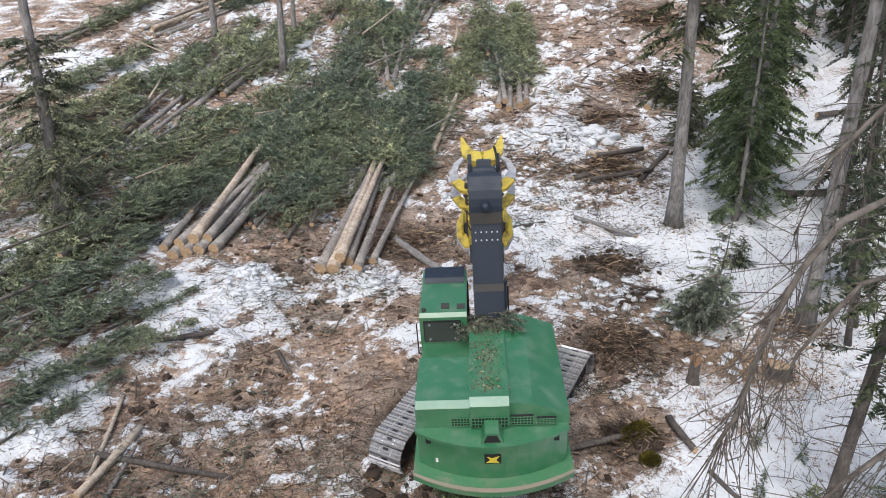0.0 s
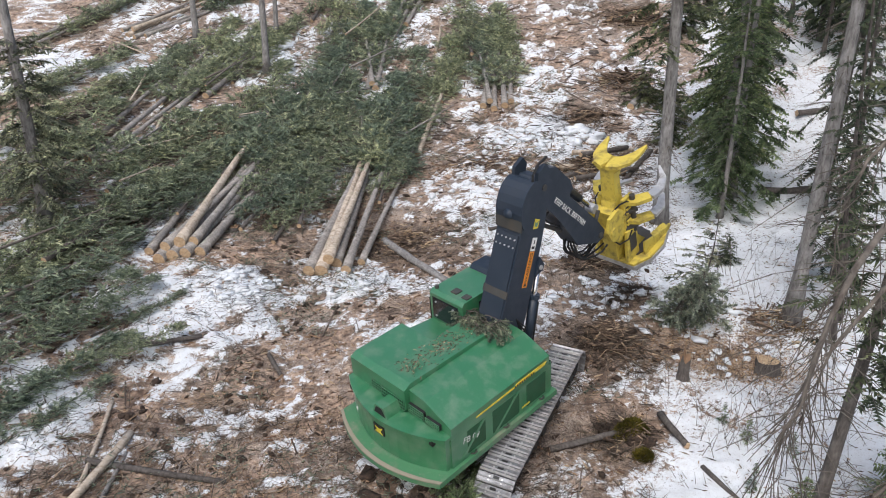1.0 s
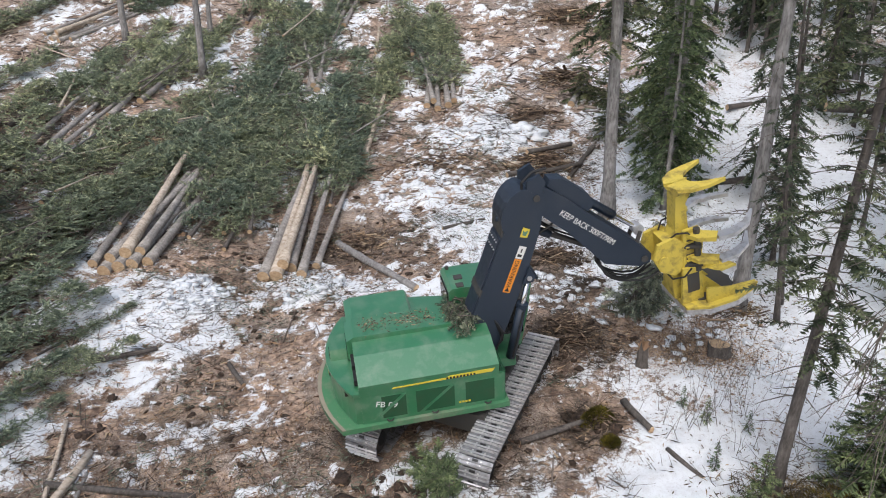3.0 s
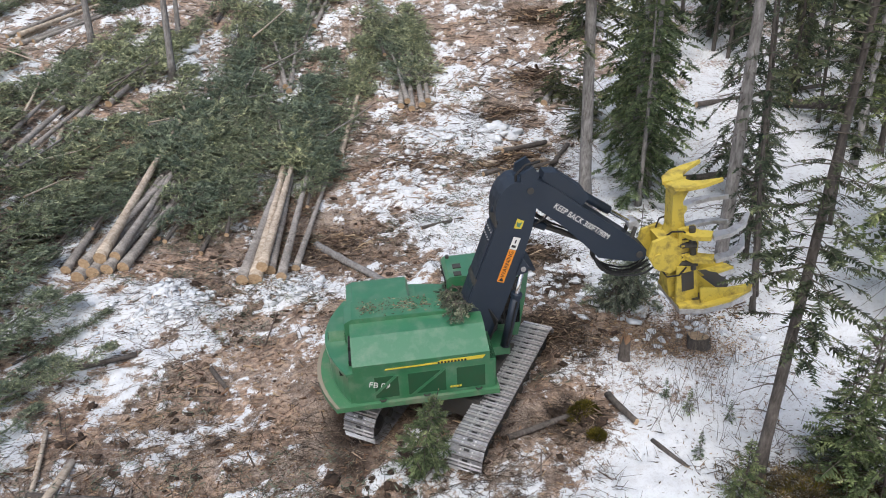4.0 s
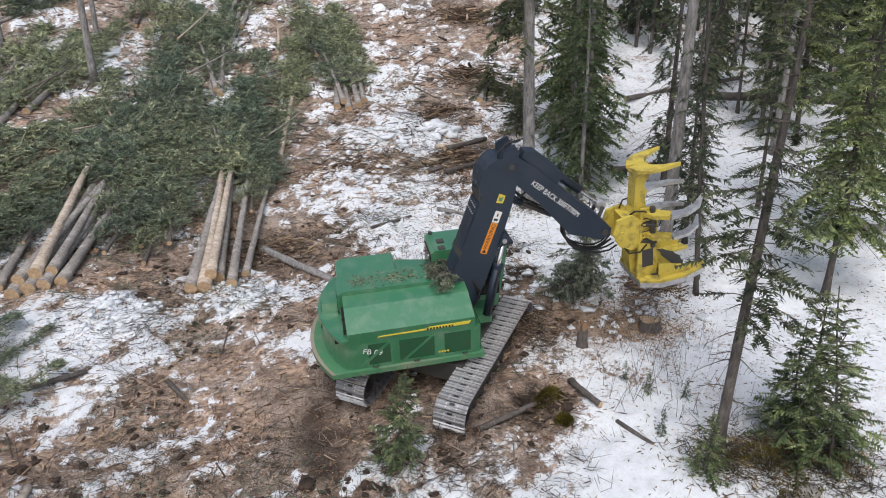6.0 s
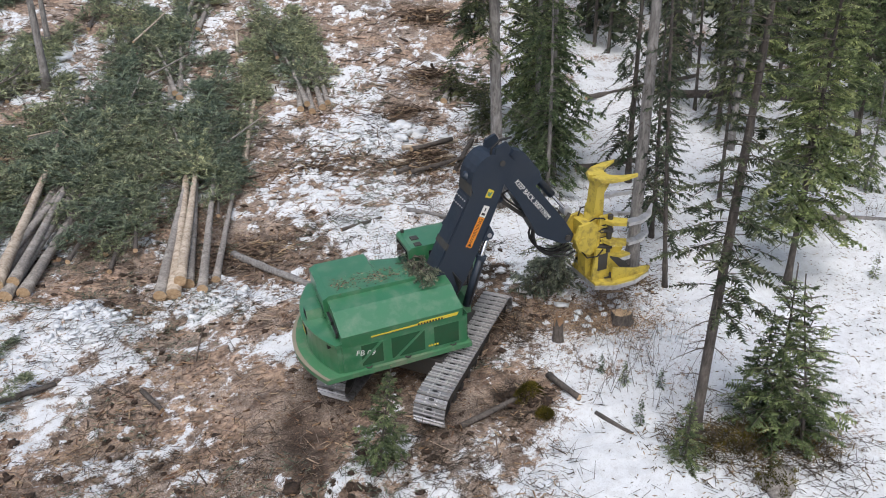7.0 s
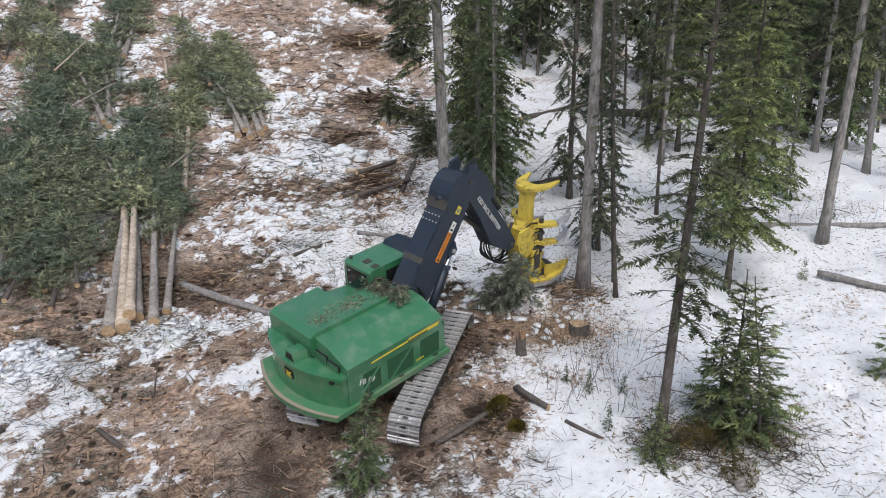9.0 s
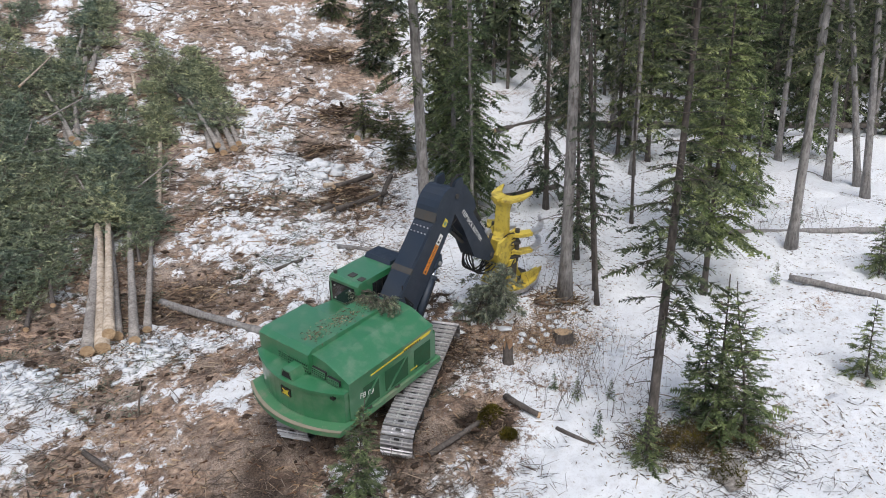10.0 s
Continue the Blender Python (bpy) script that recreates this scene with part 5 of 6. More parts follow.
def build_felled():
    kinds = [felled("felled_spruce", 31, 19, 0.205, 8.6, 1.5, 14, 3, "felled spruce with grey bark, sawn butt and green crown", LOGBARK),
             felled("felled_spruce", 32, 18, 0.185, 8.2, 1.5, 14, 3, "felled spruce with scuffed brown bark and green crown", LOGBARK),
             felled("felled_spruce", 33, 19, 0.225, 9.5, 1.6, 12, 3, "felled spruce with peeled pale stem and green crown", PEELED),
             felled("felled_spruce", 34, 13, 0.17, 2.6, 1.55, 16, 3, "short felled spruce, green almost to its butt", LOGBARK),
             felled("felled_spruce", 35, 11, 0.11, 1.0, 1.65, 16, 3, "bushy felled spruce lying in the slash", BARK_BROWN)]
    for k, ob in enumerate(kinds):
        lay(ob, *((-8.95, 22.5, -8.5), (-4.15, 21.85, -7.0), (-3.75, 21.9, -5.5), (3.6, 37.0, -4.0), (-14.0, 16.5, -12.0))[k])
    rows = [
        # first bundle and its upper layer
        (0, -9.4, 22.4, -9.0, 1.0, 0), (1, -8.5, 22.5, -9.5, 1.0, 0), (0, -8.05, 22.7, -10.0, 0.9, 0), (1, -9.2, 22.6, -9.0, 0.95, 0.33), (2, -8.72, 22.7, -8.5, 0.85, 0.35), (0, -8.3, 22.9, -9.5, 0.8, 0.3), (1, -9.9, 22.9, -8.0, 0.8, 0),
        # second bundle
        (0, -3.3, 22.5, -6.0, 0.95, 0), (1, -2.85, 21.6, -8.0, 0.85, 0), (2, -3.5, 22.1, -5.5, 0.8, 0.33), (1, -2.4, 22.4, -9.0, 0.7, 0),
        # bundles farther up
        (3, 3.05, 37.4, -3.0, 1.0, 0), (3, 4.2, 37.2, -6.0, 1.05, 0), (3, 3.4, 37.3, -1.0, 0.9, 0.3), (3, 4.6, 37.8, -8.0, 0.9, 0), (2, -0.5, 32.4, -15.5, 0.72, 0),
        (3, -3.5, 40.4, -3.0, 0.95, 0), (3, -3.0, 40.7, 0.0, 1.0, 0), (3, -3.2, 40.9, 4.0, 0.9, 0.25), (3, -1.9, 50.2, -12.0, 1.0, 0), (3, -1.4, 50.0, -10.0, 1.0, 0), (3, -2.3, 50.4, -13.0, 0.95, 0.2),
        (1, -15.9, 30.6, -8.0, 0.85, 0), (0, -15.2, 30.4, -7.0, 0.85, 0), (1, -14.6, 31.0, -12.0, 0.8, 0), (3, -13.2, 36.5, -10.0, 1.0, 0), (3, -14.4, 37.5, -6.0, 1.0, 0), (3, -12.2, 38.5, -14.0, 1.0, 0),
        (2, -19.4, 46.8, -32.0, 0.7, 0), (0, -18.9, 46.6, -34.0, 0.7, 0), (1, -19.9, 47.3, -30.0, 0.7, 0), (0, -18.3, 46.9, -36.0, 0.7, 0), (2, -19.1, 47.0, -33.0, 0.65, 0.3),
        (2, -23.5, 30.0, -25.0, 0.8, 0), (0, -24.0, 31.0, -22.0, 0.8, 0), (1, -27.0, 38.0, -28.0, 0.9, 0), (0, -26.0, 42.0, -30.0, 0.9, 0),
    ]
    # green tops lying in the slash between the bundles
    for x, y, turn, s in ((-8.7, 26.2, -9, 0.55), (-9.6, 25.2, -9, 0.5), (-3.6, 26.9, -6, 0.5), (-6.9, 23.9, -9, 0.7), (-5.7, 23.7, -6, 0.7), (-7.3, 27.4, -8, 0.8), (-4.9, 24.6, -5, 0.7), (-10.6, 26.4, -12, 0.8), (-12.0, 23.6, -14, 0.8), (-9.6, 29.8, -9, 0.9), (-5.9, 32.4, -6, 0.9), (-10.6, 16.6, -25, 0.4), (-9.7, 17.7, -30, 0.3), (-9.2, 15.7, -40, 0.28), (-9.9, 12.9, -30, 0.3), (-11.8, 18.6, -16, 0.5), (-10.2, 14.8, -35, 0.32), (-11.6, 10.8, -20, 0.4), (-2.0, 26.6, -8, 0.6), (-13.2, 27.5, -14, 0.9), (-12.4, 30.0, -16, 0.7),
                          (-7.1, 25.6, -8, 0.8), (-5.9, 25.0, -4, 0.8), (-6.6, 30.4, -10, 0.9), (-10.6, 23.8, -12, 0.7), (-5.2, 27.2, -5, 0.8), (-11.6, 14.6, -20, 0.6), (-11.2, 12.6, -30, 0.5), (-9.6, 33.0, -10, 1.0), (-7.2, 34.5, -6, 1.0), (-8.8, 28.6, -14, 0.9), (-5.6, 30.5, -2, 1.0), (-11.2, 26.0, -15, 0.9),
                          (-4.0, 31.5, -2, 1.0), (-2.2, 30.5, -6, 1.0), (-1.0, 32.0, -8, 0.9), (-4.6, 35.5, 4, 1.0), (-1.8, 35.6, -6, 1.0), (-6.0, 38.0, -2, 1.0), (0.8, 38.5, -10, 0.9),
                          (-12.5, 21.0, -18, 0.9), (-14.2, 18.6, -15, 1.0), (-16.8, 21.5, -8, 1.0), (-12.9, 15.2, -14, 0.8), (-15.2, 14.0, -14, 0.9), (-17.4, 25.5, -10, 1.0), (-19.6, 29.0, -12, 1.0),
                          (-15.0, 25.5, -16, 1.0), (-17.4, 35.0, -10, 1.0), (-5.0, 43.5, -4, 1.0), (-6.5, 47.0, -8, 1.0), (-8.0, 50.5, -12, 1.0),
                          (-3.0, 46.0, -8, 0.9), (1.6, 41.0, -10, 0.9), (2.8, 43.5, -4, 1.0), (4.8, 43.0, -8, 0.9), (-5.0, 57.0, -10, 1.0), (0.0, 56.5, -6, 1.0), (-11.2, 40.5, -8, 0.8)):
        rows.append((4, x, y, turn, s, 0.0))
    for k, x, y, turn, s, up in rows:
        c = copy_thing(kinds[k], Matrix.Identity(4))
        lay(c, x, y, turn + (x * 71 + y * 13) % 9 - 4, s, up + (0.35 if k == 4 and int(x * 7 + y) % 3 == 0 else 0.0), (x * 53 + y * 17) % 24 - 12)


def log_piece(name, a, b, r, material, label, lift=0.0, category="log", taper=0.8):
    """A lying piece of stem between two places on the ground."""
    za, zb = ground_z(*a) + r * 0.75 + lift, ground_z(*b) + r * taper * 0.75 + lift
    A, B = Vector((*a, za)), Vector((*b, zb))
    L = (B - A).length
    rng = np.random.RandomState(int(abs(a[0] * 97 + a[1] * 31)) % 9999)
    bm = bmesh.new()
    n = max(4, int(L / 0.5))
    am = 0.03 * L * 0.3
    add_tube(bm, [(am * math.sin(3 * k / n), L * k / n, 0) for k in range(n + 1)], [r * (1 - (1 - taper) * k / n) * rng.uniform(0.94, 1.06) for k in range(n + 1)], 10)
    for v in bm.verts:
        v.co += Vector(rng.normal(size=3) * r * 0.09)
    bmesh.ops.recalc_face_normals(bm, faces=bm.faces[:])
    me = bpy.data.meshes.new(name)
    bm.to_mesh(me)
    bm.free()
    me.materials.append(material)
    me.materials.append(CUTWOOD)
    for p in me.polygons:
        p.use_smooth = len(p.vertices) == 4
        if len(p.vertices) > 4:
            p.material_index = 1
    ob = new(name, me)
    ob.matrix_basis = Matrix.Translation(A) @ (B - A).to_track_quat("Y", "Z").to_matrix().to_4x4()
    return tagged(ob, label, category)


def build_logs():
    log_piece("log", (-1.7, 24.3), (0.9, 20.4), 0.14, BARK, "grey log lying in brown slash")
    log_piece("log", (2.2, 23.9), (3.9, 24.5), 0.07, BARK_BROWN, "thin brown pole lying on snow")
    log_piece("log", (5.1, 24.9), (6.9, 22.8), 0.09, BARK, "thin grey log lying on snow")
    log_piece("log", (-7.5, 12.0), (-8.0, 15.0), 0.06, PEELED, "pale peeled pole among wood chips")
    log_piece("log", (-7.5, 11.6), (-7.1, 13.9), 0.11, PEELED, "splintered pale log among wood chips")
    log_piece("log", (-7.0, 11.5), (-7.0, 13.4), 0.06, BARK, "grey pole among wood chips")
    log_piece("log", (-7.7, 12.9), (-4.6, 12.7), 0.08, BARK_BROWN, "brown rotten log in the slash", -0.05)
    log_piece("log", (-8.2, 17.4), (-6.6, 17.9), 0.08, BARK_BROWN, "broken brown branch on snowy slash")
    log_piece("log", (-4.6, 17.3), (-4.1, 16.5), 0.07, BARK_BROWN, "short broken stick on the slash")
    log_piece("log", (-13.5, 17.6), (-10.4, 18.1), 0.045, BARK, "thin grey branch across green slash")
    log_piece("log", (-11.8, 21.4), (-10.9, 22.4), 0.07, BARK, "grey pole leaning in the slash", 0.2)
    log_piece("log", (5.3, 13.6), (5.5, 12.4), 0.085, BARK_BROWN, "rotten brown log end in the snow", 0.05)
    log_piece("log", (5.65, 11.9), (6.0, 10.9), 0.05, BARK_BROWN, "dark log half buried in snow", -0.04)
    log_piece("log", (2.6, 12.9), (4.2, 13.0), 0.08, BARK_BROWN, "weathered grey log beside the moss")
    rng = random.Random(12)
    for k in range(34):
        x, y = rng.choice(((-8, 34), (-3, 33), (-15, 27), (-13, 20), (-14, 40), (-6, 27), (-4, 43)))
        x, y, a, L = x + rng.uniform(-2.6, 2.6), y + rng.uniform(-4, 4), radians(rng.gauss(-14, 26)), rng.uniform(2.0, 6.0)
        log_piece("pole", (x, y), (x - L * math.sin(a), y + L * math.cos(a)), rng.uniform(0.03, 0.075), rng.choice((BARK, LOGBARK, PEELED, DEADWOOD)), "thin grey pole lying across green slash", rng.uniform(0.5, 0.95), "pole", 0.45)
    log_piece("log", (12.6, 48.4), (16.0, 48.8), 0.13, BARK_BROWN, "brown log in an upper brush heap", 0.1)
    log_piece("log", (13.8, 47.4), (14.4, 49.4), 0.08, PEELED, "pale splintered log in an upper brush heap", 0.25)
    log_piece("log", (10.2, 30.6), (8.2, 27.8), 0.12, BARK_BROWN, "brown log in a brush pile")
    for k, (a, b, r) in enumerate((((5.6, 28.4), (8.4, 29.3), 0.13), ((5.8, 29.2), (8.6, 29.0), 0.12), ((6.2, 28.0), (9.0, 28.5), 0.11), ((6.4, 29.8), (9.2, 30.0), 0.12), ((6.6, 29.0), (8.9, 29.9), 0.12))):
        log_piece("log", a, b, r, PEELED if k % 2 else BARK_BROWN, "broken pale log heaped in a brush pile", 0.12 * k)
    log_piece("log", (13.0, 25.5), (16.2, 25.0), 0.16, BARK_BROWN, "fallen trunk half covered by snow")
    log_piece("log", (17.5, 18.4), (24.5, 14.6), 0.13, BARK, "grey fallen trunk lying on forest snow", 0.1)
    log_piece("log", (17.5, 13.9), (19.4, 10.4), 0.11, BARK, "forked grey windfall lying on snow", 0.1)
    log_piece("log", (22.0, 31.0), (46.0, 25.2), 0.22, BARK_BROWN, "long dark fallen trunk across the forest", 0.5)
    log_piece("log", (26.0, 22.5), (32.0, 28.0), 0.14, BARK_BROWN, "dark slanting fallen trunk in the forest", 0.4)
    log_piece("log", (18.0, 33.0), (27.0, 35.0), 0.14, BARK_BROWN, "dark fallen trunk in the forest", 0.2)
    log_piece("log", (10.6, 35.6), (12.2, 38.4), 0.18, BARK, "grey log at the forest edge")
    log_piece("log", (0.6, 45.5), (1.0, 49.5), 0.11, PEELED, "pale peeled pole lying uphill")
    log_piece("log", (-13.3, 33.2), (-13.8, 36.6), 0.10, PEELED, "pale broken pole in the slash", 0.1)


def stump(x, y, r, hgt, label, rough=False, seed=1):
    rng = np.random.RandomState(seed)
    bm = bmesh.new()
    n = 18
    rings = []
    wob = [1 + 0.10 * math.sin(3 * a + seed) + 0.06 * rng.randn() for a in (2 * math.pi * k / n for k in range(n))]
    for z, f in ((-0.2, 1.5), (0.05, 1.25), (0.2 * hgt + 0.05, 1.06), (hgt, 1.0)):
        ring = []
        for k in range(n):
            a = 2 * math.pi * k / n
            up = (rng.uniform(-0.45, 0.25) * hgt if rough and z == hgt else 0)
            ring.append(bm.verts.new((r * f * wob[k] * math.cos(a), r * f * wob[k] * math.sin(a), z + up)))
        rings.append(ring)
    for a, b in zip(rings, rings[1:]):
        for k in range(n):
            bm.faces.new((a[k], a[(k + 1) % n], b[(k + 1) % n], b[k]))
    mid = bm.verts.new((0, 0, hgt * (0.7 if rough else 1.0)))
    tops = [bm.faces.new((rings[-1][k], rings[-1][(k + 1) % n], mid)) for k in range(n)]
    for f in tops:
        f.material_index = 1
    bmesh.ops.recalc_face_normals(bm, faces=bm.faces[:])
    me = bpy.data.meshes.new("stump")
    bm.to_mesh(me)
    bm.free()
    me.materials.append(BARK_BROWN)
    me.materials.append(CHIPS if rough else CUTWOOD)
    ob = new("stump", me)
    ob.matrix_basis = pose(x, y, ground_z(x, y), 0, 0, seed * 40)
    return tagged(ob, label, "stump")


def boulder(x, y, size, label):
    v, f = clod_mesh(4)
    rock = thing("boulder", x, y, ground_z(x, y), 30, label=label, category="rock")
    link("stone", [tuple(q * size) for q in v], [tuple(int(i) for i in q) for q in f], LOGBARK, rock, smooth=True)
    rng = np.random.RandomState(9)
    t = Tris()
    top = v[v[:, 2] > 0.1] * size
    p = top[rng.randint(0, len(top), 900)] + rng.normal(0, 0.05, (900, 3))
    t.diamonds(p, rng.normal(0, 0.4, (900, 3)) + np.array([[0, 0, 0.8]]), rng.uniform(0.04, 0.09, 900), rng.uniform(0.015, 0.03, 900), rng)
    tuft = tagged(new("moss_cover", t.mesh("moss_cover", MOSS)), kind="stuff")
    tuft.parent = rock


def build_stumps():
    boulder(7.75, 8.6, 0.42, "mossy brown boulder half sunk in snow")
    stump(6.25, 14.85, 0.13, 0.75, "splintered reddish-brown stump in snow", True, 2)
    stump(8.5, 15.15, 0.27, 0.32, "freshly sawn pale stump in snow", False, 3)
    for k, (x, y) in enumerate(((-7.4, 24.9), (9.0, 40.0), (10.5, 44.0))):
        stump(x, y, 0.20 + 0.02 * (k % 4), 0.16, "low sawn stump in the slash", k % 3 == 0, 5 + k)


def clod_mesh(seed):
    rng = np.random.RandomState(seed)
    bm = bmesh.new()
    bmesh.ops.create_icosphere(bm, subdivisions=2, radius=1.0)
    for v in bm.verts:
        n = noise.noise(v.co * 1.3 + Vector((seed * 7.1, 0, 0))) * 0.75 + noise.noise(v.co * 3.1 + Vector((0, seed * 3.3, 0))) * 0.45 + noise.noise(v.co * 7.0) * 0.2
        v.co *= 1 + n
        v.co.z *= 0.5
    v = np.array([v.co[:] for v in bm.verts])
    f = np.array([[w.index for w in q.verts] for q in bm.faces])
    bm.free()
    return v, f


def scatter_lumps(name, spots, material, label, category):
    """Many lumps in one mesh: spots are (x, y, size)."""
    shapes = [clod_mesh(k) for k in range(6)]
    rng = np.random.RandomState(8)
    vs, fs, n = [], [], 0
    z = height(np.array([s[0] for s in spots]), np.array([s[1] for s in spots]))
    for (x, y, size), h in zip(spots, z):
        v, f = shapes[rng.randint(6)]
        a = rng.uniform(0, 6.28)
        c, s = math.cos(a), math.sin(a)
        q = v * size * rng.uniform(0.6, 1.5, (1, 3))
        q = np.stack([q[:, 0] * c - q[:, 1] * s + x, q[:, 0] * s + q[:, 1] * c + y, q[:, 2] + h + size * 0.15], 1)
        vs.append(q)
        fs.append(f + n)
        n += len(q)
    v, f = np.concatenate(vs), np.concatenate(fs)
    me = bpy.data.meshes.new(name)
    me.vertices.add(len(v))
    me.vertices.foreach_set("co", v.ravel())
    me.loops.add(f.size)
    me.loops.foreach_set("vertex_index", f.ravel())
    me.polygons.add(len(f))
    me.polygons.foreach_set("loop_start", np.arange(0, f.size, 3))
    me.update(calc_edges=True)
    me.polygons.foreach_set("use_smooth", [True] * len(f))
    me.materials.append(material)
    return tagged(new(name, me), label, category, kind="stuff")


def build_slash():
    rng = np.random.RandomState(21)
    def spots(n, x0, x1, y0, y1, test):
        x, y = rng.uniform(x0, x1, n), rng.uniform(y0, y1, n)
        keep = test(x, y)
        return x[keep], y[keep]
    cut = lambda x, y: (x < forest_edge(y) + 1.0)
    # sticks and twigs
    for name, n, (y0, y1), lo, hi, rad, label in (("slash_sticks", 32000, (7, 30), 0.06, 0.70, 0.0075, "broken twigs and sticks strewn over the cut"), ("far_slash_sticks", 9000, (30, 62), 0.3, 1.5, 0.022, "broken sticks strewn over the upper cut")):
        x, y = spots(n, -26, 12, y0, y1, lambda x, y: cut(x, y) & (rng.rand(len(x)) > 0.5 * np.clip((snow_amount(x, y) - 0.2) * 2.2, 0, 1)))
        a, L = rng.uniform(0, 6.28, len(x)), rng.uniform(lo, hi, len(x)) * rng.rand(len(x)) * (1 + 1.6 * (rng.rand(len(x)) > 0.95))
        z = height(x, y) + rng.uniform(0, 0.08, len(x))
        p = np.stack([x, y, z], 1)
        d = np.stack([np.cos(a), np.sin(a), rng.normal(0, 0.22, len(x)) + 0.12 * np.sin(a)], 1) * L[:, None]
        q = p + d
        q[:, 2] = np.maximum(q[:, 2], height(q[:, 0], q[:, 1]) - 0.02)
        t = Tris()
        rr = rad * rng.uniform(0.4, 1.9, len(x)) * (1 + 1.2 * (rng.rand(len(x)) > 0.93))
        t.rods(p, q, rr, rr * 0.5, 4)
        tagged(new(name, t.mesh(name, STICKS)), label, "slash", kind="stuff")
    # wood chips and bark shreds
    x, y = spots(44000, -16, 10, 7, 34, lambda x, y: cut(x, y) & (fractal(x, y, 0.5, 3, 4) > 0.42 + 0.25 * rng.rand(len(x))))
    hx, hy = [], []
    for cx, cy, s, n in ((7.7, 16.0, 0.9, 1500), (8.6, 14.9, 0.8, 800), (6.2, 16.2, 0.7, 700), (9.2, 16.6, 0.8, 600), (-8.8, 22.0, 1.2, 600), (-3.4, 21.8, 0.9, 600), (-1.0, 24.0, 1.6, 1200), (-6.5, 13.0, 1.6, 1800), (-4.0, 14.2, 1.2, 900), (-2.6, 12.2, 1.2, 900), (-3.6, 10.8, 1.4, 900), (4.7, 16.4, 0.7, 500), (6.5, 25.4, 0.9, 500), (4.0, 37.0, 1.0, 500), (7.4, 29.0, 1.5, 900), (-1.6, 50, 1.2, 400), (-17.5, 47, 2.2, 600), (14.2, 48.4, 1.4, 500), (11.0, 39.5, 1.0, 300)):
        hx.append(rng.normal(cx, s, n))
        hy.append(rng.normal(cy, s * 0.8, n))
    x, y = np.concatenate([x] + hx), np.concatenate([y] + hy)
    t = Tris()
    a = rng.uniform(0, 6.28, len(x))
    size = rng.uniform(0.03, 0.14, len(x)) * (1 + 0.8 * (y > 26))
    d = np.stack([np.cos(a), np.sin(a), rng.normal(0, 0.3, len(x))], 1)
    t.diamonds(np.stack([x, y, height(x, y) + 0.02], 1), d, size, size * rng.uniform(0.15, 0.4, len(x)), rng)
    tagged(new("wood_chips", t.mesh("wood_chips", CHIPS)), "orange wood chips and bark shreds on the ground", "wood chips", kind="stuff")
    # sawdust thrown over the snow and the fresh butts
    t = Tris()
    for cx, cy, sx, sy, n in ((7.7, 15.5, 1.1, 0.7, 5200), (8.9, 15.0, 0.7, 0.5, 2600), (7.4, 17.0, 0.6, 0.5, 1600), (5.4, 23.9, 0.7, 0.4, 1500), (-8.8, 22.0, 0.9, 0.4, 1500), (-3.5, 21.4, 0.8, 0.4, 1500), (-6.0, 15.4, 0.5, 0.3, 1200), (-3.2, 11.4, 0.6, 0.4, 1200), (-5.2, 12.9, 0.8, 0.5, 1400)):
        x, y = rng.normal(cx, sx, n), rng.normal(cy, sy, n)
        d = np.stack([rng.normal(0, 1, n), rng.normal(0, 1, n), rng.normal(0, 0.2, n)], 1)
        size = rng.uniform(0.015, 0.05, n)
        t.diamonds(np.stack([x, y, height(x, y) + 0.012], 1), d, size, size * 0.6, rng)
    tagged(new("sawdust", t.mesh("sawdust", CUTWOOD)), "pale orange sawdust sprayed over snow and slash", "sawdust", kind="stuff")
    # splintered chunks of bark and wood
    x, y = spots(12000, -14, 8, 7, 30, lambda x, y: cut(x, y) & (fractal(x, y, 0.6, 3, 2) + 0.2 * rng.rand(len(x)) > 0.56) & (snow_amount(x, y) < 0.42))
    t = Tris()
    a, L = rng.uniform(0, 6.28, len(x)), 0.04 + 0.20 * rng.rand(len(x)) ** 2
    p = np.stack([x, y, height(x, y) + 0.02], 1)
    q = p + np.stack([np.cos(a), np.sin(a), rng.normal(0, 0.2, len(x)) + 0.1], 1) * L[:, None]
    t.rods(p, q, L * rng.uniform(0.06, 0.18, len(x)), L * rng.uniform(0.02, 0.10, len(x)), 4)
    tagged(new("bark_chunks", t.mesh("bark_chunks", CHIPS)), "reddish splintered chunks of bark and wood", "wood chips", kind="stuff")
    # green sprigs broken off
    t = Tris()
    x, y = spots(5200, -20, 8, 8, 50, lambda x, y: (x < forest_edge(y)) & (fractal(x, y, 0.35, 3, 5) + 0.016 * np.clip(-x, 0, 14) > 0.56))
    for k in range(14):
        n = len(x)
        a = rng.uniform(0, 6.28, n)
        d = np.stack([np.cos(a), np.sin(a), rng.uniform(-0.1, 0.7, n)], 1)
        px, py = x + rng.normal(0, 0.16, n), y + rng.normal(0, 0.16, n)
        t.diamonds(np.stack([px, py, height(px, py) + rng.uniform(0, 0.16, n)], 1), d, rng.uniform(0.10, 0.24, n), rng.uniform(0.014, 0.032, n), rng)
    tagged(new("green_sprigs", t.mesh("green_sprigs", NEEDLES_OLIVE)), "green spruce sprigs broken off over the slash", "slash", kind="stuff")
    # dry brown tangles
    t = Tris()
    x, y = spots(6500, -12, 11, 8, 36, lambda x, y: cut(x, y) & (fractal(x, y, 0.45, 3, 1) > 0.5))
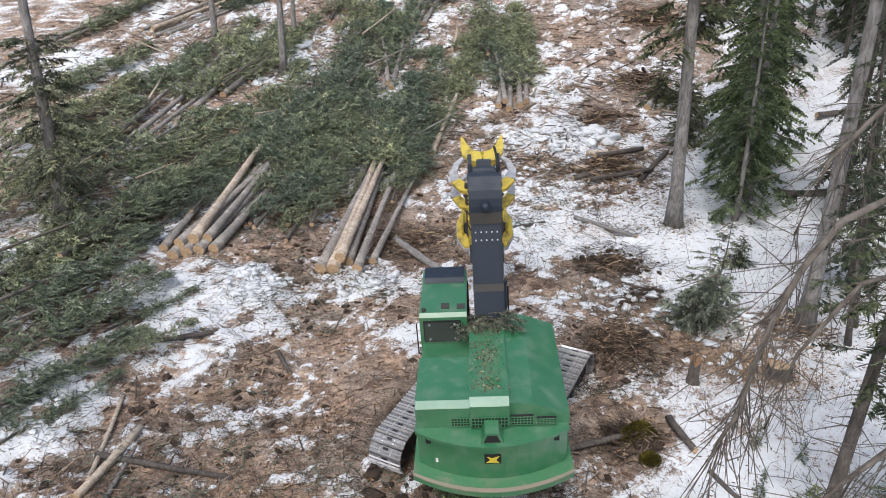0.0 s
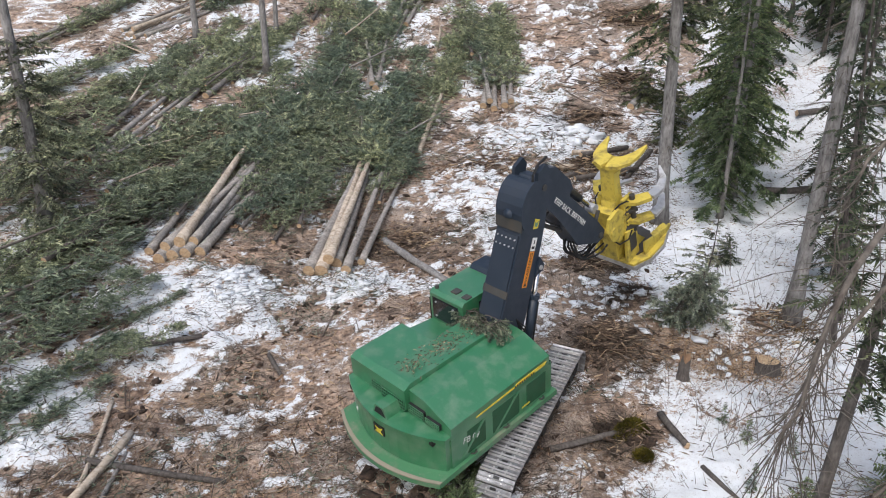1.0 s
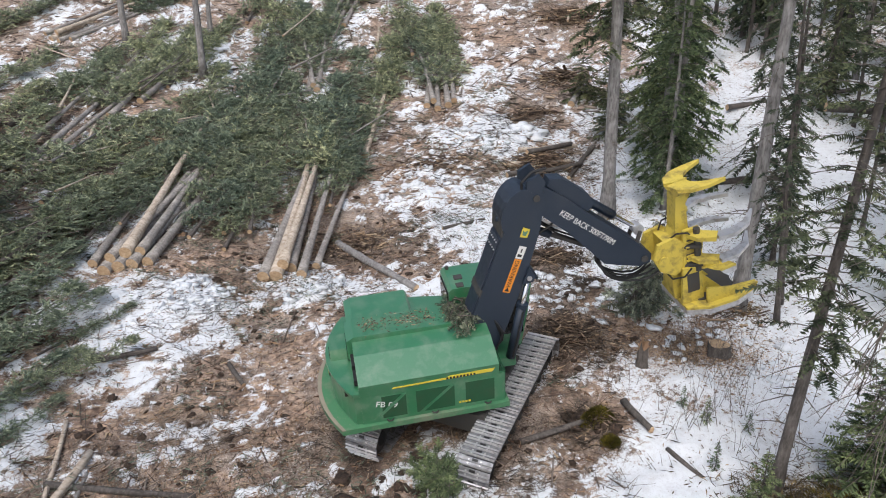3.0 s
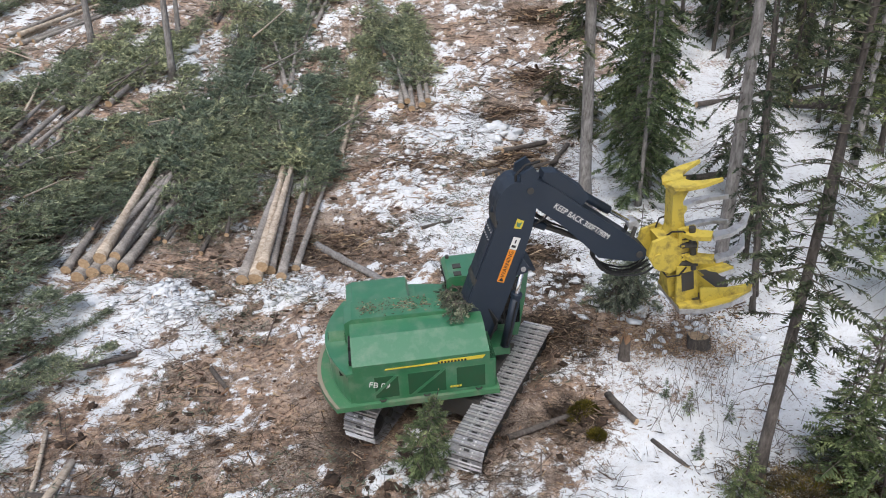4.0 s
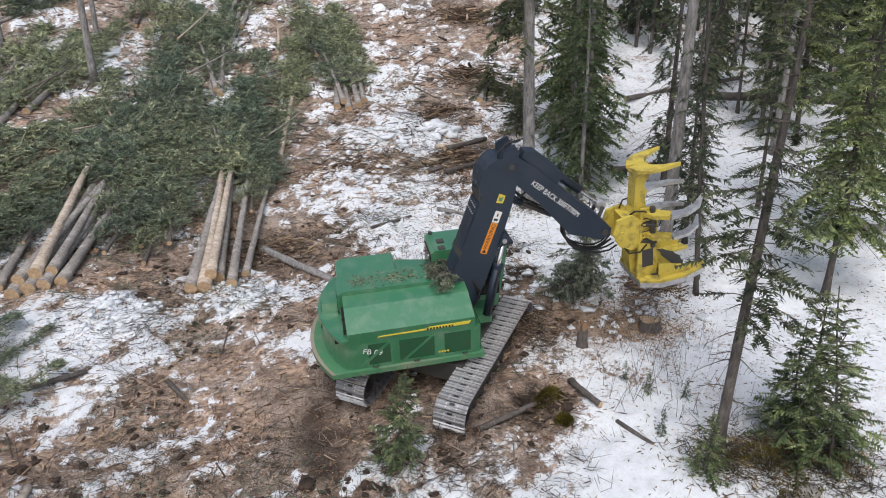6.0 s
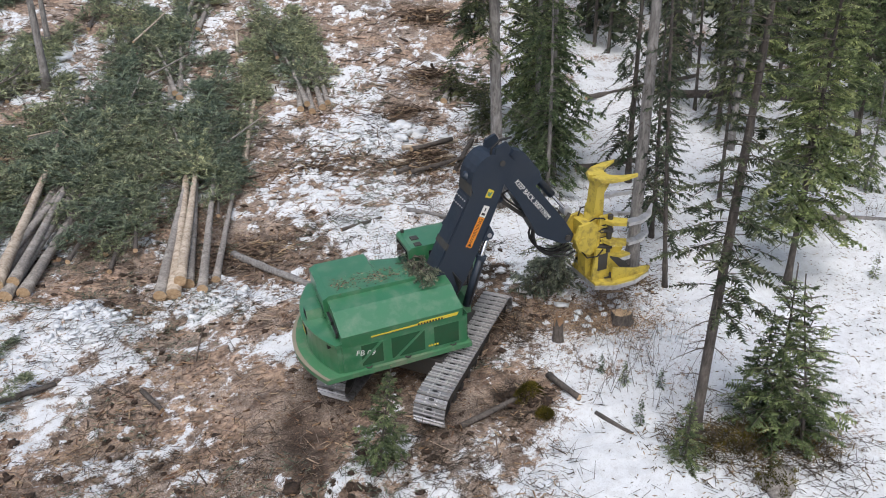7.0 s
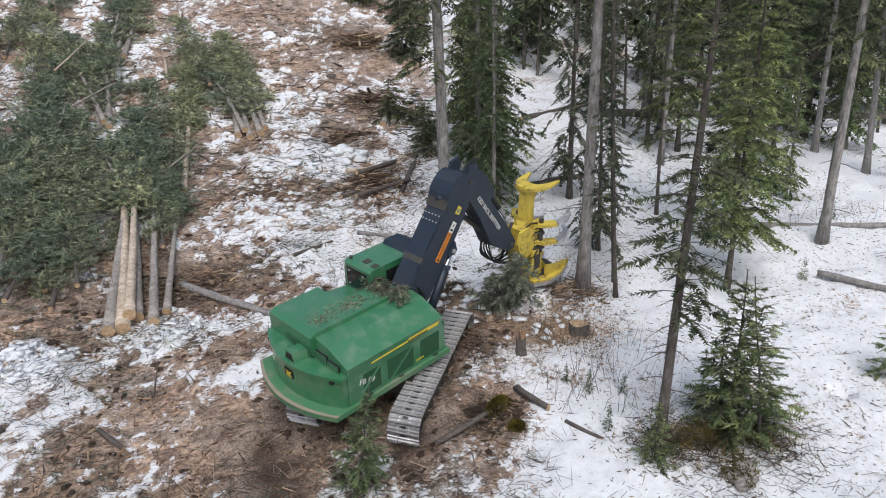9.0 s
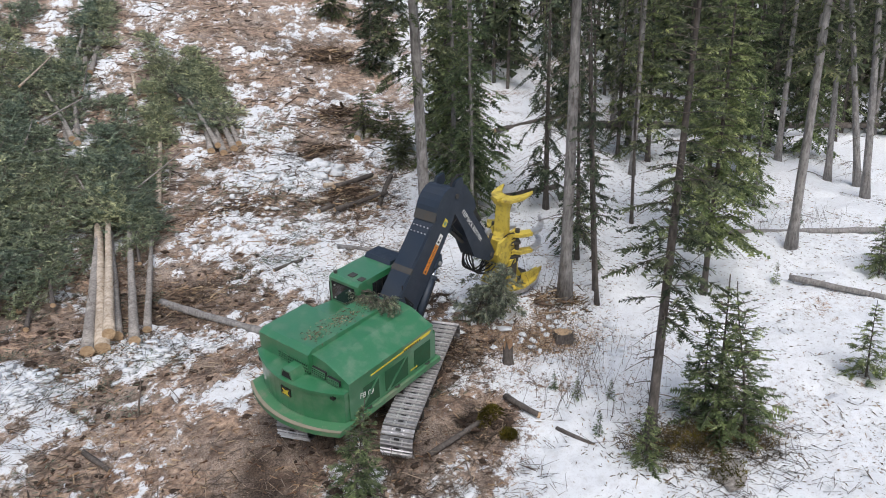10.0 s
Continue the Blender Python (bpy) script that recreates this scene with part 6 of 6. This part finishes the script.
    for cx, cy, s, n in ((4.7, 16.3, 0.8, 260), (5.7, 21.0, 0.8, 200), (6.1, 19.0, 0.35, 60), (4.2, 13.0, 0.4, 70), (7.4, 29.2, 1.2, 260), (14.2, 48.8, 1.6, 420), (13.0, 51.5, 1.6, 300), (11.3, 39.5, 1.2, 260), (8.0, 35.5, 1.0, 160), (1.0, 11.0, 1.6, 240), (8.6, 9.2, 0.9, 220), (7.3, 10.2, 0.5, 90)):
        x, y = np.concatenate([x, rng.normal(cx, s, n)]), np.concatenate([y, rng.normal(cy, s, n)])
    for k in range(4):
        n = len(x)
        a = rng.uniform(0, 6.28, n)
        p = np.stack([x + rng.normal(0, 0.12, n), y + rng.normal(0, 0.12, n), np.zeros(n)], 1)
        p[:, 2] = height(p[:, 0], p[:, 1]) + rng.uniform(0, 0.10, n)
        L = rng.uniform(0.15, 0.55, n)
        q = p + np.stack([np.cos(a), np.sin(a), rng.uniform(0, 0.5, n)], 1) * L[:, None]
        t.rods(p, q, 0.007, 0.003)
    tagged(new("dry_twigs", t.mesh("dry_twigs", DRYNEEDLES)), "tangles of dry brown twigs", "slash", kind="stuff")
    # heaps of broken branches and splintered wood
    t = Tris()
    for cx, cy, sx, sy, hh, n, far in ((7.3, 29.1, 1.1, 0.7, 0.55, 520, 1.0), (14.2, 48.6, 1.5, 0.9, 0.7, 420, 1.5), (11.2, 39.6, 1.1, 0.8, 0.5, 260, 1.3), (4.8, 16.5, 0.55, 0.8, 0.45, 420, 0.6), (5.8, 20.9, 0.7, 0.5, 0.3, 220, 0.6), (4.5, 13.0, 0.5, 0.35, 0.25, 120, 0.6), (8.4, 35.4, 1.2, 0.6, 0.35, 200, 1.0), (2.4, 30.6, 1.6, 0.8, 0.2, 160, 1.0), (-3.4, 50.5, 1.6, 0.7, 0.4, 160, 1.4), (-8.5, 37.0, 1.4, 1.4, 0.3, 240, 1.1), (-11.5, 33.5, 1.2, 1.4, 0.3, 260, 1.1), (-5.7, 27.6, 0.7, 0.8, 0.4, 140, 0.9), (-1.0, 24.2, 1.3, 0.9, 0.22, 420, 0.8), (9.6, 16.9, 0.8, 0.7, 0.3, 200, 0.7)):
        x, y = rng.normal(cx, sx * 0.6, n), rng.normal(cy, sy * 0.6, n)
        z = height(x, y) + hh * np.exp(-((x - cx) / sx) ** 2 - ((y - cy) / sy) ** 2) * rng.rand(n)
        a, L = np.where(rng.rand(n) > 0.4, rng.uniform(0, 6.28, n), rng.normal(0.15, 0.4, n)), far * rng.uniform(0.15, 1.25, n) * rng.rand(n) ** 0.5
        d = np.stack([np.cos(a), np.sin(a), rng.normal(0, 0.22, n)], 1)
        p = np.stack([x, y, z], 1)
        rr = far * rng.uniform(0.008, 0.035, n) * (1 + 1.3 * (rng.rand(n) > 0.92))
        t.rods(p - d * L[:, None] / 2, p + d * L[:, None] / 2, rr, rr * 0.6, 5)
    tagged(new("brush_heaps", t.mesh("brush_heaps", BROKEN)), "heaps of broken branches and splintered reddish wood", "brush", kind="stuff")
    # bare shrubs and saplings in the snow
    t = Tris()
    for cx, cy, n, hh in ((7.0, 13.4, 16, 1.3), (6.4, 12.8, 12, 1.1), (7.8, 13.0, 12, 1.0), (6.9, 12.2, 14, 1.0), (3.9, 19.8, 14, 1.1), (4.6, 19.0, 12, 0.9), (5.6, 18.2, 12, 0.9), (9.0, 16.0, 12, 1.0), (5.2, 14.6, 10, 0.9), (8.2, 11.6, 10, 0.8), (3.0, 21.2, 14, 1.0), (6.0, 24.0, 12, 0.9), (22, 16.2, 12, 0.7), (21, 17.3, 12, 0.7), (24, 17.0, 12, 0.7), (8.6, 13.2, 14, 1.1), (7.4, 14.6, 14, 1.0), (8.9, 14.6, 12, 1.0), (9.6, 18.2, 14, 1.1), (10.4, 20.4, 14, 1.2), (9.0, 20.4, 14, 1.1), (7.9, 15.6, 12, 0.9)):
        for k in range(n):
            a = rng.uniform(0, 6.28)
            p = np.array([cx + rng.normal(0, 0.5), cy + rng.normal(0, 0.5), 0])
            p[2] = ground_z(p[0], p[1]) - 0.03
            d = np.array([math.cos(a) * 0.35, math.sin(a) * 0.35, 1.0])
            L = hh * rng.uniform(0.5, 1.1)
            q = p + d * L * 0.6
            e = q + (d + rng.normal(0, 0.35, 3)) * L * 0.4
            f = q + (d + rng.normal(0, 0.6, 3)) * L * 0.35
            t.rods([p, q, q], [q, e, f], [0.008, 0.005, 0.004], [0.005, 0.002, 0.002])
    tagged(new("bare_shrubs", t.mesh("bare_shrubs", DEADWOOD)), "bare leafless shrubs poking out of the snow", "shrub", kind="stuff")
    # needles, cones and twigs fallen on the forest snow
    t = Tris()
    x, y = spots(52000, 3, 36, 5, 36, lambda x, y: (x > forest_edge(y) - 0.5) & (fractal(x, y, 0.4, 3, 3) + 0.25 * rng.rand(len(x)) > 0.58))
    for cx, cy, s, n in ((8.5, 9.3, 1.0, 900), (7.2, 10.3, 0.8, 500), (9.9, 16.8, 1.0, 500), (8.5, 23.8, 1.4, 700), (12, 25.5, 2.0, 700), (11.5, 17.5, 1.2, 400)):
        x, y = np.concatenate([x, rng.normal(cx, s, n)]), np.concatenate([y, rng.normal(cy, s * 0.8, n)])
    a = rng.uniform(0, 6.28, len(x))
    L = rng.uniform(0.03, 0.16, len(x)) * (1 + 2.2 * (rng.rand(len(x)) > 0.93))
    d = np.stack([np.cos(a), np.sin(a), rng.normal(0, 0.15, len(x))], 1)
    t.diamonds(np.stack([x, y, height(x, y) + 0.012], 1), d, L, np.minimum(L * 0.3, 0.03), rng)
    tagged(new("forest_litter", t.mesh("forest_litter", DRYNEEDLES)), "brown needles, cones and twigs scattered on the snow", "litter", kind="stuff")
    # lumps of snow thrown up along the patches
    lumps = []
    for cx, cy, s, n, big in ((-6.2, 21.0, 0.7, 70, 0.16), (-5.9, 20.2, 0.5, 40, 0.14), (-2.4, 21.3, 0.8, 80, 0.15), (-9.3, 20.0, 1.0, 40, 0.12), (5.0, 32.8, 1.3, 40, 0.26), (7.0, 32.4, 0.9, 26, 0.34), (5.2, 19.2, 0.9, 60, 0.16), (6.6, 18.2, 0.9, 50, 0.15), (-9.5, 13.4, 1.0, 40, 0.08), (8.0, 15.8, 0.8, 30, 0.14), (2.4, 29.0, 1.3, 30, 0.22), (-10.7, 44.9, 1.8, 40, 0.28), (9.4, 14.0, 1.2, 16, 0.14)):
        for k in range(n):
            lumps.append((rng.normal(cx, s), rng.normal(cy, s * 0.6), big * rng.uniform(0.25, 1.1)))
    x, y = spots(5200, -13, 8, 8, 30, lambda x, y: cut(x, y) & (snow_amount(x, y) > 0.18) & (rng.rand(len(x)) > 0.55))
    lumps += [(a, b, 0.018 + 0.06 * rng.rand() ** 3) for a, b in zip(x[:1100], y[:1100])]
    scatter_lumps("snow_clods", lumps, SNOW, "lumps of old snow thrown up on the slash", "snow")
    earth = []
    for cx, cy, s, n, big in ((4.6, 16.4, 0.7, 90, 0.11), (5.7, 21.0, 0.7, 60, 0.12), (6.1, 19.0, 0.25, 14, 0.18), (4.35, 13.05, 0.3, 24, 0.17), (-0.8, 11.9, 0.8, 40, 0.13)):
        for k in range(n):
            earth.append((rng.normal(cx, s), rng.normal(cy, s * 0.7), big * rng.uniform(0.3, 1.1)))
    # more dark lumps over the cut, standing for patches of shadow
    x, y = spots(2600, -12, 7, 8, 28, lambda x, y: cut(x, y) & (snow_amount(x, y) < 0.35) & (fractal(x, y, 0.7, 3, 4) > 0.48))
    earth += [(a, b, 0.025 + 0.10 * rng.rand() ** 3) for a, b in zip(x[:900], y[:900])]
    scatter_lumps("soil_clods", earth, EARTH, "clods of dark turned soil and roots, with dark lumps for patches of shadow", "soil")
    # dry grass round the feet of the young trees and stumps
    t = Tris()
    for cx, cy, sx, sy, n in ((8.4, 9.7, 0.75, 0.4, 1900), (7.2, 10.2, 0.35, 0.3, 500), (9.2, 9.0, 0.4, 0.3, 600), (9.9, 16.7, 0.4, 0.3, 400), (8.5, 23.7, 0.5, 0.4, 500)):
        x, y = rng.normal(cx, sx, n), rng.normal(cy, sy, n)
        d = np.stack([rng.normal(0, 0.6, n), rng.normal(0, 0.6, n), rng.uniform(0.1, 0.9, n)], 1)
        L = rng.uniform(0.10, 0.28, n)
        t.diamonds(np.stack([x, y, height(x, y) - 0.01], 1), d, L, L * 0.09, rng)
    tagged(new("dry_grass", t.mesh("dry_grass", GRASS)), "tawny dry grass round the feet of trees", "grass", kind="stuff")
    # moss cushion
    t = Tris()
    n = 2600
    a, rr = rng.uniform(0, 6.28, n), np.sqrt(rng.rand(n))
    for cx, cy, rx, ry, hh in ((4.45, 13.0, 0.42, 0.26, 0.26), (4.55, 12.4, 0.2, 0.15, 0.12), (8.1, 9.7, 1.2, 0.55, 0.10)):
        px, py = cx + rr * np.cos(a) * rx, cy + rr * np.sin(a) * ry
        p = np.stack([px, py, height(px, py) + hh * (1 - rr ** 2)], 1)
        d = np.stack([np.cos(a) * rr, np.sin(a) * rr, np.full(n, 0.8)], 1) + rng.normal(0, 0.3, (n, 3))
        t.diamonds(p, d, rng.uniform(0.04, 0.10, n), rng.uniform(0.015, 0.03, n), rng)
    tagged(new("moss", t.mesh("moss", MOSS)), "yellow-green moss cushion on a rotten mound", "moss", kind="stuff")


RIDERS = []


def build_riders():
    """Needles and a broken bough lying on the machine, carried round with it."""
    rng = np.random.RandomState(3)
    t = Tris()
    n = 620
    y = rng.uniform(-2.3, 0.1, n)
    keep = fractal(y * 3, y * 0 + 4, 1.0, 3, 2) + 0.25 * rng.rand(n) > 0.5
    y = y[keep]
    x = np.clip(rng.normal(-0.05, 0.16, len(y)), -0.38, 0.33)
    a = rng.uniform(0, 6.28, len(y))
    d = np.stack([np.cos(a), np.sin(a), rng.normal(0, 0.15, len(y))], 1)
    z = np.interp(y, [-2.6, -2.44, 0.3], [2.68, 2.78, 2.74]) + 0.012
    t.diamonds(np.stack([x, y, z], 1), d, rng.uniform(0.03, 0.12, len(y)), rng.uniform(0.012, 0.03, len(y)), rng)
    litter = tagged(new("needle_litter", t.mesh("needle_litter", BROKEN)), "brown needles and twigs littering the machine's hood", "needles", kind="stuff")
    green, wood = Tris(), Tris()
    for k in range(34):
        a = rng.uniform(0, 6.28)
        base = np.array([rng.uniform(-0.40, 0.40), rng.uniform(-0.15, 0.25), rng.uniform(2.72, 2.95)])
        limbs(green, wood, rng, base, (math.cos(a), math.sin(a) * 0.6, 0.15), rng.uniform(0.25, 0.55), 0.3, 6, 3)
    wood.rods([(-0.15, 0.35, 2.72), (0.1, 0.2, 2.7)], [(-0.5, -0.35, 2.55), (0.45, 0.05, 2.74)], [0.022, 0.015], [0.012, 0.008])
    bough = thing("spruce_bough", label="broken spruce bough caught at the boom's foot", category="branch")
    for part_name, tr, m in (("needles", green, NEEDLES_OLIVE), ("twigs", wood, DEADWOOD)):
        o = new(part_name, tr.mesh(part_name, m))
        o.parent = bough
    RIDERS.extend([(litter, Matrix.Identity(4)), (bough, Matrix.Identity(4))])


def build_dead_spruce():
    """A dead spruce beside the start of the flight, with long drooping bare limbs."""
    rng = np.random.RandomState(77)
    gz = ground_z(2.6, 2.2)
    ob = thing("dead_spruce", 2.6, 2.2, gz, label="dead grey spruce with long drooping bare limbs", category="tree")
    tr = new("trunk", trunk_mesh(12.5, 0.16, BARK_BROWN, rng))
    tr.parent = ob
    base = Vector((2.6, 2.2, gz))
    lines = [[(2.55, 2.2, 8.35), (1.9, 2.12, 8.62), (1.46, 2.05, 8.51), (1.15, 1.87, 8.45), (0.98, 1.73, 8.35), (0.88, 1.64, 8.24), (0.82, 1.58, 8.14), (0.78, 1.54, 8.02), (0.73, 1.53, 7.93)],
             [(2.55, 2.2, 7.7), (1.61, 1.82, 7.84), (1.25, 1.61, 7.86), (1.07, 1.50, 7.84), (0.98, 1.48, 7.76)],
             [(2.55, 2.2, 8.0), (1.95, 2.4, 8.15), (1.6, 2.4, 8.05), (1.35, 2.3, 7.8), (1.25, 2.25, 7.5)],
             [(2.55, 2.2, 8.7), (1.9, 2.3, 8.85), (1.5, 2.3, 8.75), (1.3, 2.25, 8.55), (1.2, 2.2, 8.3)],
             [(2.55, 2.2, 7.5), (1.9, 2.0, 7.6), (1.55, 1.9, 7.5), (1.35, 1.8, 7.35)]]
    for k, pts in enumerate(lines):
        pts = [Vector(p) - base for p in pts]
        n = len(pts)
        limb = part("limb", tube(pts, [0.012 * (1 - 0.8 * i / (n - 1)) + 0.002 for i in range(n)], 7), DEADWOOD, ob, smooth=True)
        t = Tris()
        a, b = [], []
        for i in range(100 if k == 0 else 50):
            u = rng.uniform(0.35, 1) * (n - 1)
            j = min(int(u), n - 2)
            p = np.array(pts[j].lerp(pts[j + 1], u - j))
            d = np.array(pts[j + 1] - pts[j])
            d = d / np.linalg.norm(d) + rng.normal(0, 0.85, 3) + np.array([0, 0, -0.6])
            q = p + d * rng.uniform(0.02, 0.10)
            r = q + (d + rng.normal(0, 0.5, 3)) * rng.uniform(0.02, 0.09)
            a += [p, q]
            b += [q, r]
        t.rods(a, b, 0.0022, 0.001)
        tw = tagged(new("twig_tangle", t.mesh("twig_tangle", DEADWOOD)), kind="stuff")
        tw.parent = limb


build_forest()
build_far_forest()
build_dead_spruce()
build_felled()
build_logs()
build_stumps()
build_slash()
build_riders()
for ob in list(scene.collection.objects):
    kindred = {"forest_spruce": "forest spruces", "felled_spruce": "felled spruces in the slash", "young_spruce": "young spruces", "spruce_tree": "tall edge spruces", "lone_spruce": "lone spruces in the cut",
               "spruce_sapling": "spruce saplings", "spruce_bush": "spruce bushes", "pole": "poles in the slash", "log": "loose logs", "stump": "stumps"}.get(ob.name.split(".")[0])
    if kindred and ob.parent is None:
        ob["group"] = kindred


# ---- what moves ----
def motions():
    steps = [0.25 * k for k in range(41)]
    walk(machine, [(t, machine_pose(t)) for t in steps])
    for key, way in (("upper", upper_pose), ("boom", boom_pose), ("stick", stick_pose), ("head", head_pose)):
        walk(PARTS[key], [(t, way(t)) for t in steps])
    walk(PARTS["lift"], [(t, lift_pose(t, False)) for t in steps])
    walk(PARTS["rod"], [(t, lift_pose(t, True)) for t in steps])
    for ob, local in RIDERS:
        walk(ob, [(t, machine_pose(t) @ upper_pose(t) @ local) for t in steps])
    for ob in MOVED:
        walk(ob, [(t, sprung_pose(t)) for t in steps])
    few = [0, 1.5, 2, 2.5, 3, 3.5, 4, 4.5, 5, 5.5, 6, 6.5, 7, 7.5, 10]
    for ob, x, d in SHOE_LIST:
        rows = []
        for t in few:
            y, z, turn = on_loop(d + glide(t, DRIVE))
            rows.append((t, pose(x, y, z, turn, 0, 0)))
        walk(ob, rows)


motions()
